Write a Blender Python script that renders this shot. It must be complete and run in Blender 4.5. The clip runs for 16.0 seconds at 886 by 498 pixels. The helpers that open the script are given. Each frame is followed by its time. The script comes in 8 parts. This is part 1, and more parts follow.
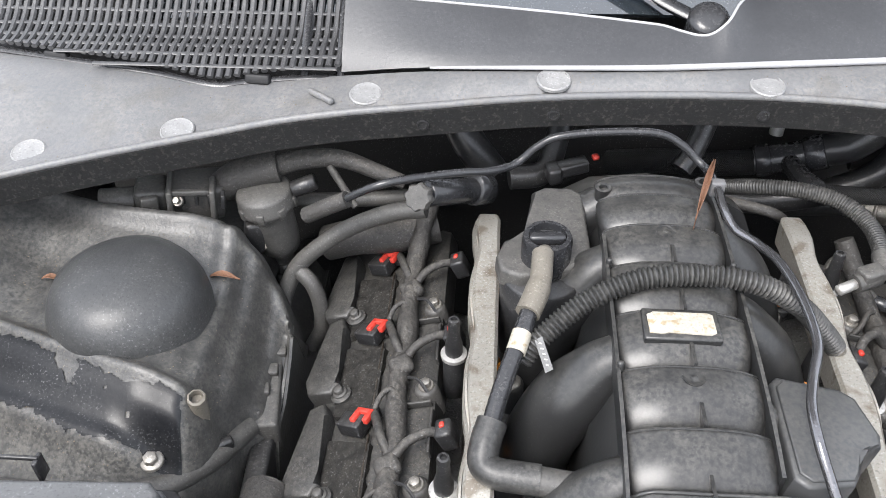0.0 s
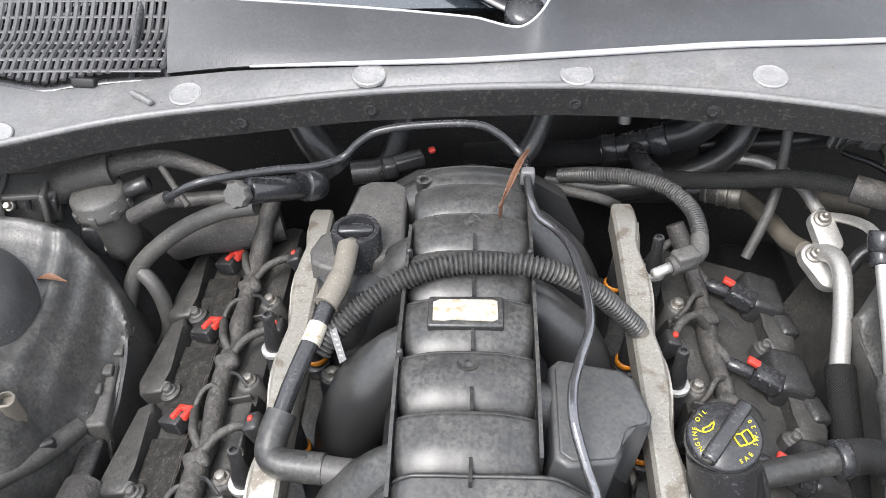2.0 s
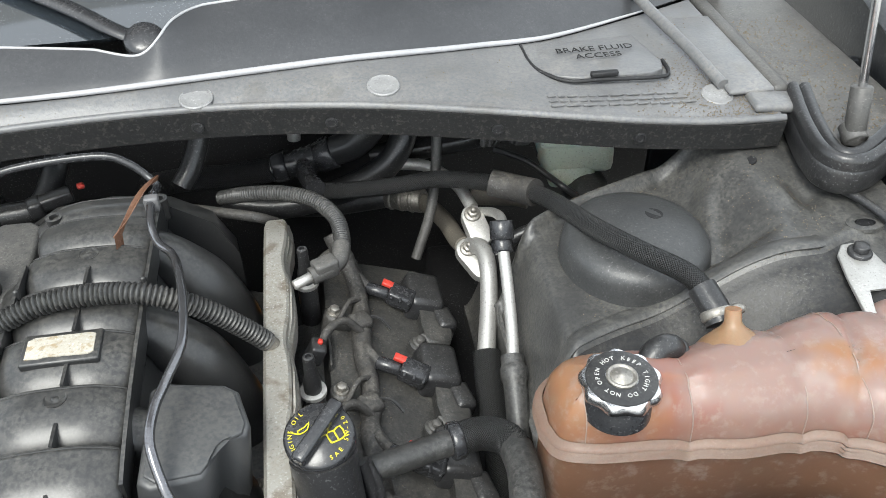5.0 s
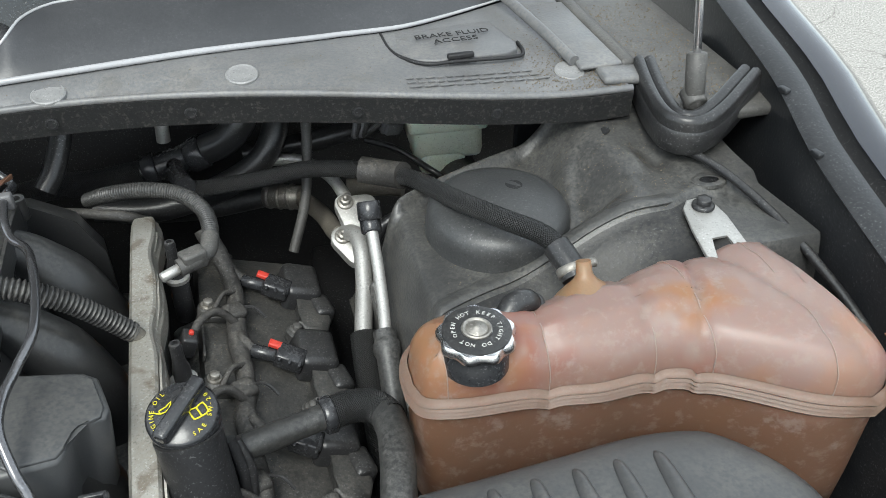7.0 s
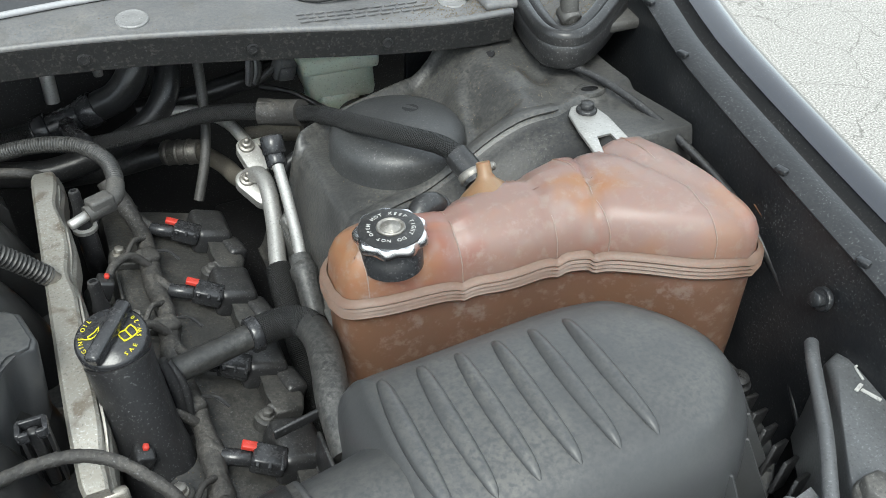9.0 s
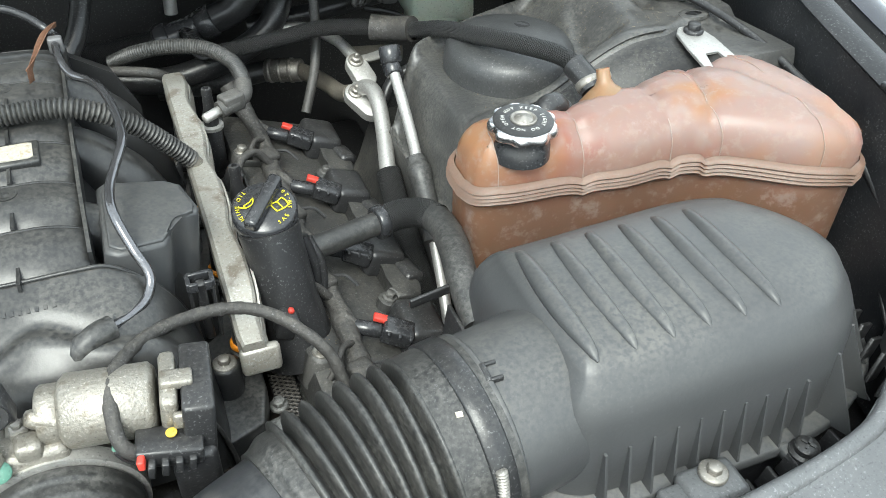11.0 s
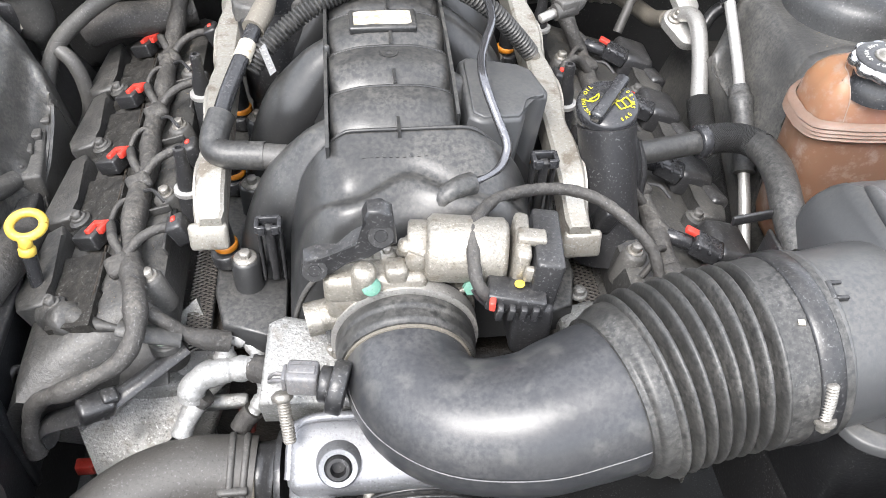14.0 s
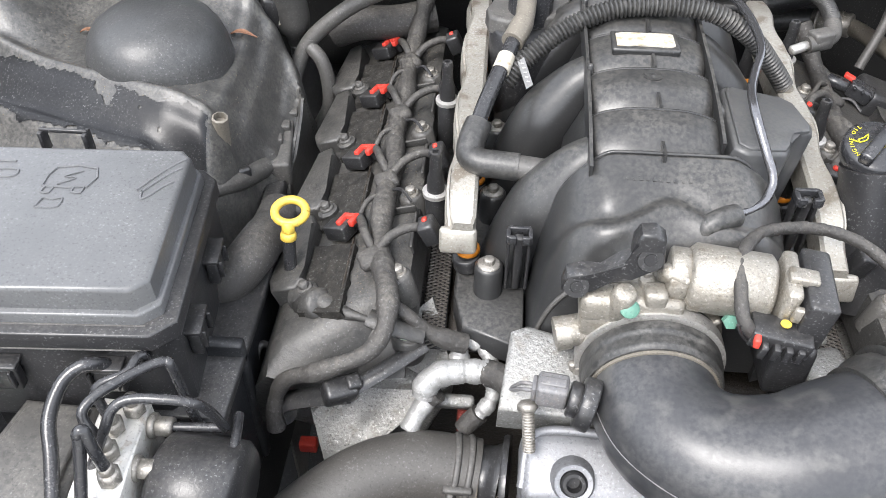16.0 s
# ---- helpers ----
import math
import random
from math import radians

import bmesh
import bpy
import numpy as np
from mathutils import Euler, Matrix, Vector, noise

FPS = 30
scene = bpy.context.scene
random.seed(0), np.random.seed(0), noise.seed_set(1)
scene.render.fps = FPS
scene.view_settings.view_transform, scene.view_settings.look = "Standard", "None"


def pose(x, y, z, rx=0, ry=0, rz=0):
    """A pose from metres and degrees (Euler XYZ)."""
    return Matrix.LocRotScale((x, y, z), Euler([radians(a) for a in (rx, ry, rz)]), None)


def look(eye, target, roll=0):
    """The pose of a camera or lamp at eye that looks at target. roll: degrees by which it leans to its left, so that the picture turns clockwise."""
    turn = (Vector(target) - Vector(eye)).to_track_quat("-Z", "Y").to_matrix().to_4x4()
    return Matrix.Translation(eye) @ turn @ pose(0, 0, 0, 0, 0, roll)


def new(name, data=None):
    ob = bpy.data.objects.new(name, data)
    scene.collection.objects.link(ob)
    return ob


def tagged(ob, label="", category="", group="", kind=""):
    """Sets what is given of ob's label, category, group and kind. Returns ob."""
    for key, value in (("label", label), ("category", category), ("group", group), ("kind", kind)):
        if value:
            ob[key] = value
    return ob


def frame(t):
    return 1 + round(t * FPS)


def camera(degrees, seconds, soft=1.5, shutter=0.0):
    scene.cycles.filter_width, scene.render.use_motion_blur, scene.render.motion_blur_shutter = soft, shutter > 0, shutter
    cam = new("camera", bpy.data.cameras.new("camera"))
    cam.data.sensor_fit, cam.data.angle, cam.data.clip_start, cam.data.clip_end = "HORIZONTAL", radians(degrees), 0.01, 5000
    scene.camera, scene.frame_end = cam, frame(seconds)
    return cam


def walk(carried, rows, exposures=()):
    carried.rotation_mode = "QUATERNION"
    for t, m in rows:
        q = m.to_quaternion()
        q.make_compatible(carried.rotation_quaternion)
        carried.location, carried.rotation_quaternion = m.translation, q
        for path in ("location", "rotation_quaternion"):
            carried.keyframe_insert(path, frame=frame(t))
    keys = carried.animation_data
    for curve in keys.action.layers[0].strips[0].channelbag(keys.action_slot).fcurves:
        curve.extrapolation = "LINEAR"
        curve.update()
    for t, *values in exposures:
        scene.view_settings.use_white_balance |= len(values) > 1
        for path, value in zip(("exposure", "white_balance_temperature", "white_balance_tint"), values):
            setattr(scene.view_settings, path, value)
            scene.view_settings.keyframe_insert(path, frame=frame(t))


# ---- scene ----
cam = camera(55.3, 16.0, soft=0.9)
PATH = [
    (0, (-0.157, 0.018, 1.439), (-0.271, 1.519, 0.122), -0.7),
    (0.5, (-0.112, 0.017, 1.438), (-0.237, 1.52, 0.124), -1.4),
    (1, (-0.071, 0.019, 1.437), (-0.198, 1.517, 0.119), -1.7),
    (1.5, (-0.026, 0.018, 1.436), (-0.144, 1.519, 0.119), -2.0),
    (2, (0.012, 0.015, 1.437), (-0.083, 1.518, 0.121), -2.0),
    (2.5, (0.058, 0.011, 1.436), (0.01, 1.52, 0.124), -2.5),
    (3, (0.104, 0.008, 1.437), (0.114, 1.521, 0.129), -1.4),
    (3.5, (0.145, 0.001, 1.44), (0.216, 1.514, 0.134), -1.6),
    (4, (0.175, 0.0, 1.44), (0.31, 1.51, 0.135), -0.6),
    (4.5, (0.201, -0.004, 1.44), (0.41, 1.505, 0.145), 0.2),
    (5, (0.228, -0.013, 1.44), (0.468, 1.501, 0.156), -0.3),
    (5.2, (0.239, -0.017, 1.44), (0.494, 1.497, 0.159), -0.5),
    (7.3, (0.27, -0.073, 1.405), (0.744, 1.433, 0.178), 0.1),
    (7.5, (0.269, -0.078, 1.404), (0.769, 1.416, 0.172), -0.2),
    (8, (0.267, -0.095, 1.399), (0.852, 1.369, 0.169), -0.1),
    (8.2, (0.264, -0.103, 1.396), (0.909, 1.333, 0.163), 0.7),
    (10.3, (0.147, -0.162, 1.359), (0.809, 1.234, 0.088), 0.7),
    (10.5, (0.134, -0.165, 1.358), (0.786, 1.229, 0.081), 1.2),
    (11, (0.11, -0.177, 1.353), (0.716, 1.219, 0.055), 2.1),
    (11.5, (0.089, -0.182, 1.345), (0.645, 1.207, 0.018), 3.5),
    (12, (0.07, -0.183, 1.341), (0.591, 1.206, 0.0), 5.0),
    (12.5, (0.049, -0.187, 1.335), (0.514, 1.209, -0.019), 5.8),
    (13, (0.016, -0.197, 1.335), (0.376, 1.218, -0.032), 5.1),
    (13.5, (-0.013, -0.202, 1.336), (0.246, 1.226, -0.04), 3.0),
    (14, (-0.03, -0.207, 1.334), (0.157, 1.219, -0.056), 2.3),
    (14.5, (-0.051, -0.209, 1.331), (0.09, 1.218, -0.063), 3.5),
    (15, (-0.077, -0.212, 1.332), (-0.005, 1.214, -0.07), 3.4),
    (15.5, (-0.109, -0.212, 1.335), (-0.161, 1.218, -0.063), 1.2),
    (16, (-0.133, -0.208, 1.342), (-0.246, 1.236, -0.038), 0.2),
]
EXPOSURES = [(0.0, 1.78, 6500, 11), (0.8, 1.92, 6500, 11), (2.5, 1.92, 6500, 11), (4.0, 1.68, 6500, 11), (5.0, 1.55, 6500, 5), (7.5, 1.20, 6380, 3), (8.2, 1.26, 6380, 3), (10.5, 1.58, 6300, -1), (11.5, 1.95, 6500, 2), (12.5, 2.0, 6500, 7), (13.0, 2.02, 6500, 8), (14.0, 2.25, 6500, 11), (15.5, 2.18, 6500, 11), (16.0, 2.0, 6500, 11)]
walk(cam, [(t, look(eye, target, roll)) for t, eye, target, roll in PATH], EXPOSURES)

# ---- light ----
world = bpy.data.worlds.new("sky")
scene.world = world
world.use_nodes = True
wn = world.node_tree.nodes
sky = wn.new("ShaderNodeTexSky")
sky.sky_type = "NISHITA"
sky.sun_disc = False
sky.sun_elevation, sky.sun_rotation = radians(48), radians(205)
sky.air_density, sky.dust_density, sky.ozone_density = 1.0, 1.5, 1.0
wn["Background"].inputs["Strength"].default_value = 0.15
cloud = wn.new("ShaderNodeMix")
cloud.data_type = "RGBA"
cloud.inputs["Factor"].default_value = 0.7
cloud.inputs["B"].default_value = (5.6, 5.7, 5.85, 1)
world.node_tree.links.new(sky.outputs["Color"], cloud.inputs["A"])
world.node_tree.links.new(cloud.outputs["Result"], wn["Background"].inputs["Color"])
sun_data = bpy.data.lights.new("sun", "SUN")
sun_data.energy, sun_data.angle, sun_data.color = 1.5, radians(26), (1.0, 0.98, 0.95)
sun = new("sun", sun_data)
sun.matrix_world = look((-2.4, -3.4, 7.0), (0, 0.4, 0.8))


# ---- materials ----
def mat(name, col, rough=0.5, metal=0.0, dust=0.0, dust_col=(0.23, 0.2, 0.17), spots=0.0, spot_col=(0.02, 0.02, 0.02),
        bump=0.2, grain=260.0, blotch=14.0, coat=0.0, vary=0.25, spec=0.5, up=0.0, sss=0.0, flecks=0.55):
    """A worn surface: base colour varied at two scales, dust lying in blotches, fine relief. up: dust on upward faces
    only, which also paints tops lighter than slopes.
    """
    m = bpy.data.materials.new(name)
    m.use_nodes = True
    nt = m.node_tree
    n, ln = nt.nodes, nt.links
    p = n["Principled BSDF"]
    tc = n.new("ShaderNodeTexCoord")
    big = n.new("ShaderNodeTexNoise")
    big.inputs["Scale"].default_value, big.inputs["Detail"].default_value, big.inputs["Roughness"].default_value = blotch, 7, 0.62
    fine = n.new("ShaderNodeTexNoise")
    fine.inputs["Scale"].default_value, fine.inputs["Detail"].default_value = grain, 4
    for t in (big, fine):
        ln.new(tc.outputs["Object"], t.inputs["Vector"])
    lo = n.new("ShaderNodeMix")
    lo.data_type = "RGBA"
    lo.inputs["A"].default_value = (*[c * (1 - vary) for c in col], 1)
    lo.inputs["B"].default_value = (*[min(1, c * (1 + vary)) for c in col], 1)
    ln.new(big.outputs["Fac"], lo.inputs["Factor"])
    out = lo.outputs["Result"]

    def ramp(src, a, b, top):
        r = n.new("ShaderNodeMapRange")
        r.inputs["From Min"].default_value, r.inputs["From Max"].default_value, r.inputs["To Max"].default_value = a, b, top
        ln.new(src, r.inputs["Value"])
        return r.outputs["Result"]

    def over(below, fac, colour):
        x = n.new("ShaderNodeMix")
        x.data_type = "RGBA"
        ln.new(fac, x.inputs["Factor"])
        ln.new(below, x.inputs["A"])
        x.inputs["B"].default_value = (*colour, 1)
        return x.outputs["Result"]

    def mul(a, b):
        x = n.new("ShaderNodeMath")
        x.operation = "MULTIPLY"
        ln.new(a, x.inputs[0])
        if isinstance(b, float):
            x.inputs[1].default_value = b
        else:
            ln.new(b, x.inputs[1])
        return x.outputs[0]

    rough_out = None
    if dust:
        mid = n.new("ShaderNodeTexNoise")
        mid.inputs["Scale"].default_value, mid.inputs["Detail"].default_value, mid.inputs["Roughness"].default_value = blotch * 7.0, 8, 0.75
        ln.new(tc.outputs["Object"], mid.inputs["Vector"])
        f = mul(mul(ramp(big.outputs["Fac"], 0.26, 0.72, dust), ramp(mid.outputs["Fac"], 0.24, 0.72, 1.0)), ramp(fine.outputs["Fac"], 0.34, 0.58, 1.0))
        # settled dust on upward faces; also paints in lit tops and shaded slopes
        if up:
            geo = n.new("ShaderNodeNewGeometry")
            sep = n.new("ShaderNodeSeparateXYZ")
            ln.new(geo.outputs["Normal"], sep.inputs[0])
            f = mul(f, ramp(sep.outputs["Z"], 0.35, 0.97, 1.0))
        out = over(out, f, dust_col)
        add = n.new("ShaderNodeMapRange")
        add.inputs["To Min"].default_value, add.inputs["To Max"].default_value = rough, min(1.0, rough + 0.28)
        ln.new(f, add.inputs["Value"])
        rough_out = add.outputs["Result"]
    if spots:
        vor = n.new("ShaderNodeTexNoise")
        vor.inputs["Scale"].default_value, vor.inputs["Detail"].default_value = blotch * 3.1, 8
        ln.new(tc.outputs["Object"], vor.inputs["Vector"])
        out = over(out, ramp(vor.outputs["Fac"], 0.56, 0.66, spots), spot_col)
    if flecks:
        fl = n.new("ShaderNodeTexNoise")
        fl.inputs["Scale"].default_value, fl.inputs["Detail"].default_value = 480, 3
        ln.new(tc.outputs["Object"], fl.inputs["Vector"])
        out = over(out, mul(ramp(fl.outputs["Fac"], 0.60, 0.70, flecks), ramp(big.outputs["Fac"], 0.35, 0.6, 1.0)), tuple(min(0.75, 0.06 + 2.2 * max(c, 0.05)) for c in col))
        out = over(out, ramp(fl.outputs["Fac"], 0.40, 0.32, flecks * 0.9), tuple(c * 0.35 for c in col))
    ln.new(out, p.inputs["Base Color"])
    if rough_out is None:
        rough_out = ramp(big.outputs["Fac"], 0.0, 1.0, rough * 1.25)
        rough_out.node.inputs["To Min"].default_value = rough * 0.75
    ln.new(rough_out, p.inputs["Roughness"])
    p.inputs["Metallic"].default_value = metal
    p.inputs["Specular IOR Level"].default_value = spec
    p.inputs["Coat Weight"].default_value = coat
    p.inputs["Coat Roughness"].default_value = 0.04
    if sss:
        p.inputs["Subsurface Weight"].default_value = sss
        p.inputs["Subsurface Radius"].default_value = (0.02, 0.008, 0.005)
        p.inputs["Subsurface Scale"].default_value = 0.5
    if bump:
        b = n.new("ShaderNodeBump")
        b.inputs["Strength"].default_value, b.inputs["Distance"].default_value = bump, 0.0012
        tiny = n.new("ShaderNodeTexNoise")
        tiny.inputs["Scale"].default_value, tiny.inputs["Detail"].default_value = 950, 2
        ln.new(tc.outputs["Object"], tiny.inputs["Vector"])
        b2 = n.new("ShaderNodeBump")
        b2.inputs["Strength"].default_value, b2.inputs["Distance"].default_value = min(1.0, 0.05 + bump * 0.35), 0.0006
        ln.new(tiny.outputs["Fac"], b2.inputs["Height"])
        ln.new(b2.outputs["Normal"], b.inputs["Normal"])
        ln.new(fine.outputs["Fac"], b.inputs["Height"])
        ln.new(b.outputs["Normal"], p.inputs["Normal"])
    return m


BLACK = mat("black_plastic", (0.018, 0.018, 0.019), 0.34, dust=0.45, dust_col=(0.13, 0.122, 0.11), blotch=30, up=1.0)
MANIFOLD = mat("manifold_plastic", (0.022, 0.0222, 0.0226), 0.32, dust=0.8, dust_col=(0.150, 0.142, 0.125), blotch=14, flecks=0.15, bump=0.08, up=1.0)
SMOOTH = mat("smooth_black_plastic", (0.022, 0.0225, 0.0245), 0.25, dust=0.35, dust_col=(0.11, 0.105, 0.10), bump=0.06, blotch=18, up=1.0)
ELBOWP = mat("elbow_plastic", (0.026, 0.027, 0.030), 0.32, spec=0.5, dust=0.65, dust_col=(0.105, 0.103, 0.098), bump=0.05, blotch=13, flecks=0.05, spots=0.18, spot_col=(0.17, 0.165, 0.15))
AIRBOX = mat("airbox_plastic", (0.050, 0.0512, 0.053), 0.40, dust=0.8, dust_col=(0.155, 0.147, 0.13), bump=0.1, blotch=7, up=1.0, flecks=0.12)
FUSELID = mat("fuse_box_lid_plastic", (0.085, 0.087, 0.09), 0.30, dust=0.35, dust_col=(0.16, 0.155, 0.145), bump=0.08, blotch=12)
RUBBER = mat("rubber", (0.021, 0.021, 0.0208), 0.40, dust=0.85, dust_col=(0.135, 0.130, 0.120), blotch=20, flecks=0.3)
DARK = mat("dark_rubber", (0.018, 0.018, 0.019), 0.30, dust=0.3, dust_col=(0.07, 0.068, 0.062))
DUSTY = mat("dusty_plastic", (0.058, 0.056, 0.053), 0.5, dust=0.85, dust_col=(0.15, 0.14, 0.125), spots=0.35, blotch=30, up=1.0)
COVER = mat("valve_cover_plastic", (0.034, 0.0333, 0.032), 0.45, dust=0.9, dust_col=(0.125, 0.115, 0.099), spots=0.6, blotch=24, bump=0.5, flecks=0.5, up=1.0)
COIL = mat("coil_resin", (0.014, 0.0132, 0.012), 0.7, dust=0.7, dust_col=(0.060, 0.055, 0.047), bump=1.0, grain=170, blotch=40, spec=0.25)
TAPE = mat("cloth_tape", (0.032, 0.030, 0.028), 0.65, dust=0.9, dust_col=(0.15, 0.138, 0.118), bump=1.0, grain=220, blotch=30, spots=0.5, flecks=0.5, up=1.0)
COWL = mat("cowl_plastic", (0.112, 0.114, 0.118), 0.40, dust=0.6, dust_col=(0.28, 0.262, 0.232), blotch=7, bump=0.35, spots=0.4, spot_col=(0.10, 0.094, 0.085), flecks=0.15)
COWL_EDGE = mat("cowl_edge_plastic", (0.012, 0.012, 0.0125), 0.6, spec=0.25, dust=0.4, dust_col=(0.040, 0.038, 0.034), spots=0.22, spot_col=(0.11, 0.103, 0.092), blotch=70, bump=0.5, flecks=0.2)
PIN = mat("push_pin_plastic", (0.20, 0.20, 0.20), 0.42, dust=0.5, dust_col=(0.30, 0.29, 0.27), blotch=40)
GRILLE = mat("grille_plastic", (0.045, 0.045, 0.047), 0.36, dust=0.4, dust_col=(0.12, 0.12, 0.115), blotch=30)
PANEL = mat("cowl_panel_plastic", (0.034, 0.035, 0.038), 0.33, dust=0.25, dust_col=(0.11, 0.11, 0.11), bump=0.12, flecks=0.15)
TOWER = mat("painted_tower_steel", (0.040, 0.040, 0.040), 0.36, dust=0.9, dust_col=(0.165, 0.157, 0.138), blotch=12, spots=0.5, spot_col=(0.024, 0.024, 0.024), bump=0.35, flecks=0.3)
DOME = mat("tower_cap_plastic", (0.034, 0.035, 0.036), 0.40, dust=0.5, dust_col=(0.10, 0.098, 0.092), blotch=20)
PAINT = mat("navy_car_paint", (0.006, 0.008, 0.015), 0.22, spec=0.5, coat=0.9, dust=0.05, bump=0.0, vary=0.05, flecks=0.0)
UNDER = mat("black_wing_coating", (0.016, 0.016, 0.017), 0.42, spec=0.35, dust=0.8, dust_col=(0.085, 0.080, 0.068), blotch=16, bump=0.3, flecks=0.3)
INNER = mat("black_body_paint", (0.010, 0.011, 0.013), 0.35, dust=0.4, dust_col=(0.055, 0.054, 0.052), blotch=20)
RAIL = mat("fuel_rail_metal", (0.37, 0.355, 0.32), 0.36, metal=0.55, dust=0.75, dust_col=(0.28, 0.24, 0.18), spots=0.6, spot_col=(0.12, 0.085, 0.05), blotch=15, bump=0.25)
CAST = mat("cast_aluminium", (0.22, 0.22, 0.213), 0.5, metal=0.45, flecks=0.9, dust=0.6, dust_col=(0.24, 0.225, 0.20), spots=0.35, spot_col=(0.10, 0.08, 0.06), bump=0.9, grain=300, blotch=26)
BRIGHT = mat("machined_aluminium", (0.20, 0.203, 0.213), 0.45, metal=0.6, dust=0.4, dust_col=(0.24, 0.23, 0.21), bump=0.2)
TBODY = mat("throttle_casting", (0.27, 0.255, 0.225), 0.42, metal=0.6, flecks=0.6, dust=0.65, dust_col=(0.22, 0.19, 0.145), spots=0.4, spot_col=(0.12, 0.09, 0.055), bump=0.7, grain=320, blotch=36)
STEEL = mat("zinc_steel", (0.29, 0.275, 0.25), 0.45, metal=0.7, dust=0.7, dust_col=(0.14, 0.125, 0.10), blotch=60)
PIPE = mat("aluminium_pipe", (0.46, 0.45, 0.43), 0.42, metal=0.65, dust=0.45, dust_col=(0.25, 0.24, 0.22), blotch=30)
CHROME = mat("chrome", (0.80, 0.80, 0.81), 0.24, metal=1.0, bump=0.0, vary=0.05)
RED = mat("red_clip_plastic", (0.50, 0.035, 0.022), 0.42, dust=0.45, dust_col=(0.30, 0.12, 0.09), blotch=60)
YELLOW = mat("yellow_handle_plastic", (0.50, 0.345, 0.05), 0.42, dust=0.35, dust_col=(0.25, 0.19, 0.09), blotch=40)
ORANGE = mat("orange_seal_rubber", (0.55, 0.19, 0.01), 0.5)
BLOCK = mat("modulator_aluminium", (0.58, 0.57, 0.54), 0.42, metal=0.45, dust=0.4, dust_col=(0.45, 0.43, 0.39), spots=0.35, spot_col=(0.25, 0.16, 0.08), blotch=45, bump=0.2)
GREEN = mat("green_paint_mark", (0.07, 0.18, 0.135), 0.5, dust=0.3)
PALE = mat("pale_fluid_bottle", (0.50, 0.55, 0.45), 0.4, dust=0.4, dust_col=(0.28, 0.27, 0.21), sss=0.2)
FOIL = mat("foil_tape", (0.27, 0.27, 0.265), 0.40, metal=0.35, dust=0.4, dust_col=(0.3, 0.285, 0.26), bump=1.0, grain=140, blotch=40)
WHITE = mat("white_label", (0.38, 0.355, 0.30), 0.6, dust=0.7, dust_col=(0.27, 0.235, 0.17), spots=0.8, spot_col=(0.26, 0.19, 0.10), blotch=50)
PRINT = mat("white_print", (0.42, 0.42, 0.40), 0.6, bump=0)
YPRINT = mat("yellow_print", (0.62, 0.54, 0.015), 0.5, bump=0)
GREYPRINT = mat("grey_print", (0.14, 0.14, 0.14), 0.6, bump=0)
CONNECT = mat("grey_connector_plastic", (0.11, 0.11, 0.114), 0.45, dust=0.45, blotch=40)
LEAF = mat("dry_leaf", (0.13, 0.058, 0.028), 0.7, dust=0.3, blotch=60)
OILY = mat("oily_casting", (0.03, 0.025, 0.020), 0.32, metal=0.2, dust=0.6, dust_col=(0.075, 0.06, 0.045), blotch=40, bump=0.8)
BROWNTAN = mat("tan_hose_sleeve", (0.13, 0.118, 0.098), 0.6, dust=0.6, dust_col=(0.15, 0.13, 0.10), blotch=40)
HEADLAMP = mat("headlamp_housing", (0.085, 0.088, 0.092), 0.32, dust=0.4, dust_col=(0.16, 0.155, 0.15))
# pale base colour paints the sky's reflection into the cowl rims
SKYGLEAM = mat("trim_edge_sky_gleam", (0.32, 0.32, 0.33), 0.22, spec=0.8, bump=0.0, flecks=0.2)
SCREEN = mat("wire_mesh", (0.12, 0.11, 0.1), 0.4, metal=0.5)
BASE = mat("bay_black", (0.008, 0.008, 0.009), 0.6, dust=0.3, dust_col=(0.035, 0.032, 0.028))


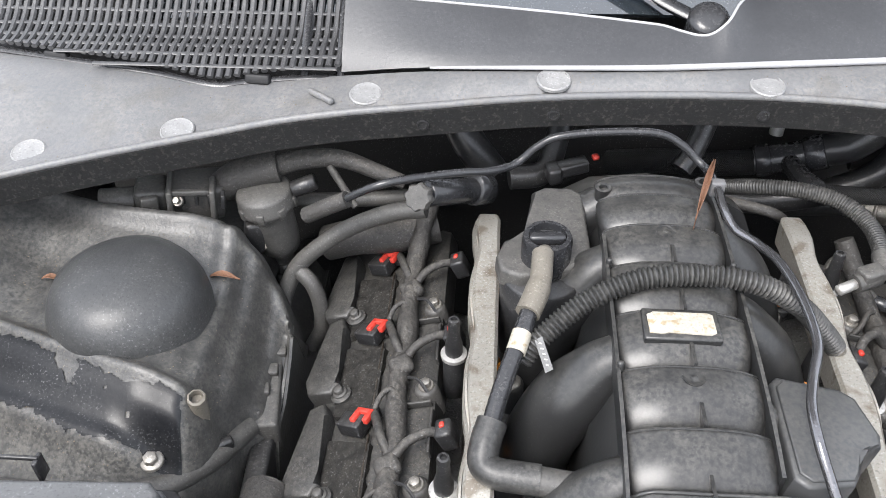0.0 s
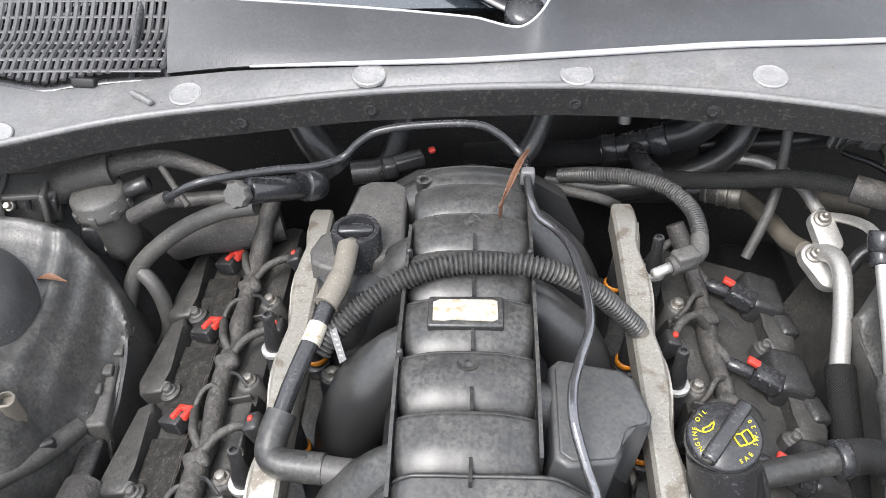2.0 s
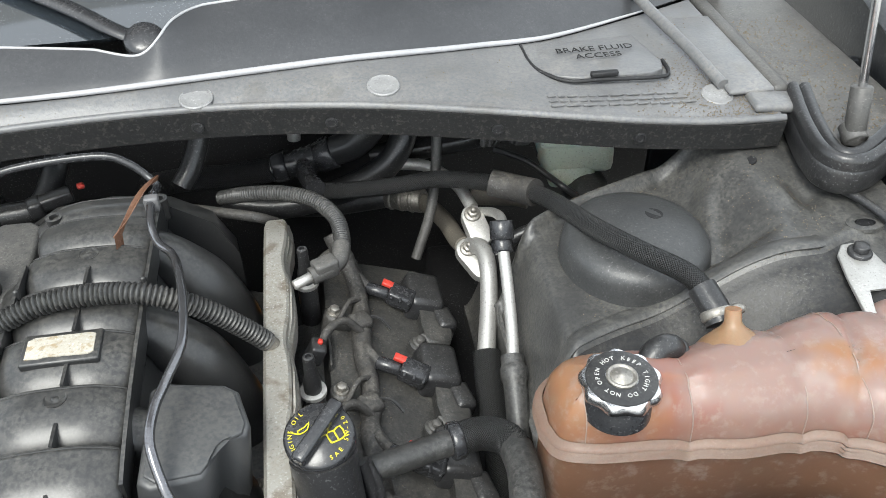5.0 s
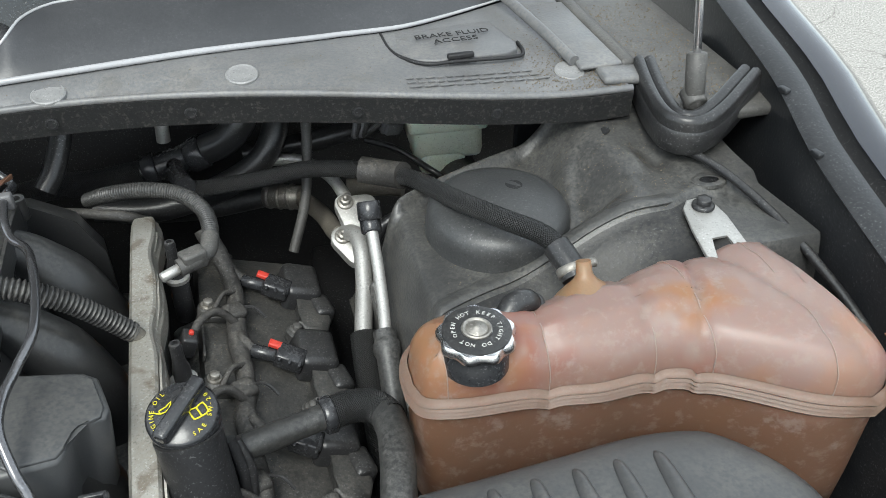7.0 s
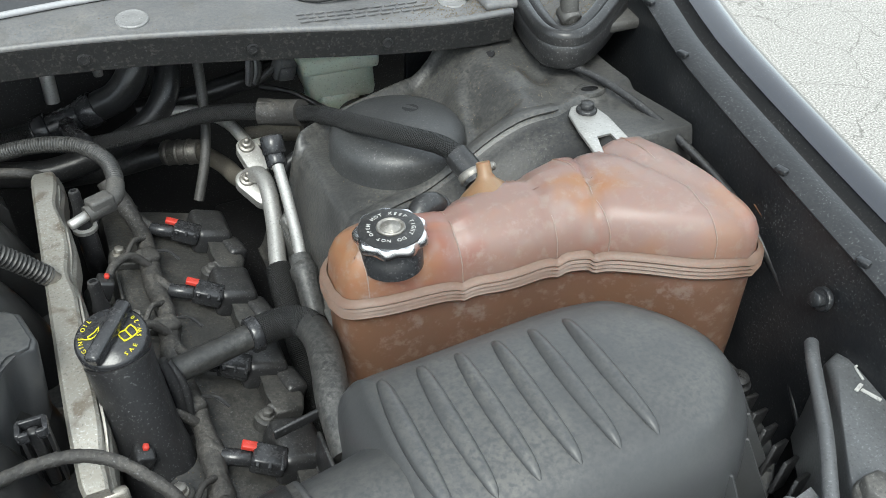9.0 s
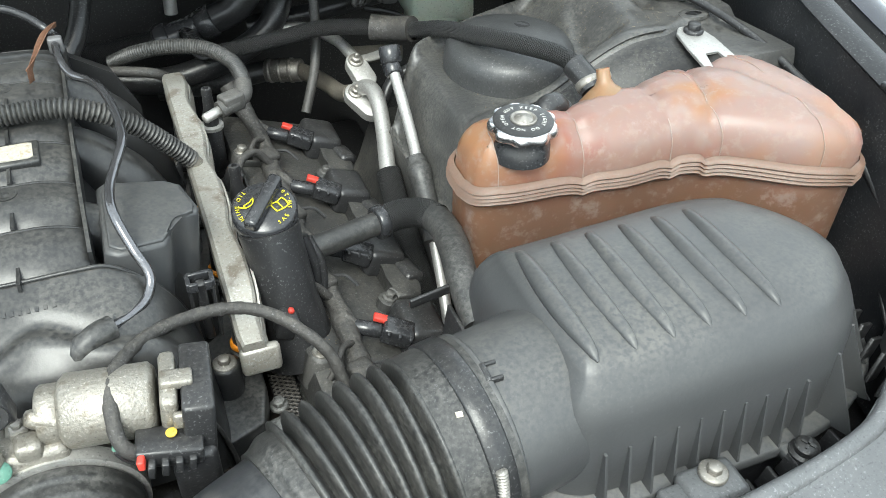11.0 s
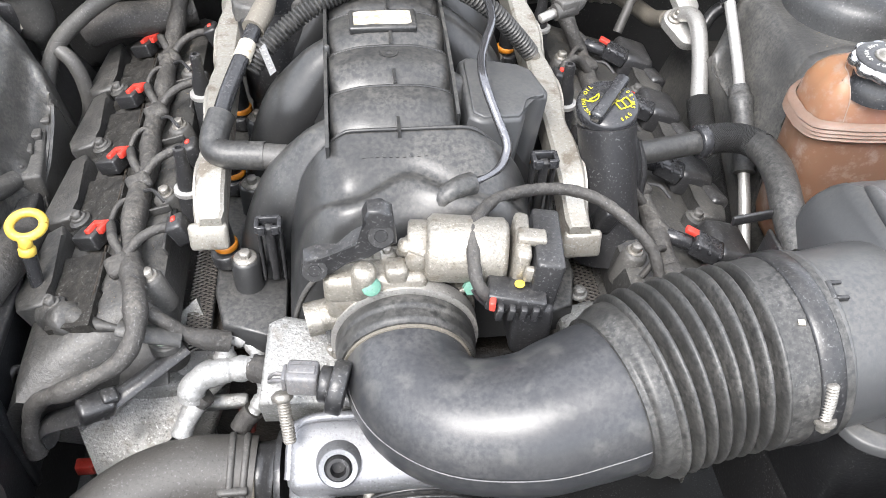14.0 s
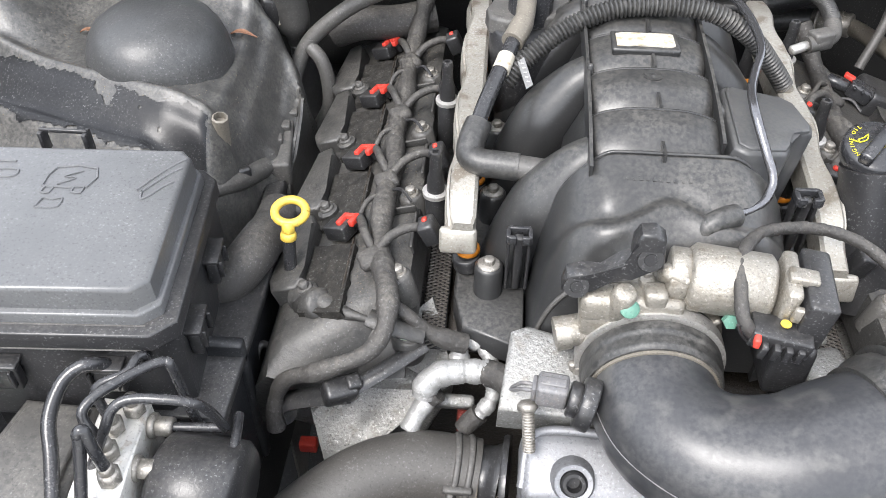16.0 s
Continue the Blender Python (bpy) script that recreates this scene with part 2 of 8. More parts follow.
def tank_material():
    """Milky stained plastic: soft pink, orange and pale clouds, browner where the coolant stands behind it, chalky scuffs."""
    m = bpy.data.materials.new("coolant_bottle_plastic")
    m.use_nodes = True
    n, ln = m.node_tree.nodes, m.node_tree.links
    p = n["Principled BSDF"]
    tc = n.new("ShaderNodeTexCoord")

    def cloud_of(scale, detail, rough, w=(1, 1, 1)):
        mp = n.new("ShaderNodeMapping")
        mp.inputs["Scale"].default_value = w
        ln.new(tc.outputs["Object"], mp.inputs["Vector"])
        t = n.new("ShaderNodeTexNoise")
        t.inputs["Scale"].default_value, t.inputs["Detail"].default_value, t.inputs["Roughness"].default_value = scale, detail, rough
        ln.new(mp.outputs["Vector"], t.inputs["Vector"])
        return t.outputs["Fac"]

    def ramp(src, a, c, top):
        r = n.new("ShaderNodeMapRange")
        r.interpolation_type = "SMOOTHSTEP"
        r.inputs["From Min"].default_value, r.inputs["From Max"].default_value, r.inputs["To Max"].default_value = a, c, top
        ln.new(src, r.inputs["Value"])
        return r.outputs["Result"]

    def over(below, fac, colour):
        x = n.new("ShaderNodeMix")
        x.data_type = "RGBA"
        ln.new(fac, x.inputs["Factor"])
        if below is None:
            x.inputs["A"].default_value = (0.200, 0.132, 0.114, 1)
        else:
            ln.new(below, x.inputs["A"])
        x.inputs["B"].default_value = (*colour, 1)
        return x.outputs["Result"]
    sep = n.new("ShaderNodeSeparateXYZ")
    ln.new(tc.outputs["Object"], sep.inputs[0])
    col = over(None, ramp(cloud_of(9, 3, 0.55), 0.43, 0.58, 0.9), (0.195, 0.080, 0.062))
    col = over(col, ramp(cloud_of(10, 3, 0.5, (1, 1.3, 0.7)), 0.49, 0.62, 0.85), (0.235, 0.112, 0.046))
    col = over(col, ramp(cloud_of(16, 3, 0.5, (1.2, 0.8, 1)), 0.55, 0.66, 0.7), (0.225, 0.170, 0.150))
    col = over(col, ramp(sep.outputs["X"], -0.105, -0.165, 0.8), (0.225, 0.112, 0.048))
    col = over(col, ramp(sep.outputs["X"], 0.05, 0.15, 0.6), (0.225, 0.158, 0.140))
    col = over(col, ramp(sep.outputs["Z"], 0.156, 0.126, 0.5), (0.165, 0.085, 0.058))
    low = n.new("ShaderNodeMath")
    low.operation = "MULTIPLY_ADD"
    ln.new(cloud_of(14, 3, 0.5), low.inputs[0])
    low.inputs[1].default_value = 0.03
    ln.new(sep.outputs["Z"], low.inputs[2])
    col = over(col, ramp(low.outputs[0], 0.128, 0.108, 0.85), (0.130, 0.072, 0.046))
    col = over(col, ramp(cloud_of(30, 6, 0.7), 0.56, 0.68, 0.5), (0.26, 0.208, 0.19))
    col = over(col, ramp(cloud_of(26, 5, 0.6, (1, 1, 0.35)), 0.64, 0.74, 0.35), (0.12, 0.060, 0.036))
    col = over(col, ramp(cloud_of(75, 5, 0.65), 0.52, 0.68, 0.45), (0.235, 0.185, 0.160))
    ln.new(col, p.inputs["Base Color"])
    ln.new(ramp(cloud_of(18, 5, 0.6), 0.3, 0.7, 0.52), p.inputs["Roughness"])
    p.inputs["Roughness"].links[0].from_node.inputs["To Min"].default_value = 0.32
    p.inputs["Specular IOR Level"].default_value = 0.32
    p.inputs["Subsurface Weight"].default_value = 0.4
    p.inputs["Subsurface Radius"].default_value = (0.02, 0.008, 0.005)
    p.inputs["Subsurface Scale"].default_value = 0.6
    b = n.new("ShaderNodeBump")
    b.inputs["Strength"].default_value, b.inputs["Distance"].default_value = 0.10, 0.001
    ln.new(cloud_of(240, 3, 0.5), b.inputs["Height"])
    ln.new(b.outputs["Normal"], p.inputs["Normal"])
    return m


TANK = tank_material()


def braid_material():
    """Woven sleeve: two crossing wave textures over black yarn."""
    m = mat("braided_sleeve", (0.02, 0.02, 0.02), 0.42, spec=0.35, dust=0.2, dust_col=(0.1, 0.1, 0.095), bump=0)
    nt = m.node_tree
    n, ln = nt.nodes, nt.links
    p = n["Principled BSDF"]
    uv = n.new("ShaderNodeUVMap")
    hs = []
    for sign in (1, -1):
        mp = n.new("ShaderNodeMapping")
        mp.inputs["Rotation"].default_value = (0, 0, sign * 0.7)
        ln.new(uv.outputs["UV"], mp.inputs["Vector"])
        w = n.new("ShaderNodeTexWave")
        w.inputs["Scale"].default_value = 170
        ln.new(mp.outputs["Vector"], w.inputs["Vector"])
        hs.append(w.outputs["Fac"])
    mx = n.new("ShaderNodeMath")
    mx.operation = "MAXIMUM"
    ln.new(hs[0], mx.inputs[0])
    ln.new(hs[1], mx.inputs[1])
    b = n.new("ShaderNodeBump")
    b.inputs["Strength"].default_value, b.inputs["Distance"].default_value = 0.9, 0.0015
    ln.new(mx.outputs[0], b.inputs["Height"])
    ln.new(b.outputs["Normal"], p.inputs["Normal"])
    x = n.new("ShaderNodeMix")
    x.data_type = "RGBA"
    ln.new(mx.outputs[0], x.inputs["Factor"])
    x.inputs["A"].default_value, x.inputs["B"].default_value = (0.002, 0.002, 0.002, 1), (0.026, 0.026, 0.026, 1)
    ln.new(x.outputs["Result"], p.inputs["Base Color"])
    return m


BRAID = braid_material()


def ground_material():
    m = mat("old_concrete", (0.27, 0.26, 0.24), 0.85, dust=0.6, dust_col=(0.36, 0.35, 0.33), spots=0.9, spot_col=(0.10, 0.096, 0.09), blotch=70, grain=90, bump=1.0, flecks=0.0, vary=0.5)
    nt = m.node_tree
    n, ln = nt.nodes, nt.links
    p = n["Principled BSDF"]
    below = p.inputs["Base Color"].links[0].from_socket
    tc = n.new("ShaderNodeTexCoord")
    nz = n.new("ShaderNodeTexNoise")
    nz.inputs["Scale"].default_value = 5
    nz.inputs["Detail"].default_value = 6
    ln.new(tc.outputs["Object"], nz.inputs["Vector"])
    mixv = n.new("ShaderNodeMix")
    mixv.data_type = "VECTOR"
    mixv.inputs["Factor"].default_value = 0.16
    ln.new(tc.outputs["Object"], mixv.inputs["A"])
    ln.new(nz.outputs["Color"], mixv.inputs["B"])
    v = n.new("ShaderNodeTexVoronoi")
    v.feature = "DISTANCE_TO_EDGE"
    v.inputs["Scale"].default_value = 2.2
    ln.new(mixv.outputs["Result"], v.inputs["Vector"])
    r = n.new("ShaderNodeMapRange")
    r.inputs["From Min"].default_value, r.inputs["From Max"].default_value, r.inputs["To Min"].default_value, r.inputs["To Max"].default_value = 0.0, 0.006, 0.8, 0
    ln.new(v.outputs["Distance"], r.inputs["Value"])
    # exposed pebbles in pale cement
    pebble = n.new("ShaderNodeTexNoise")
    pebble.inputs["Scale"].default_value, pebble.inputs["Detail"].default_value, pebble.inputs["Roughness"].default_value = 150, 2, 0.6
    ln.new(tc.outputs["Object"], pebble.inputs["Vector"])
    for lo, hi, top, colour in ((0.53, 0.64, 0.85, (0.50, 0.48, 0.45, 1)), (0.46, 0.36, 0.85, (0.12, 0.112, 0.10, 1))):
        rr = n.new("ShaderNodeMapRange")
        rr.inputs["From Min"].default_value, rr.inputs["From Max"].default_value, rr.inputs["To Max"].default_value = lo, hi, top
        ln.new(pebble.outputs["Fac"], rr.inputs["Value"])
        y = n.new("ShaderNodeMix")
        y.data_type = "RGBA"
        ln.new(rr.outputs["Result"], y.inputs["Factor"])
        ln.new(below, y.inputs["A"])
        y.inputs["B"].default_value = colour
        below = y.outputs["Result"]
    x = n.new("ShaderNodeMix")
    x.data_type = "RGBA"
    ln.new(r.outputs["Result"], x.inputs["Factor"])
    ln.new(below, x.inputs["A"])
    x.inputs["B"].default_value = (0.10, 0.095, 0.085, 1)
    ln.new(x.outputs["Result"], p.inputs["Base Color"])
    return m


GROUND = ground_material()
MOULD = mat("bottle_mould_line", (0.24, 0.175, 0.150), 0.45, flecks=0.0, sss=0.3)
SEAM = mat("bottle_seam_plastic", (0.150, 0.098, 0.074), 0.46, dust=0.6, dust_col=(0.185, 0.140, 0.115), sss=0.3, flecks=0.15, spec=0.35)
FILM = mat("peeling_black_film", (0.007, 0.0075, 0.009), 0.33, spec=0.3, dust=0.2, dust_col=(0.1, 0.1, 0.095), bump=0.1)
GLASS = mat("windshield_glass", (0.02, 0.025, 0.03), 0.05, bump=0, vary=0.1, coat=1.0, spec=1.0)

# ---- building helpers ----
ROOT = {}


def thing(name, label, category, at=(0, 0, 0), group="", kind=""):
    """A top-level Empty at its base; its parts are given in world metres."""
    ob = tagged(new(name), label, category, group, kind)
    ob.location = at
    ob.empty_display_size = 0.02
    ROOT[ob.name] = Vector(at)
    return ob


def part(name, bm, material, parent=None, label="", smooth=50):
    me = bpy.data.meshes.new(name)
    if parent is not None:
        base = ROOT[parent.name]
        bmesh.ops.translate(bm, verts=bm.verts, vec=-base)
    bmesh.ops.recalc_face_normals(bm, faces=bm.faces)
    bm.to_mesh(me)
    bm.free()
    me.materials.append(material)
    me.polygons.foreach_set("use_smooth", [True] * len(me.polygons))
    me.set_sharp_from_angle(angle=radians(smooth))
    ob = new(name, me)
    if parent is not None:
        ob.parent = parent
        ROOT[ob.name] = ROOT[parent.name]
    else:
        ROOT[ob.name] = Vector((0, 0, 0))
    if label:
        tagged(ob, label)
    return ob


def solo(name, bm, material, label, category, group="", kind="", smooth=50):
    """A thing that is one mesh."""
    return tagged(part(name, bm, material, None, "", smooth), label, category, group, kind)


def joined(*bms):
    out = bms[0]
    for b in bms[1:]:
        me = bpy.data.meshes.new("tmp")
        b.to_mesh(me)
        b.free()
        out.from_mesh(me)
        bpy.data.meshes.remove(me)
    return out


def moved(bm, m):
    bmesh.ops.transform(bm, matrix=m, verts=bm.verts)
    return bm


def box(c, s, bev=0.002, rot=(0, 0, 0), taper=0.0, segs=2):
    """A bevelled box round c; taper narrows its top."""
    bm = bmesh.new()
    bmesh.ops.create_cube(bm, size=1.0)
    for v in bm.verts:
        k = 1 - taper if v.co.z > 0 else 1
        v.co = Vector((v.co.x * s[0] * k, v.co.y * s[1] * k, v.co.z * s[2]))
    if bev:
        bmesh.ops.bevel(bm, geom=bm.edges[:], offset=min(bev, 0.45 * min(s)), segments=segs, affect="EDGES", profile=0.5)
    return moved(bm, pose(*c, *rot))


def spline(pts, sub=8):
    P = [Vector(p) for p in pts]
    if len(P) < 3:
        return [P[0].lerp(P[-1], i / 6) for i in range(7)]
    P = [P[0] * 2 - P[1]] + P + [P[-1] * 2 - P[-2]]
    out = []
    for i in range(1, len(P) - 2):
        a, b, c, d = P[i - 1:i + 3]
        for k in range(sub):
            t = k / sub
            out.append(0.5 * ((2 * b) + (c - a) * t + (2 * a - 5 * b + 4 * c - d) * t * t + (3 * b - a - 3 * c + d) * t ** 3))
    out.append(P[-2].copy())
    return out


def sweep(line, radius, seg=14, squash=1.0, uv=False, hollow=0.0):
    """A tube along a dense line. radius: a number, or a function of the length from its start and the whole length."""
    bm = bmesh.new()
    n = len(line)
    lens = [0.0]
    for i in range(1, n):
        lens.append(lens[-1] + (line[i] - line[i - 1]).length)
    tang = [(line[min(i + 1, n - 1)] - line[max(i - 1, 0)]).normalized() for i in range(n)]
    up = Vector((0, 0, 1)) if abs(tang[0].z) < 0.9 else Vector((1, 0, 0))
    side = tang[0].cross(up).normalized()
    rings = []
    for i in range(n):
        side = (side - tang[i] * side.dot(tang[i])).normalized()
        top = side.cross(tang[i])
        r = radius(lens[i], lens[-1]) if callable(radius) else radius
        rings.append([bm.verts.new(line[i] + (side * math.cos(a) + top * (math.sin(a) * squash)) * r) for a in (2 * math.pi * k / seg for k in range(seg))])
    lay = bm.loops.layers.uv.new("UVMap") if uv else None
    for i in range(n - 1):
        for k in range(seg):
            f = bm.faces.new((rings[i][k], rings[i][(k + 1) % seg], rings[i + 1][(k + 1) % seg], rings[i + 1][k]))
            if uv:
                rr = radius if not callable(radius) else 0.01
                for lp, (a, b) in zip(f.loops, ((i, k), (i, k + 1), (i + 1, k + 1), (i + 1, k))):
                    lp[lay].uv = (lens[a], b / seg * 6.28 * rr)
    for ring in (rings[0], rings[-1]):
        bm.faces.new(ring)
    return bm


def tube(pts, radius, seg=14, sub=8, **kw):
    return sweep(spline(pts, sub), radius, seg, **kw)


def even(line, step):
    """The same line with points at even steps."""
    out, left = [line[0].copy()], step
    for a, b in zip(line, line[1:]):
        d = (b - a).length
        pos = left
        while pos <= d:
            out.append(a.lerp(b, pos / d))
            pos += step
        left = pos - d
    return out


def ribbed(pts, r, depth, pitch, seg=20, per=6):
    """A convoluted hose: rounded ribs along its length."""
    line = even(spline(pts, 24), pitch / per)
    return sweep(line, lambda s, e: r - depth * (0.5 + 0.5 * math.cos(2 * math.pi * s / pitch)) ** 1.4, seg)


def lathe(profile, m=None, seg=28, lobes=0, lobe=0.0):
    """A turned body from (radius, height) pairs round z, set by m."""
    bm = bmesh.new()
    rings = []
    for r, z in profile:
        if r < 1e-6:
            rings.append([bm.verts.new((0, 0, z))])
        else:
            rings.append([bm.verts.new(((r + lobe * (r > 0.6 * max(q for q, _ in profile)) * math.cos(lobes * a)) * math.cos(a),
                                        (r + lobe * (r > 0.6 * max(q for q, _ in profile)) * math.cos(lobes * a)) * math.sin(a), z))
                          for a in (2 * math.pi * k / seg for k in range(seg))])
    for a, b in zip(rings, rings[1:]):
        for k in range(seg):
            if len(a) == 1 and len(b) == 1:
                continue
            if len(a) == 1:
                bm.faces.new((a[0], b[k], b[(k + 1) % seg]))
            elif len(b) == 1:
                bm.faces.new((a[k], a[(k + 1) % seg], b[0]))
            else:
                bm.faces.new((a[k], a[(k + 1) % seg], b[(k + 1) % seg], b[k]))
    for ring in (rings[0], rings[-1]):
        if len(ring) > 2:
            bm.faces.new(ring)
    return moved(bm, m) if m is not None else bm


def along(p, q):
    """The pose at p whose z axis points to q."""
    p, q = Vector(p), Vector(q)
    return Matrix.Translation(p) @ (q - p).to_track_quat("Z", "Y").to_matrix().to_4x4()


def rod(p, q, r, seg=16, bev=0.0015):
    d = (Vector(q) - Vector(p)).length
    bev = min(bev, r * 0.5, d * 0.3)
    return lathe([(0, 0), (r - bev, 0), (r, bev), (r, d - bev), (r - bev, d), (0, d)], along(p, q), seg)


def prism(poly, z0, z1, bev=0.003, inset=0.0, segs=2, m=None):
    """An outline raised from z0 to z1, its top drawn in by inset."""
    bm = bmesh.new()
    cx, cy = sum(p[0] for p in poly) / len(poly), sum(p[1] for p in poly) / len(poly)

    def pull(p):
        d = math.hypot(p[0] - cx, p[1] - cy) or 1
        return (p[0] - (p[0] - cx) / d * inset, p[1] - (p[1] - cy) / d * inset)
    lo = [bm.verts.new((*p, z0)) for p in poly]
    hi = [bm.verts.new((*pull(p), z1)) for p in poly]
    k = len(poly)
    bm.faces.new(lo[::-1])
    top = bm.faces.new(hi)
    for i in range(k):
        bm.faces.new((lo[i], lo[(i + 1) % k], hi[(i + 1) % k], hi[i]))
    if bev:
        bmesh.ops.bevel(bm, geom=list(top.edges), offset=bev, segments=segs, affect="EDGES", profile=0.5)
    return moved(bm, m) if m is not None else bm


def loft(rings, caps=True, closed=True):
    bm = bmesh.new()
    vs = [[bm.verts.new(p) for p in ring] for ring in rings]
    k = len(vs[0])
    for a, b in zip(vs, vs[1:]):
        for i in range(k if closed else k - 1):
            bm.faces.new((a[i], a[(i + 1) % k], b[(i + 1) % k], b[i]))
    if caps and closed:
        bm.faces.new(vs[0][::-1])
        bm.faces.new(vs[-1])
    return bm


def sheet(f, us, vs, thick=0.002):
    """A surface f(u, v) over a grid, given thickness downwards."""
    bm = bmesh.new()
    g = [[bm.verts.new(f(u, v)) for v in vs] for u in us]
    faces = [bm.faces.new((g[i][j], g[i + 1][j], g[i + 1][j + 1], g[i][j + 1])) for i in range(len(us) - 1) for j in range(len(vs) - 1)]
    bmesh.ops.recalc_face_normals(bm, faces=faces)
    if thick:
        if sum(fc.normal.z for fc in faces) < 0:
            bmesh.ops.reverse_faces(bm, faces=faces)
        bmesh.ops.solidify(bm, geom=bm.faces[:], thickness=thick)
    return bm


def steps(a, b, n):
    return [a + (b - a) * i / n for i in range(n + 1)]


def curve(pairs):
    """A piecewise smooth function through (x, y) pairs."""
    xs, ys = [p[0] for p in pairs], [p[1] for p in pairs]

    def f(x):
        if x <= xs[0]:
            return ys[0] + (ys[1] - ys[0]) / (xs[1] - xs[0]) * (x - xs[0])
        if x >= xs[-1]:
            return ys[-1] + (ys[-1] - ys[-2]) / (xs[-1] - xs[-2]) * (x - xs[-1])
        i = max(k for k in range(len(xs) - 1) if xs[k] <= x)
        t = (x - xs[i]) / (xs[i + 1] - xs[i])
        m0 = (ys[i + 1] - ys[max(i - 1, 0)]) / (xs[i + 1] - xs[max(i - 1, 0)])
        m1 = (ys[min(i + 2, len(ys) - 1)] - ys[i]) / (xs[min(i + 2, len(xs) - 1)] - xs[i])
        h = xs[i + 1] - xs[i]
        return ((2 * t ** 3 - 3 * t * t + 1) * ys[i] + (t ** 3 - 2 * t * t + t) * h * m0 + (-2 * t ** 3 + 3 * t * t) * ys[i + 1] + (t ** 3 - t * t) * h * m1)
    return f


def ease(a, b, x):
    t = min(1.0, max(0.0, (x - a) / (b - a)))
    return t * t * (3 - 2 * t)


def text(body, size, m, depth=0.0002):
    """Letters as a mesh, lying in the xy plane of m, centred."""
    c = bpy.data.curves.new("letters", "FONT")
    c.body, c.size, c.align_x, c.align_y, c.extrude, c.resolution_u = body, size, "CENTER", "CENTER", depth, 2
    ob = bpy.data.objects.new("letters", c)
    scene.collection.objects.link(ob)
    me = bpy.data.meshes.new_from_object(ob.evaluated_get(bpy.context.evaluated_depsgraph_get()))
    bm = bmesh.new()
    bm.from_mesh(me)
    bpy.data.objects.remove(ob)
    bpy.data.curves.remove(c)
    bpy.data.meshes.remove(me)
    return moved(bm, m)


def hexbolt(p, r, h, axis=(0, 0, 1), flange=1.45):
    """A hexagon head on its flange."""
    m = along(p, Vector(p) + Vector(axis))
    head = lathe([(0, h * 0.35), (r, h * 0.35), (r, h * 0.92), (r * 0.86, h), (0, h)], m.copy(), 6)
    wash = lathe([(0, 0), (r * flange, 0), (r * flange, h * 0.25), (r * flange * 0.9, h * 0.36), (0, h * 0.36)], m, 18)
    return joined(wash, head)

# ---- setting: ground, body, cowl ----
def build_ground():
    solo("ground", sheet(lambda u, v: (u, v, 0), steps(-60, 60, 6), steps(-60, 60, 6), 0), GROUND, "pale cracked old concrete lot", "ground", kind="structure")


FRONT_Y = curve([(-0.72, 0.60), (-0.57, 0.646), (-0.473, 0.680), (-0.369, 0.712), (-0.229, 0.729), (-0.10, 0.744), (0.10, 0.746), (0.233, 0.735), (0.398, 0.708), (0.525, 0.687), (0.64, 0.676), (0.72, 0.668)])
FRONT_Z = curve([(-0.72, 0.962), (-0.57, 0.978), (-0.42, 0.986), (-0.287, 0.997), (-0.10, 1.006), (0.10, 1.011), (0.289, 1.008), (0.42, 1.0), (0.638, 0.985), (0.72, 0.99)])
SEAM_Y = curve([(-0.72, 0.818), (-0.60, 0.799), (-0.52, 0.787), (-0.45, 0.773), (-0.40, 0.779), (-0.33, 0.785), (-0.225, 0.772), (-0.036, 0.768), (0.10, 0.778), (0.225, 0.795), (0.437, 0.835), (0.608, 0.90), (0.72, 0.95)])
SEAM_Z = curve([(-0.72, 1.004), (-0.60, 1.002), (-0.45, 0.994), (-0.33, 0.998), (-0.225, 1.014), (0.0, 1.022), (0.225, 1.022), (0.40, 1.011), (0.50, 1.001), (0.72, 0.999)])


def cowl_low(x, v):
    y0, z0, y1, z1 = FRONT_Y(x), FRONT_Z(x), SEAM_Y(x), SEAM_Z(x)
    y = y0 + (y1 - y0) * v
    z = z0 + (z1 - z0) * (1 - (1 - v) ** 2)
    if x < -0.45:
        z -= 0.012 * ease(-0.52, -0.60, x) * math.exp(-((v - 0.25) / 0.18) ** 2)
    return (x, y, z)


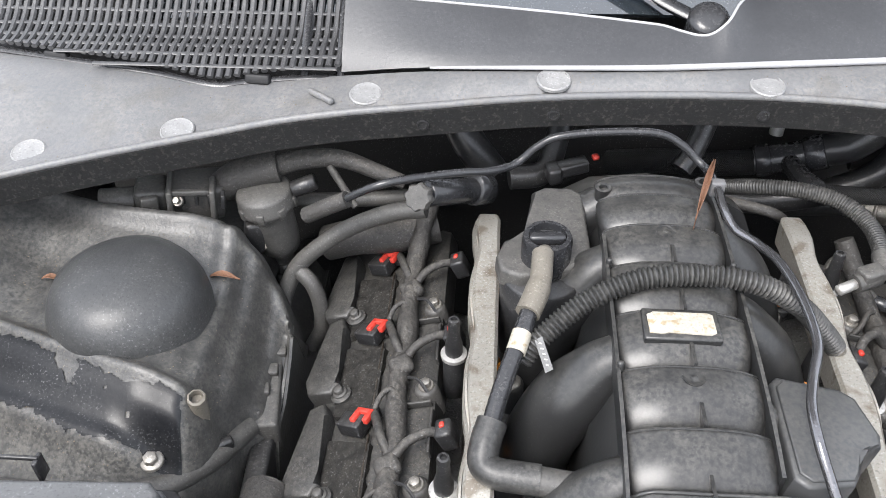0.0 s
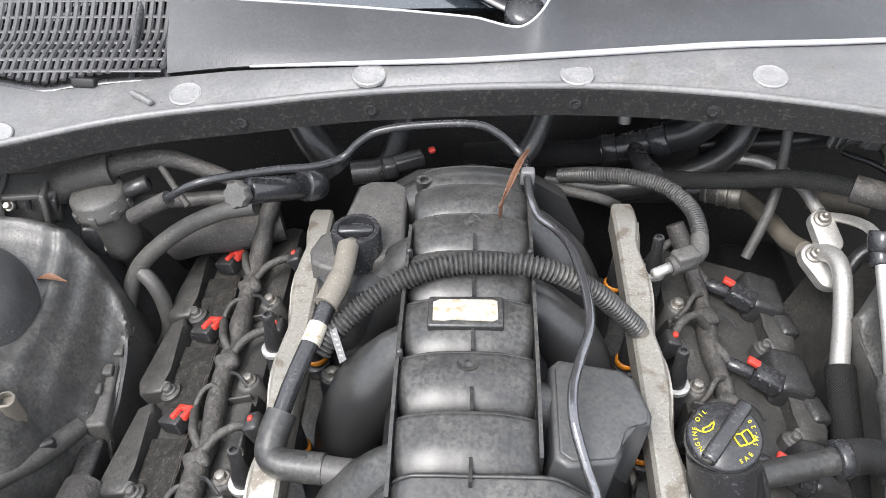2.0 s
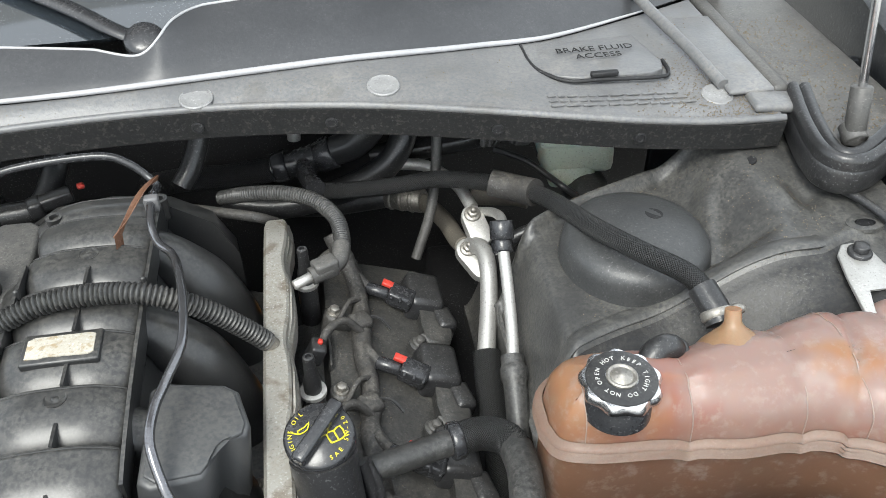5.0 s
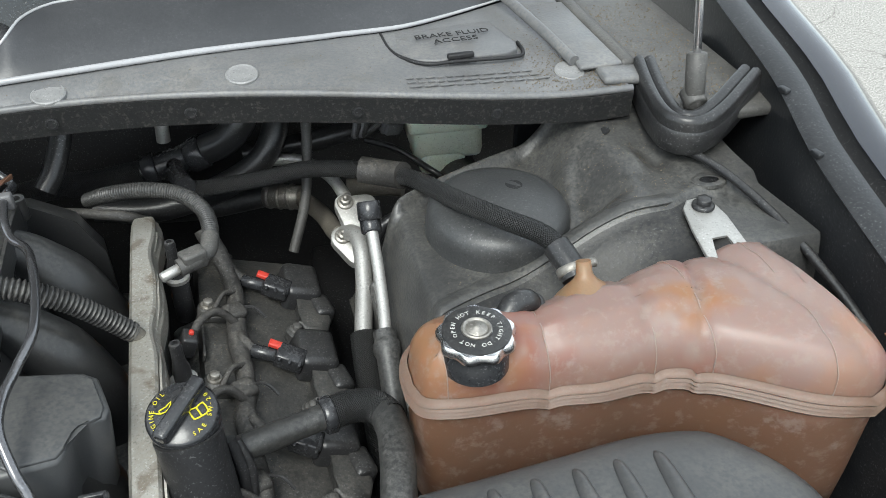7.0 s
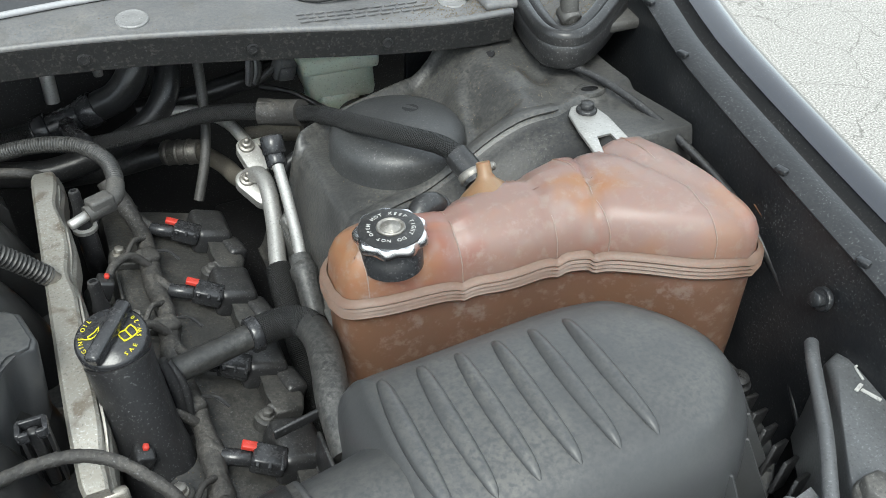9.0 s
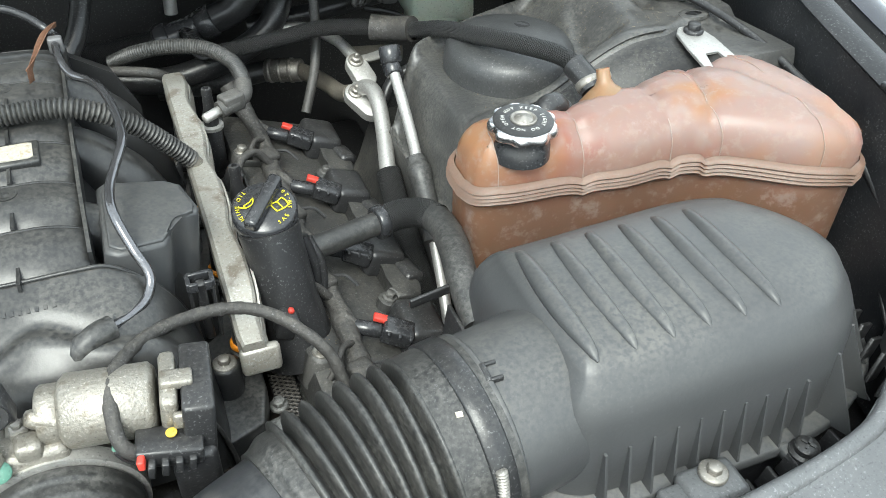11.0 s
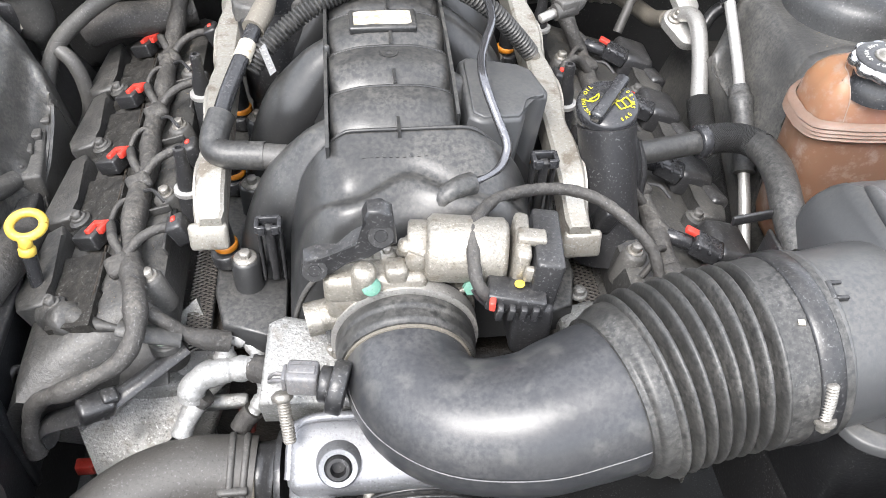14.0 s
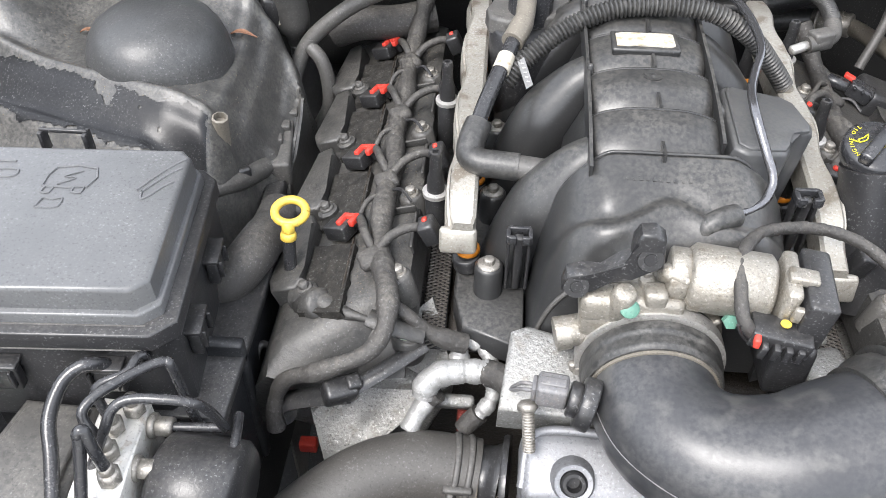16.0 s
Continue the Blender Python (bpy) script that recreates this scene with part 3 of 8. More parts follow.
def build_cowl():
    cowl = thing("windshield_cowl", "dusty faded black plastic windshield cowl panel above the firewall", "cowl panel", (0, 0.72, 0.96))
    part("lower_panel", sheet(cowl_low, steps(-0.72, 0.69, 60), steps(0, 1, 12), 0.003), COWL, cowl, "sun-faded grey plastic with dust stains")

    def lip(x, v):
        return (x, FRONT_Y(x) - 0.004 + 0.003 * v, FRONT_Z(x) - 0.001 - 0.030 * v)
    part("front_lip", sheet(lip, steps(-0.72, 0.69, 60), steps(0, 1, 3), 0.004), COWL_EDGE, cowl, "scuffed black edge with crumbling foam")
    part("lip_bead", tube([(x, FRONT_Y(x) - 0.003, FRONT_Z(x) + 0.001) for x in steps(-0.72, 0.69, 20)], 0.004, 8, 3), COWL, cowl)
    # push pins along the edge
    for x, y in ((-0.466, 0.694), (-0.287, 0.745), (-0.102, 0.756), (0.103, 0.755), (0.289, 0.754), (0.638, 0.72), (-0.608, 0.668)):
        v = (y - FRONT_Y(x)) / (SEAM_Y(x) - FRONT_Y(x))
        z = cowl_low(x, v)[2]
        part("push_pin", lathe([(0, -0.004), (0.0168, -0.002), (0.0168, 0.0012), (0.0155, 0.0022), (0.0145, 0.0016), (0.007, 0.0022), (0, 0.0024)], pose(x, y, z + 0.0002, 10, 0, 0), 28), PIN, cowl, "flat round plastic push pin")
    for x in (-0.229, -0.101, 0.101, 0.233, 0.398, 0.541):
        y, z = FRONT_Y(x) - 0.0065, FRONT_Z(x) - 0.017
        part("lip_hole", lathe([(0, 0), (0.0062, 0), (0.0062, 0.0032), (0.0045, 0.0036), (0.004, 0.002), (0, 0.0018)], along((x, y + 0.001, z), (x, y - 1, z)), 14), BASE, cowl)
    part("lip_clip", box((-0.332, 0.742, 1.000), (0.034, 0.006, 0.006), 0.002, (-8, 0, -38)), COWL, cowl)
    part("small_pin", lathe([(0, 0), (0.004, 0), (0.004, 0.003), (0, 0.004)], pose(-0.001, 0.76, 1.012), 12), COWL_EDGE, cowl)

    # upper panel with a notch for the wiper spindle
    top_y = curve([(-0.32, 0.850), (-0.276, 0.842), (-0.1, 0.826), (0.0, 0.813), (0.03, 0.806), (0.05, 0.803), (0.07, 0.812), (0.085, 0.838), (0.11, 0.858), (0.255, 0.884), (0.35, 0.93), (0.45, 0.99), (0.62, 1.08), (0.72, 1.12)])
    rise = curve([(-0.32, 1.062), (0.0, 1.05), (0.05, 1.045), (0.085, 1.066), (0.255, 1.070), (0.45, 1.080), (0.62, 1.085), (0.72, 1.085)])

    def upper(x, v):
        y0, z0 = SEAM_Y(x) + 0.001, SEAM_Z(x) + 0.004
        return (x, y0 + (top_y(x) - y0) * v, z0 + (rise(x) - z0) * (v ** 0.85))
    xs = steps(-0.318, 0.0, 14)[:-1] + steps(0.0, 0.12, 24)[:-1] + steps(0.12, 0.70, 20)
    part("upper_panel", sheet(upper, xs, steps(0, 1, 8), 0.003), PANEL, cowl, "smooth dark grey upper trim")
    # rim and seam are drawn pale, their sky gleam put into the colour
    part("upper_rim", tube([upper(x, 1.0) for x in xs[::2] + [xs[-1]]], 0.0015, 8, 3), SKYGLEAM, cowl, "rim painted pale for the sky it mirrors")
    part("seam_rim", tube([(x, SEAM_Y(x), SEAM_Z(x) + 0.004) for x in steps(-0.225, 0.62, 24)], curve_r(0.0012, 0.0036), 8, 3), SKYGLEAM, cowl, "seam line painted pale for its sky reflection")

    # grille with slots
    def bed(x, y):
        t = (y - 0.76) / 0.12
        return 0.993 + 0.048 * t + 0.006 * math.sin(t * 7)
    part("grille_tray", sheet(lambda u, v: (u, v, bed(u, v) - 0.016), steps(-0.72, -0.322, 10), steps(0.775, 0.92, 8), 0.003), BASE, cowl, "dark tray under the grille slots")
    gr = part("grille_frame", joined(
        tube([(-0.70, 0.812, 1.006), (-0.60, 0.797, 1.002), (-0.52, 0.785, 0.998), (-0.45, 0.770, 0.994), (-0.415, 0.776, 0.995), (-0.36, 0.785, 0.996), (-0.322, 0.787, 0.996)], 0.005, 8, 6, squash=0.5),
        tube([(-0.358, 0.785, 0.997), (-0.360, 0.82, 1.018), (-0.364, 0.90, 1.05)], 0.004, 8, 6, squash=0.6),
        tube([(-0.320, 0.785, 0.997), (-0.322, 0.82, 1.018), (-0.325, 0.90, 1.05)], 0.004, 8, 6, squash=0.6)), SMOOTH, cowl, "black plastic grille edge")
    n = 43
    for i in range(n):
        x = -0.715 + 0.393 * i / (n - 1)
        lo = curve([(-0.72, 0.815), (-0.6, 0.797), (-0.52, 0.785), (-0.45, 0.771), (-0.4, 0.778), (-0.32, 0.787)])(x)
        part("grille_slat", tube([(x, lo + (0.915 - lo) * k / 5, bed(x, lo + (0.915 - lo) * k / 5)) for k in range(6)], 0.0036, 6, 3, squash=0.7), GRILLE, gr)
    for k in range(9):
        y = 0.783 + 0.0155 * k
        x0 = -0.715 if y > 0.81 else -0.60 - (y - 0.79) * 3
        part("grille_bar", tube([(x, y, bed(x, y) - 0.0004) for x in steps(max(-0.72, x0), -0.322, 6)], 0.0030, 6, 3, squash=0.6), GRILLE, gr)
    for x, y, z in ((-0.627, 0.803, 1.004), (-0.404, 0.776, 0.998)):
        part("grille_clip", box((x, y, z), (0.026, 0.010, 0.010), 0.002, (-20, 0, -6)), BASE, cowl)

    # brake fluid access lid
    lid = part("access_lid", prism([(0.458, 0.818), (0.462, 0.787), (0.475, 0.765), (0.50, 0.757), (0.578, 0.757), (0.592, 0.763), (0.597, 0.78), (0.585, 0.845), (0.47, 0.84)], 0.992, 1.0035, 0.002), COWL, cowl, "hinged lid with raised lettering")
    part("lid_seam", tube([(0.452, 0.838, 1.0045), (0.453, 0.80, 1.0035), (0.462, 0.775, 1.003), (0.485, 0.752, 1.003), (0.52, 0.75, 1.003), (0.585, 0.7505, 1.0), (0.60, 0.765, 0.998), (0.602, 0.79, 0.998)], 0.0022, 8, 6), BASE, cowl)
    part("lid_latch", box((0.523, 0.753, 1.008), (0.030, 0.007, 0.006), 0.0015), BASE, cowl)
    part("lettering", joined(text("BRAKE FLUID", 0.015, pose(0.53, 0.812, 1.0072)), text("ACCESS", 0.015, pose(0.53, 0.796, 1.0072))), COWL_EDGE, lid, "raised moulded lettering")
    # small print, unreadable, as bars
    random.seed(4)
    for row in range(3):
        x = 0.455
        while x < 0.60:
            w = random.uniform(0.006, 0.016)
            y = 0.728 - row * 0.0085
            v = (y - FRONT_Y(x)) / (SEAM_Y(x) - FRONT_Y(x))
            part("print_bar", box((x + w / 2, y, cowl_low(x, v)[2] + 0.001), (w, 0.0036, 0.0010), 0), COWL, cowl)
            x += w + 0.003
    # wiper
    wiper = thing("wiper", "black wiper arm with domed spindle cap", "wiper", (0.054, 0.835, 1.03))
    part("spindle_cap", lathe([(0, 0), (0.021, 0), (0.021, 0.016), (0.019, 0.020), (0.012, 0.0225), (0, 0.0235)], pose(0.053, 0.834, 1.036, 30, 0, 0), 28), SMOOTH, wiper)
    part("arm", joined(tube([(0.047, 0.836, 1.045), (0.02, 0.85, 1.052), (-0.06, 0.90, 1.075), (-0.3, 1.02, 1.13)], 0.010, 10, 6, squash=0.6)), SMOOTH, wiper)
    # glass behind
    solo("windshield", sheet(lambda u, v: (u, 0.862 + 0.26 * ease(0.18, 0.66, u) + v * 0.9, 1.037 + 0.035 * ease(0.18, 0.6, u) + v * 0.52 - 0.03 * (min(0.0, u) / 0.7) ** 2), steps(-0.72, 0.72, 16), steps(0, 1, 6), 0.005), GLASS, "raked windshield glass mirroring the white sky", "windshield", kind="structure")


def curve_r(a, b):
    return lambda s, e: a + (b - a) * math.sin(math.pi * min(1, s / e)) ** 0.7


RIDGE = curve([(0.34, 0.40), (0.370, 0.454), (0.383, 0.467), (0.406, 0.475), (0.435, 0.484), (0.473, 0.493), (0.526, 0.508), (0.568, 0.522), (0.613, 0.537), (0.69, 0.560), (0.80, 0.580)])
LEDGE = curve([(0.36, 0.600), (0.375, 0.643), (0.406, 0.662), (0.49, 0.669), (0.565, 0.680), (0.624, 0.697), (0.682, 0.707), (0.80, 0.720)])
REAR = curve([(0.40, 0.630), (0.44, 0.658), (0.50, 0.686), (0.541, 0.702), (0.58, 0.715), (0.632, 0.723), (0.692, 0.731), (0.78, 0.733)])
LAP = curve([(0.385, 0.452), (0.42, 0.478), (0.47, 0.498), (0.53, 0.512), (0.58, 0.520), (0.62, 0.520), (0.659, 0.517), (0.69, 0.530), (0.76, 0.545)])


def left_wing_z(a, y):
    """Tower top behind a curved ridge, sloped face before it, low shelf, ribbed inner shoulder."""
    r = RIDGE(a)
    z = 0.852 + 0.014 * ease(0.41, 0.47, a) + 0.065 * ease(0.60, 0.70, a) * ease(r - 0.02, r + 0.05, y)
    z += 0.009 * math.exp(-((y - r) / 0.0075) ** 2)
    z -= 0.026 * ease(r - 0.004, r - 0.050, y) + 0.048 * ease(r - 0.035, r - 0.12, y)
    z += 0.007 * math.exp(-((y - r + 0.058) / 0.011) ** 2) * ease(0.40, 0.44, a)
    z -= 0.098 * ease(0.432, 0.362, a) ** 1.2
    z -= 0.10 * ease(0.425, 0.375, a) * ease(0.53, 0.47, y)
    z += 0.0032 * math.cos(a * 2 * math.pi / 0.021) * ease(0.445, 0.425, a) * ease(r, r + 0.05, y)
    z -= 0.030 * ease(0.49, 0.43, a) * ease(r - 0.02, r - 0.06, y)
    z += 0.012 * math.exp(-((y - LEDGE(a)) / 0.010) ** 2) - 0.07 * ease(LEDGE(a) + 0.012, LEDGE(a) + 0.045, y)
    z += 0.026 * ease(LEDGE(a) - 0.075, LEDGE(a), y)
    return z


def right_wing_z(a, y):
    """Tower top rising to a broad shoulder, pressed creases, lapped front edge over a lower arch."""
    lap = LAP(a)
    z = 0.892 + 0.056 * ease(0.49 + 0.09 * ease(0.53, 0.56, y), 0.655, a) + 0.006 * math.sin(19 * y) * ease(0.60, 0.68, a)
    z += 0.009 * math.exp(-((a - 0.595 - 0.30 * (y - 0.60)) / 0.009) ** 2) * ease(0.535, 0.565, y) * ease(0.68, 0.64, y)
    z -= 0.012 * math.exp(-((a - 0.690) / 0.016) ** 2 - ((y - 0.602) / 0.020) ** 2)
    z += 0.006 * math.exp(-((a - 0.668) / 0.010) ** 2 - ((y - 0.600) / 0.022) ** 2)
    z -= 0.009 * ease(lap + 0.004, lap - 0.012, y)
    z -= 0.040 * ease(lap - 0.004, lap - 0.070, y) * ease(0.70, 0.58, a)
    z += 0.013 * math.exp(-((y - REAR(a)) / 0.008) ** 2) - 0.16 * ease(REAR(a) + 0.008, REAR(a) + 0.035, y)
    z -= 0.085 * ease(0.430, 0.386, a) ** 1.3 + 0.22 * ease(0.44, 0.40, y)
    return z


def tower_z(x, y, side):
    """The pressed inner wing on either side."""
    return left_wing_z(abs(x), y) if side < 0 else right_wing_z(abs(x), y)


def build_towers():
    for side, name in ((-1, "wing_left"), (1, "wing_right")):
        a0, a1, y0 = (0.385, 0.775, 0.30) if side > 0 else (0.362, 0.80, 0.36)
        w = solo(name, sheet(lambda u, v: (side * u, v, tower_z(side * u, v, side)), steps(a0, a1, 130), steps(y0, 0.80, 180), 0.003), TOWER,
                 "dusty black painted steel inner wing with worn patches", "inner wing", kind="structure")
        part("side_wall", sheet(lambda u, v: (side * (a0 + 0.001 - 0.004 * v), u, tower_z(side * (a0 + 0.001), u, side) - 0.25 * v), steps(0.36, 0.80, 10), steps(0, 1, 4), 0.003), TOWER, w)
        if side > 0:
            part("lapped_edge", sheet(lambda u, v: (u, LAP(u) - 0.003 + 0.022 * v, right_wing_z(u, LAP(u) - 0.003 + 0.022 * v) + 0.0050 * (1 - v) ** 0.5 - 0.0015 * v), steps(0.40, 0.665, 90), steps(0, 1, 6), 0.0022), TOWER, w, "lapped sheet steel edge")
            part("lower_panel", sheet(lambda u, v: (u, 0.41 + (LAP(u) - 0.006 - 0.41) * v, right_wing_z(u, 0.41 + (LAP(u) - 0.006 - 0.41) * v) + 0.0016), steps(0.42, 0.700, 70), steps(0, 1, 24), 0.001), UNDER, w, "blacker sheet below the lapped edge")
    for side, cx, cy, top in ((-1, -0.5025, 0.575, 0.915), (1, 0.515, 0.590, 0.928)):
        prof = [(0.079, -0.085), (0.0775, -0.056), (0.0755, -0.042), (0.071, -0.029), (0.063, -0.0165), (0.050, -0.0075), (0.030, -0.002), (0.0, 0.0)] if side < 0 else \
            [(0.077, -0.10), (0.0745, -0.045), (0.0735, -0.022), (0.0715, -0.012), (0.066, -0.0045), (0.056, -0.001), (0.03, 0.003), (0.0, 0.004)]
        t = thing("strut_tower_cap", "round black plastic cap over the strut mount, dusty", "strut cap", (cx, cy, 0.84), group="strut caps")
        part("cap", lathe(prof, pose(cx, cy, top), 64), DOME, t)
        if side > 0:
            part("cap_hole", lathe([(0, 0), (0.009, 0), (0.009, 0.001), (0, 0.001)], pose(cx + 0.022, cy + 0.017, top + 0.0020, -3, 3, 0), 16), BASE, t, "dark vent hole in the cap")


def build_film():
    bm = bmesh.new()
    n = 0.0018
    grid = {}
    for i in range(174):
        for j in range(150):
            x, y = -0.735 + i * n, 0.37 + j * n
            v = (RIDGE(-x) - y) / 0.066
            k = noise.noise(Vector((x * 16, y * 16, 0.3))) + 0.55 * noise.noise(Vector((x * 60, y * 60, 2.0))) + 0.3 * noise.noise(Vector((x * 150, y * 150, 4.0)))
            pale = math.exp(-((x + 0.535) / 0.022) ** 2) * ease(0.75, 0.2, v)
            if 0.14 < v + 0.10 * k and v - 0.14 * k < 0.90 and k > -0.78 + 1.0 * pale and x < -0.425 + 0.02 * k:
                vs = []
                for di, dj in ((0, 0), (1, 0), (1, 1), (0, 1)):
                    key, dx, dy = (i + di, j + dj), di * n, dj * n
                    if key not in grid:
                        grid[key] = bm.verts.new((x + dx, y + dy, tower_z(x + dx, y + dy, -1) + 0.0016))
                    vs.append(grid[key])
                bm.faces.new(vs)
    bmesh.ops.smooth_vert(bm, verts=[v for v in bm.verts if v.is_boundary], factor=0.5, use_axis_x=True, use_axis_y=True, use_axis_z=True)
    solo("peeling_film", bm, FILM, "peeling glossy black coating on the inner wing", "coating")


def build_hood():
    # unseen hood, implied by the strut; upright pose and black liner shape the reflections
    h = thing("hood", "open dark navy hood, unseen, set upright to shape reflections", "hood", (0, 1.16, 1.20))
    def skin(u, v):
        return (u, 1.16 - 0.10 * v - 0.05 * (u / 0.72) ** 2 * v, 1.20 + 1.02 * v + 0.03 * math.sin(v * 3.0))
    part("panel", sheet(skin, steps(-0.74, 0.74, 16), steps(0, 1, 12), 0.004), PAINT, h)
    part("liner", sheet(lambda u, v: (u * 0.93, skin(u, 0.06 + 0.86 * v)[1] - 0.024, skin(u, 0.06 + 0.86 * v)[2] - 0.012), steps(-0.70, 0.70, 12), steps(0, 1, 10), 0.006), BASE, h, "added black liner that darkens the reflections")


def build_bay():
    solo("firewall", box((0, 0.98, 0.72), (1.5, 0.03, 0.62), 0.004), BASE, "black firewall behind the engine", "firewall", kind="structure")
    solo("bay_floor", box((0, 0.42, 0.30), (1.5, 1.2, 0.03), 0.004), BASE, "dark underbody of the engine bay", "floor pan", kind="structure")
    for side in (-1, 1):
        solo("frame_rail", box((side * 0.40, 0.42, 0.55), (0.09, 1.1, 0.14), 0.01), BASE, "black steel frame rail", "frame rail", kind="structure")
    solo("radiator_support", box((0, -0.02, 0.60), (1.4, 0.05, 0.34), 0.01), BASE, "black radiator support panel", "radiator support", kind="structure")
    for side in (-1, 1):
        solo("closing_panel", box((side * 0.74, 0.800, 0.83), (0.26, 0.012, 0.29), 0.003), INNER, "black painted panel closing the bay behind the inner wing", "body panel", kind="structure")
    # engine block and heads
    solo("engine_block", box((0, 0.53, 0.54), (0.40, 0.42, 0.26), 0.02), OILY, "oily dark engine block", "engine block")
    solo("cylinder_head", box((0.25, 0.51, 0.66), (0.15, 0.48, 0.13), 0.01, (0, -20, 0)), CAST, "grimy cast aluminium cylinder head", "cylinder head")
    # inner fender, right
    fy = [(0.72, 0.835), (0.60, 0.815), (0.49, 0.788), (0.31, 0.768), (0.19, 0.755), (0.08, 0.735)]
    edge = curve([(y, x) for y, x in sorted((a, b) for a, b in fy)])
    ez = curve([(0.0, 0.925), (0.19, 0.945), (0.31, 0.962), (0.49, 0.992), (0.62, 1.012), (0.75, 1.025)])

    def wall(u, v):
        return (edge(u) + 0.004 - 0.022 * v, u, ez(u) - 0.005 - 0.26 * v)
    solo("inner_fender", sheet(wall, steps(-0.05, 1.05, 38), steps(0, 1, 8), 0.003), INNER, "black painted inner fender wall", "inner fender", kind="structure")

    def flange(u, v):
        return (edge(u) + 0.03 * v, u, ez(u) + 0.004 * math.sin(v * 3.14) + 0.006 * v)
    solo("fender_flange", sheet(flange, steps(-0.05, 1.05, 38), steps(0, 1, 6), 0.003), INNER, "black fender flange with rolled edge", "fender flange", kind="structure")

    def fender(u, v):
        if v < 0.6:
            k = v / 0.6
            return (edge(u) + 0.047 + 0.060 * k, u, ez(u) + 0.008 + 0.008 * math.sin(k * 3.14) - 0.020 * k * k)
        k = (v - 0.6) / 0.4
        return (edge(u) + 0.107 + 0.022 * math.sin(k * 1.57), u, ez(u) - 0.012 - 0.05 * k - 0.40 * k ** 2)
    solo("fender_gutter", sheet(lambda u, v: (edge(u) + 0.028 + 0.022 * v, u, ez(u) + 0.006 - 0.016 * math.sin(v * 3.14)), steps(-0.05, 1.0, 30), steps(0, 1, 6), 0.002), BASE, "black rubber gutter beside the fender", "gutter", kind="structure")
    solo("fender", sheet(fender, steps(-0.6, 1.3, 40), steps(0, 1, 24), 0.002), PAINT, "glossy dark navy painted front fender", "fender")
    for y in (0.585, 0.49, 0.313, 0.20):
        solo("fender_clip", box((edge(y) + 0.003, y, ez(y) + 0.003), (0.007, 0.012, 0.006), 0.0015, (0, 0, 10)), INNER, "small black fender clip on the flange", "clip", group="fender clips")
    solo("fender_bolt", hexbolt((0.752, 0.216, 0.899), 0.0075, 0.012, (-1, 0.1, 0.25)), INNER, "black hex bolt in the inner fender", "bolt")
    # left side mirror of the fender, mostly outside the view
    solo("inner_fender", sheet(lambda u, v: (-edge(u) - 0.02 + 0.022 * v, u, ez(u) - 0.005 - 0.26 * v), steps(-0.05, 0.80, 20), steps(0, 1, 4), 0.003), INNER, "black painted inner fender wall", "inner fender", kind="structure")
    solo("fender", sheet(lambda u, v: (-fender(u, v)[0] - 0.02, u, fender(u, v)[2]), steps(-0.6, 1.3, 30), steps(0, 1, 16), 0.002), PAINT, "glossy dark navy painted front fender", "fender")


# ---- engine ----
CYL_L = (0.726, 0.619, 0.502, 0.390)
CYL_R = (0.687, 0.573, 0.462, 0.343)


def cover_profile(side, lift=0.0):
    # outer foot, outer edge, top plane, inner edge, foot
    p = [(0.345, 0.66), (0.338, 0.725), (0.326, 0.752), (0.315, 0.760), (0.275, 0.776), (0.215, 0.797), (0.205, 0.794), (0.198, 0.775), (0.197, 0.752), (0.215, 0.738)]
    return [(side * x, z + lift) for x, z in p]


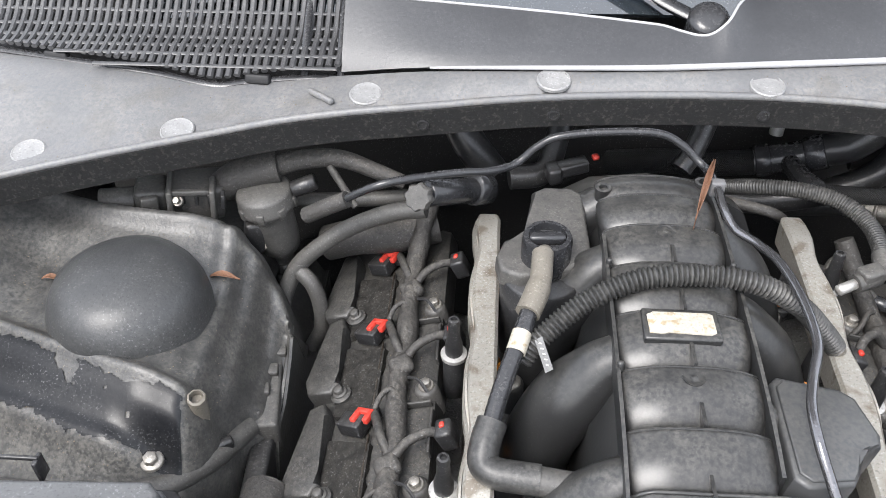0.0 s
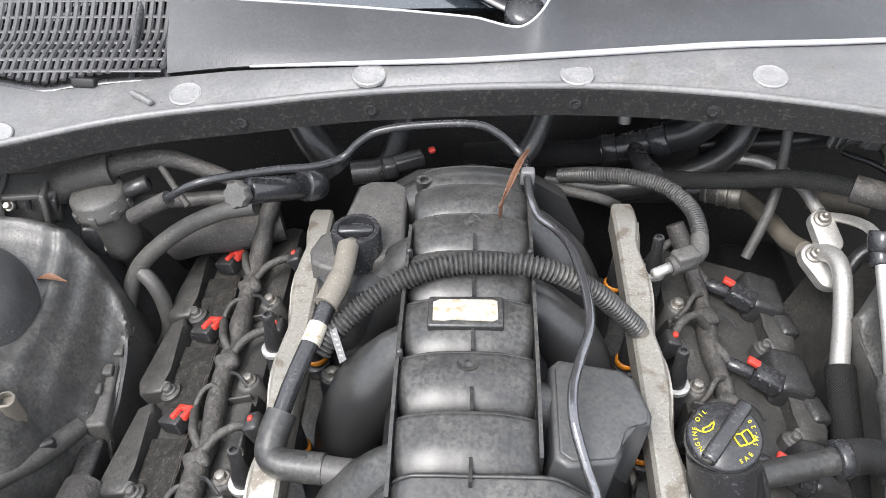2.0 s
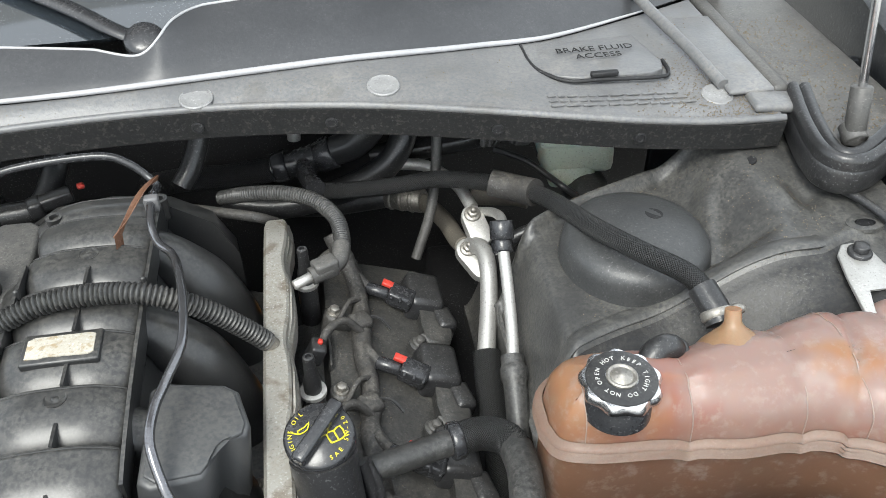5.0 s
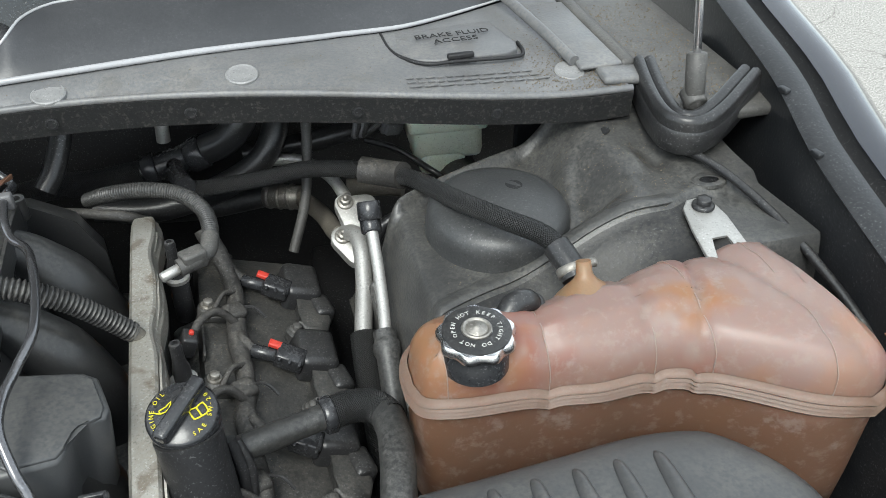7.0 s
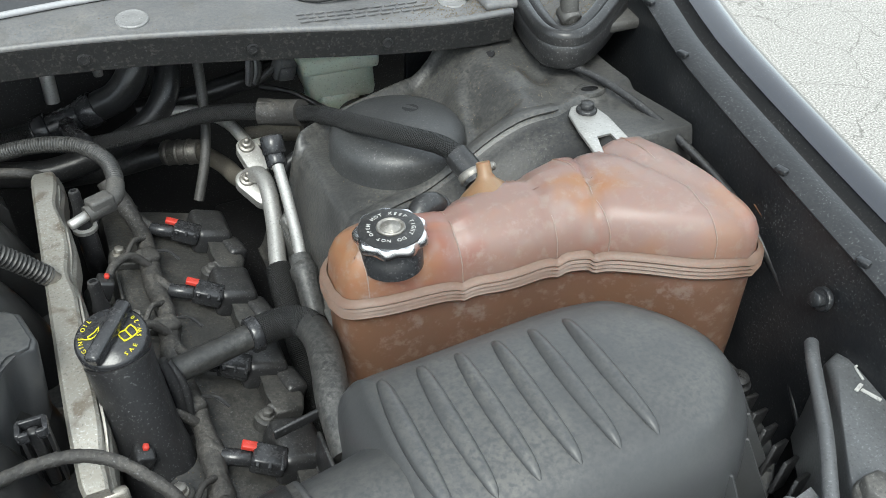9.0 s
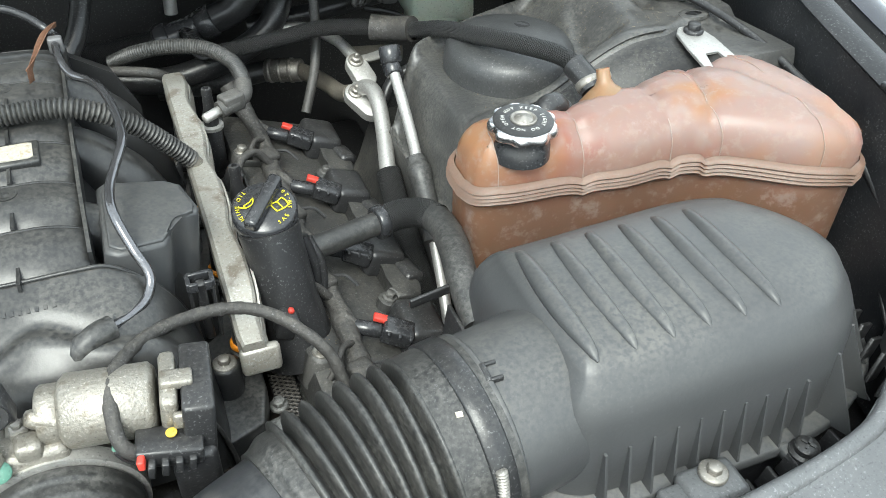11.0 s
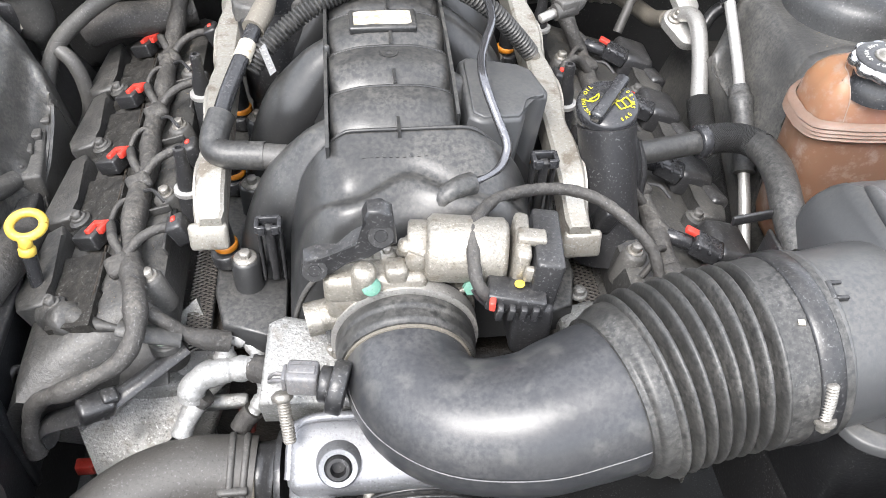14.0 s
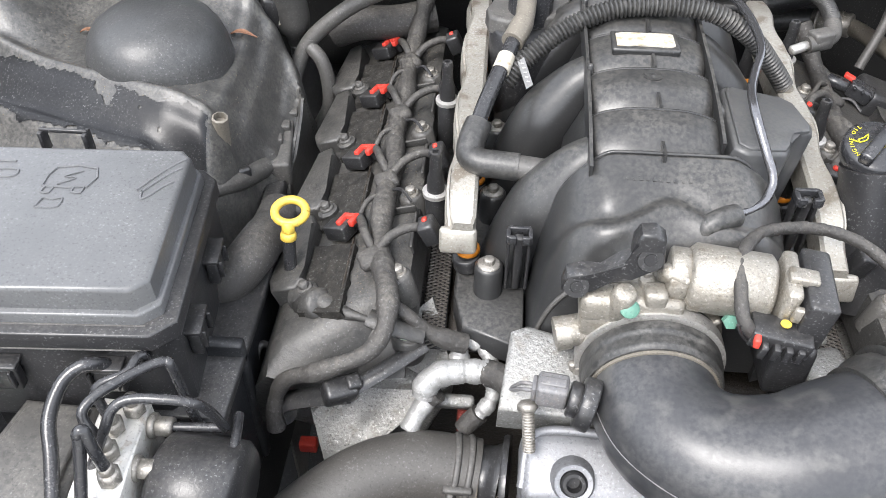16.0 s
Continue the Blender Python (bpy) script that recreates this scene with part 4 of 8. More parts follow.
def build_covers():
    for side, y0, y1 in ((-1, 0.275, 0.79), (1, 0.235, 0.755)):
        vc = thing("valve_cover", "dusty black plastic valve cover with ignition coils", "valve cover", (side * 0.27, (y0 + y1) / 2, 0.70), group="valve covers")
        rings = []
        for y, d in ((y0 - 0.03, 0.055), (y0 - 0.012, 0.02), (y0, 0.004), (y0 + 0.02, 0.0), (y1 - 0.02, 0.0), (y1, 0.006)):
            rings.append([(x, y + (0.045 * ease(0.30, 0.20, abs(x)) if side < 0 and y < 0.3 else 0.0), z - d * ease(0.735, 0.79, z)) for x, z in cover_profile(side)])
        part("cover", loft(rings), COVER, vc)
        for i, cy in enumerate(CYL_L if side < 0 else CYL_R):
            # scalloped lug along the outer edge
            part("lug", moved(prism([(0.013, 0.030), (0.006, 0.046), (-0.010, 0.041), (-0.023, -0.040), (-0.017, -0.056), (0.010, -0.060), (0.017, -0.048), (0.011, -0.034)], -0.03, 0.015, 0.004),
                              pose(side * 0.316, cy - 0.012, 0.762, 0, side * 20, 0) @ Matrix.Diagonal((-side, 1, 1, 1))), COVER, vc)
            part("lug_boss", lathe([(0.011, -0.02), (0.011, 0.009), (0.008, 0.011), (0, 0.011)], pose(side * 0.298, cy - 0.071, 0.768, 0, side * 20, 0), 16), COVER, vc)
            part("cover_bolt", hexbolt((side * 0.298 + side * 0.003, cy - 0.071, 0.778), 0.0052, 0.008, (side * 0.35, 0, 0.94)), DUSTY, vc)
        for i, cy in enumerate((0.62, 0.51, 0.40)):
            part("cover_rib", joined(box((side * 0.222, cy + 0.012, 0.799), (0.030, 0.003, 0.008), 0.001, (0, side * 16, 0)), box((side * 0.206, cy - 0.02, 0.800), (0.003, 0.050, 0.010), 0.001, (0, side * 16, 0))), COVER, vc)
        for i, cy in enumerate((0.66, 0.55, 0.44, 0.33)):
            part("inner_boss", lathe([(0.012, -0.03), (0.012, 0.004), (0.009, 0.007), (0, 0.007)], pose(side * 0.214, cy - 0.01, 0.798, 0, side * 14, 0), 16), DUSTY, vc)
            part("inner_bolt", hexbolt((side * 0.214, cy - 0.01, 0.804), 0.0055, 0.009, (side * 0.2, 0, 0.97)), STEEL, vc)
        # coils
        for i, cy in enumerate(CYL_L if side < 0 else CYL_R):
            c = thing("ignition_coil", "dark resin ignition coil with red locking clip" if side < 0 else "black ignition coil with red locking clip and connector", "ignition coil", (side * 0.285, cy - 0.03, 0.776), group="ignition coils")
            tilt = side * 20
            if side < 0:
                part("coil_body", sheet(lambda u, v: (-0.305 + 0.042 * u, cy - 0.095 + 0.088 * v - 0.010 * u, 0.7715 + 0.0150 * u + 0.0018 * noise.noise(Vector((u * 5, v * 9, cy * 40))) + 0.0009 * noise.noise(Vector((u * 19, v * 33, cy * 90)))), steps(0, 1, 16), steps(0, 1, 30), 0.010), COIL, c)
                part("seam", box((-0.2655, cy - 0.048, 0.7845), (0.0022, 0.083, 0.003), 0.0008, (0, tilt, 0)), OILY, c, "rusty seam beside the coil")
                plug = part("connector", joined(box((-0.281, cy + 0.003, 0.786), (0.026, 0.019, 0.016), 0.002, (0, tilt, -24)), box((-0.264, cy + 0.013, 0.789), (0.013, 0.014, 0.013), 0.002, (0, tilt, -24))), BLACK, c)
                cm = pose(-0.272, cy + 0.004, 0.798, 0, tilt, -24)
                part("locking_clip", joined(*[moved(box(p, q, 0.001), cm) for p, q in (((0, 0.0055, 0), (0.019, 0.0055, 0.0065)), ((-0.0068, -0.001, 0), (0.0054, 0.015, 0.0065)), ((0.0068, 0.0, 0), (0.0054, 0.013, 0.0065)))]), RED, plug, "bright red plastic clip")
            else:
                part("coil_body", joined(box((0.315, cy + 0.005, 0.775), (0.046, 0.060, 0.03), 0.007, (0, tilt, 0), 0.12), box((0.333, cy - 0.03, 0.764), (0.022, 0.034, 0.024), 0.005, (0, tilt, 12))), BLACK, c)
                plug = part("connector", joined(box((0.289, cy - 0.010, 0.791), (0.030, 0.022, 0.018), 0.003, (0, tilt, -22)), rod((0.276, cy - 0.004, 0.792), (0.252, cy + 0.006, 0.797), 0.0075, 12), *[box((0.281 + 0.009 * k, cy - 0.011 - 0.004 * k, 0.8005 - 0.003 * k), (0.003, 0.021, 0.003), 0.0006, (0, tilt, -22)) for k in range(3)]), SMOOTH, c, "ribbed black connector")
                part("locking_clip", box((0.277, cy + 0.001, 0.803), (0.014, 0.008, 0.005), 0.001, (0, tilt, -22)), RED, plug, "bright red plastic clip")
    # front of the left cover
    w = thing("cover_front_web", "webbed black front end of a valve cover", "cover front", (-0.25, 0.26, 0.74))
    part("skirt", sheet(lambda u, v: (-0.200 - 0.112 * u - 0.004 * v, 0.292 + 0.002 * u - 0.034 * v + 0.006 * u * v, 0.776 - 0.030 * u - 0.042 * v + 0.004 * math.sin(math.pi * v)), steps(0, 1, 14), steps(0, 1, 10), 0.004), COVER, w)
    part("boss", joined(rod((-0.203, 0.285, 0.735), (-0.203, 0.283, 0.768), 0.0155, 20), rod((-0.203, 0.283, 0.768), (-0.203, 0.2825, 0.7705), 0.0125, 20)), COVER, w, "round boss")
    part("boss_bolt", hexbolt((-0.203, 0.2825, 0.7705), 0.0065, 0.010, (0, -0.1, 1), 1.7), PALE, w, "pale flanged bolt")
    part("corner_knob", moved(joined(tube([(-0.311, 0.317, 0.770), (-0.292, 0.308, 0.778), (-0.268, 0.293, 0.782), (-0.236, 0.279, 0.788)], lambda q, e: 0.0125 - 0.0095 * ease(0.25, 1.0, q / e), 18, 6), rod(*[(-0.303, 0.313, 0.765), (-0.282, 0.297, 0.785)], 0.0155, 18, 0.004)), Matrix.Translation((0, 0.004, -0.007))), COVER, w, "rounded corner knob with a rib")
    part("web", tube([(-0.236, 0.278, 0.790), (-0.216, 0.273, 0.786), (-0.188, 0.275, 0.775)], 0.0095, 12, 6, squash=0.55), COVER, w)
    part("lever", joined(tube([(-0.188, 0.279, 0.757), (-0.222, 0.252, 0.750), (-0.248, 0.235, 0.742)], 0.0085, 8, 6, squash=0.6), tube([(-0.248, 0.234, 0.738), (-0.282, 0.240, 0.722), (-0.309, 0.242, 0.708), (-0.309, 0.240, 0.690)], 0.0120, 8, 6, squash=0.5)), BLACK, w, "black plastic retainer arm")
    part("lever_block", joined(box((-0.257, 0.231, 0.745), (0.030, 0.020, 0.022), 0.004, (18, 10, 28)), box((-0.246, 0.236, 0.750), (0.014, 0.014, 0.016), 0.003, (18, 10, 28))), BLACK, w, "stepped block of the retainer")


def build_rails():
    for side in (-1, 1):
        ends = (0.345, 0.725) if side < 0 else (0.318, 0.742)
        f = thing("fuel_rail", "silvery stamped metal fuel rail with brown stains", "fuel rail", (side * 0.163, (ends[0] + ends[1]) / 2, 0.83), group="fuel rails")
        rings = []
        n = 46
        zt = curve([(0.32, 0.842), (0.345, 0.846), (0.37, 0.858), (0.45, 0.868), (0.6, 0.872), (0.70, 0.874), (0.74, 0.868)]) if side < 0 else curve([(0.31, 0.838), (0.34, 0.848), (0.37, 0.858), (0.45, 0.866), (0.6, 0.870), (0.70, 0.872), (0.75, 0.866)])
        for i in range(n + 1):
            y = ends[0] + (ends[1] - ends[0]) * i / n
            wave = 0.5 + 0.5 * math.cos(2 * math.pi * (y - 0.39) / 0.112)
            out = 0.0130 - 0.0045 * (1 - wave) ** 2
            inn, top = 0.0125, zt(y)
            cx = side * (0.161 + (0.006 if side > 0 else 0.004) * (0.75 - y) * -0.5)
            e = min(1, min(i, n - i) / 2 + 0.55)
            prof = [(out + 0.004, -0.034), (out + 0.004, -0.018), (out, -0.012), (out - 0.0005, -0.0025), (out - 0.003, 0.0), (-inn + 0.003, 0.0), (-inn, -0.003), (-inn, -0.03), (-inn + 0.004, -0.036)]
            rings.append([(cx + side * p * (0.6 + 0.4 * e), y, top + q * e) for p, q in prof])
        part("rail", loft(rings), RAIL, f, "", 28)
        # thin bright flange on the outer side
        part("flange", sheet(lambda u, v: (side * (0.161 + 0.0165 - 0.0055 * (0.5 - 0.5 * math.cos(2 * math.pi * (u - 0.39) / 0.112)) ** 2 - 0.002 * v), u, zt(u) - 0.040 + 0.026 * v + 0.010 * v * (0.5 + 0.5 * math.cos(2 * math.pi * (u - 0.39) / 0.112))), steps(ends[0] + 0.002, ends[1] - 0.03, 60), steps(0, 1, 3), 0.002), RAIL, f, "pale wavy edge of the rail")
        y = ends[0] + 0.002
        part("end_plate", box((side * 0.163, y - 0.001, zt(y) - 0.022), (0.034, 0.010, 0.026), 0.004, (-12, 0, 0)), RAIL, f)
        for k, cy in enumerate((0.365, 0.47, 0.58, 0.69)):
            inj = part("injector", joined(rod((side * 0.160, cy, 0.845), (side * 0.152, cy, 0.765), 0.010, 14), rod((side * 0.156, cy, 0.79), (side * 0.154, cy, 0.775), 0.014, 14)), BLACK, f)
            part("seal_ring", rod((side * 0.1545, cy, 0.800), (side * 0.1540, cy, 0.793), 0.0112, 16), ORANGE, inj, "orange seal ring")


ARCH = (curve([(0, 0), (0.2, 0.03), (0.38, 0.058), (0.55, 0.087), (0.72, 0.114), (0.87, 0.134), (1.0, 0.142)]),
        curve([(0, 0.9435), (0.2, 0.9415), (0.38, 0.931), (0.55, 0.907), (0.72, 0.866), (0.87, 0.814), (1.0, 0.760)]))
GROOVES = (0.725, 0.680, 0.630, 0.577, 0.519, 0.461, 0.407, 0.352)
FALL = curve([(0.30, 0.034), (0.36, 0.0195), (0.40, 0.0105), (0.45, 0.004), (0.52, 0.0005), (0.60, 0.0), (0.68, 0.004), (0.73, 0.016)])


def build_manifold():
    im = thing("intake_manifold", "black ribbed plastic intake manifold, dusty, arched runners", "intake manifold", (0, 0.50, 0.76))
    ss = steps(-0.56, 0.56, 40)
    for k, (yb, ya) in enumerate(zip(GROOVES, GROOVES[1:])):
        mid, half = (ya + yb) / 2, (yb - ya) / 2

        def runner(s, u, mid=mid, half=half, k=k):
            a, sg = abs(s), 1 if s >= 0 else -1
            own = (k % 2 == 0) if sg < 0 else (k % 2 == 1)
            side = ease(0.36, 0.72, a)
            y = mid + half * u
            drop = FALL(y)
            x, z = ARCH[0](a), ARCH[1](a) - drop
            e = 1e-3
            dx, dz = ARCH[0](a + e) - x, ARCH[1](a + e) - drop - z
            d = math.hypot(dx, dz)
            nx, nz = -dz / d, dx / d
            round_off = 1 - math.sqrt(max(0, 1 - (abs(u) ** 2.2) * 0.999))
            shingle = 0.030 * (1 - math.sqrt(max(0.0, 1 - (max(0.0, 0.42 - u) / 1.43) ** 2))) + 0.0014 * ease(0.92, 1.0, u)
            off = -shingle * (1 - side) - 0.014 * side * round_off
            off -= 0.040 * ease(0.35, 0.50, a)
            return (sg * (x + nx * off), y, z + nz * off)
        part("runner", sheet(runner, ss, [math.sin(t) for t in steps(-1.5708, 1.5708, 22)], 0), MANIFOLD, im)
        rim_pts = [runner(q, 0.985) for q in steps(-0.50, 0.50, 16)]
        part("rear_edge", tube([(x, y, z + 0.0002) for x, y, z in rim_pts], 0.0013, 6, 2), MANIFOLD, im)
        # the round runner that leaves this band on one side
        sg = -1 if k % 2 == 0 else 1
        pts = []
        for a in steps(0.30, 1.04, 12):
            x, z = ARCH[0](a), ARCH[1](a)
            dx, dz = ARCH[0](a + 1e-3) - x, ARCH[1](a + 1e-3) - z
            d = math.hypot(dx, dz)
            r = 0.0200 + 0.0125 * ease(0.30, 0.62, a)
            inner = r - 0.0055 * ease(0.34, 0.6, a) + 0.003 * ease(0.5, 0.3, a)
            pts.append((sg * (x + dz / d * inner), mid + 0.004 - 0.010 * ease(0.4, 1.0, a), z - dx / d * inner - FALL(mid)))
        part("runner_tube", tube(pts, lambda q, e: 0.0200 + 0.0125 * ease(0.0, 0.40, q / e), 28, 4), MANIFOLD, im, "round runner tube")
        if k > 1:
            fin = 0.9435 - FALL(ya) + (FALL(ya) - FALL(mid)) * 0.3
            part("web", prism([(-half * 0.98, -0.004), (-half * 0.95, 0.0005), (-half * 0.2, 0.0002), (half * 0.1, -0.003), (-half * 0.98, -0.022)], -0.0013, 0.0013, 0, m=pose(0.004, mid, fin) @ Matrix(((0, 0, 1, 0), (1, 0, 0, 0), (0, 1, 0, 0), (0, 0, 0, 1)))), MANIFOLD, im)
            if k in (2, 4, 5):
                part("mould_mark", lathe([(0.009, -0.0006), (0.009, 0.0003), (0.0078, 0.0003), (0.0075, 0.0), (0.003, 0.0), (0.0025, 0.0004), (0, 0.0004)], pose(0.001, mid + 0.62 * half, 0.9432 - FALL(mid + 0.62 * half)), 24), MANIFOLD, im)
    part("core", loft([[(x, y, z) for x, z in ((-0.075, 0.75), (-0.070, 0.86), (-0.045, 0.905), (0.045, 0.905), (0.070, 0.86), (0.075, 0.75))] for y in (0.33, 0.72)]), MANIFOLD, im, "inner body below the runners")
    # side ribs running lengthwise
    for side in (-1, 1):
        y0, y1 = (0.345, 0.618) if side < 0 else (0.375, 0.70)
        part("long_rib", sheet(lambda u, v: (side * (0.0530 + 0.0006 * v), u, 0.9345 - FALL(u) - 0.022 + 0.027 * v), steps(y0, y1, 30), steps(0, 1, 2), 0.0030), MANIFOLD, im)
        for yy in (GROOVES[3], GROOVES[5]) if side < 0 else (GROOVES[3],):
            part("rib_pin", rod((side * 0.0535, yy, 0.925 - FALL(yy)), (side * 0.0535, yy, 0.9445 - FALL(yy)), 0.0028, 8), MANIFOLD, im)
    part("label_pad", box((-0.002, 0.502, 0.9400), (0.062, 0.034, 0.008), 0.002), MANIFOLD, im)
    part("label", prism([(-0.0285, 0.4905), (-0.018, 0.4900), (-0.013, 0.4912), (0.020, 0.4898), (0.0245, 0.4925), (0.0240, 0.5120), (0.020, 0.5140), (-0.024, 0.5138), (-0.0260, 0.5115), (-0.0290, 0.5108)], 0.9440, 0.9452, 0.0003), WHITE, im, "torn yellowed paper label, stained")
    # rear shoulder
    part("rear_cap", loft([[(x * k, y, z0 + (z - z0) * h) for x, z, z0 in ((-0.12, 0.85, 0.8), (-0.1, 0.895, 0.8), (-0.06, 0.922, 0.8), (0, 0.93, 0.8), (0.06, 0.922, 0.8), (0.10, 0.895, 0.8), (0.12, 0.85, 0.8), (0.12, 0.78, 0.78), (-0.12, 0.78, 0.78))] for y, k, h in ((0.715, 1, 0.97), (0.745, 0.96, 0.9), (0.775, 0.85, 0.7), (0.785, 0.75, 0.5))]), MANIFOLD, im)
    for x, y in ((-0.048, 0.700), (0.052, 0.715)):
        part("boss", lathe([(0.008, -0.02), (0.008, 0.004), (0.0045, 0.004), (0.0045, -0.002), (0, -0.002)], pose(x, y, 0.926), 16), MANIFOLD, im)
    # front plenum: flat plate, wavy fold, rolled front, wide arched flanks
    flank = curve([(0.0, 0.0), (0.30, 0.034), (0.45, 0.053), (0.58, 0.072), (0.72, 0.089), (0.86, 0.100), (1.0, 0.106)])
    fall2 = curve([(0.0, 0.0), (0.30, 0.0), (0.45, 0.0025), (0.58, 0.017), (0.72, 0.045), (0.86, 0.088), (1.0, 0.150)])
    deck = curve([(0.278, 0.862), (0.283, 0.876), (0.290, 0.887), (0.300, 0.8945), (0.314, 0.900), (0.335, 0.9105), (0.360, 0.9205)])

    def plenum(q, y):
        a = abs(q)
        x = math.copysign(flank(a), q) * (1.0 if q < 0 else 1.13)
        bend = 0.318 + 0.010 * math.cos(q * 7.5) * ease(0.75, 0.4, a)
        z = deck(y) - fall2(a) * (1 - 0.10 * ease(0.34, 0.27, y))
        z += 0.0045 * math.exp(-((y - bend + 0.016) / 0.010) ** 2) * ease(0.9, 0.6, a) - 0.003 * math.exp(-((y - bend) / 0.008) ** 2) * ease(0.9, 0.6, a)
        z -= 0.007 * ease(0.356, 0.3605, y) * ease(0.40, 0.60, a) * ease(1.0, 0.8, a)
        return (x + 0.008, y, z)
    qs = steps(-1, 1, 64)
    part("plenum", sheet(plenum, qs, steps(0.278, 0.3605, 40), 0.002), MANIFOLD, im, "smooth plenum with moulded number")
    part("plenum_back", loft([[plenum(q, 0.3605) for q in qs], [(x * 0.99, 0.3615, z - 0.004) for x, _, z in (plenum(q, 0.3605) for q in qs)], [(x * 0.97, 0.364, z - 0.030) for x, _, z in (plenum(q, 0.3605) for q in qs)]], closed=False), MANIFOLD, im)
    part("plenum_edge", tube([(x, y - 0.0008, z + 0.0006) for x, y, z in (plenum(q, 0.3605) for q in steps(-0.86, 0.86, 30))], 0.0017, 8, 2), MANIFOLD, im)
    part("plenum_face", loft([[plenum(q, 0.278) for q in qs], [(x * 0.97, 0.273, z - 0.012) for x, _, z in (plenum(q, 0.278) for q in qs)], [(x * 0.96, 0.276, min(z, 0.77) - 0.02) for x, _, z in (plenum(q, 0.278) for q in qs)]], closed=False), MANIFOLD, im)
    part("plenum_flange", tube([(p[0] * 1.005, 0.2755, p[2] - 0.003) for p in (plenum(q, 0.278) for q in steps(-1, 1, 20))], 0.0022, 8, 3), DUSTY, im, "thin pale flange line")
    for i in range(10):
        q = (-0.30 + i * 0.048)
        p = plenum(q, 0.338)
        part("number_bar", box((p[0], p[1], p[2] + 0.0002), (0.0026, 0.0044, 0.0007), 0, (22, 0, 0)), MANIFOLD, im)
    # foot flange round the ports
    for side in (-1, 1):
        part("foot", prism([(side * 0.10, 0.27), (side * 0.155, 0.29), (side * 0.165, 0.33), (side * 0.165, 0.72), (side * 0.12, 0.74), (side * 0.10, 0.72)], 0.745, 0.772, 0.004), MANIFOLD, im)
        for yy in (0.337, 0.44, 0.55, 0.655):
            part("foot_boss", lathe([(0.014, -0.03), (0.013, 0.028), (0.010, 0.031), (0, 0.031)], pose(side * 0.134, yy, 0.775), 18), MANIFOLD, im)
            part("foot_bolt", hexbolt((side * 0.134, yy, 0.804), 0.0055, 0.009, flange=1.9), STEEL, im)


def build_box():
    t = thing("resonator_box", "matt grey-black plastic box beside the manifold, notched corner", "resonator", (0.11, 0.44, 0.85))
    pl = Matrix.Translation((0, 0, 0))
    outline = [(0.064, 0.466), (0.072, 0.476), (0.124, 0.472), (0.136, 0.463), (0.1465, 0.422), (0.144, 0.410), (0.135, 0.404), (0.125, 0.402), (0.120, 0.395), (0.117, 0.375), (0.110, 0.364), (0.073, 0.356), (0.063, 0.364)]
    m = pose(0.066, 0.43, 0.9185, 0, 8, 0) @ pose(-0.066, -0.43, 0)
    outline = [(x, 0.478 - (0.478 - y) * 0.88) for x, y in outline]
    part("body", prism([(x * 1.0, y) for x, y in outline], -0.11, 0.0, 0.004, 0.002, m=m), AIRBOX, t)
    cx, cy = 0.103, 0.420
    part("lid_panel", prism([(cx + (x - cx) * 0.86, cy + (y - cy) * 0.88) for x, y in outline], -0.001, 0.0022, 0.0015, m=m), AIRBOX, t)


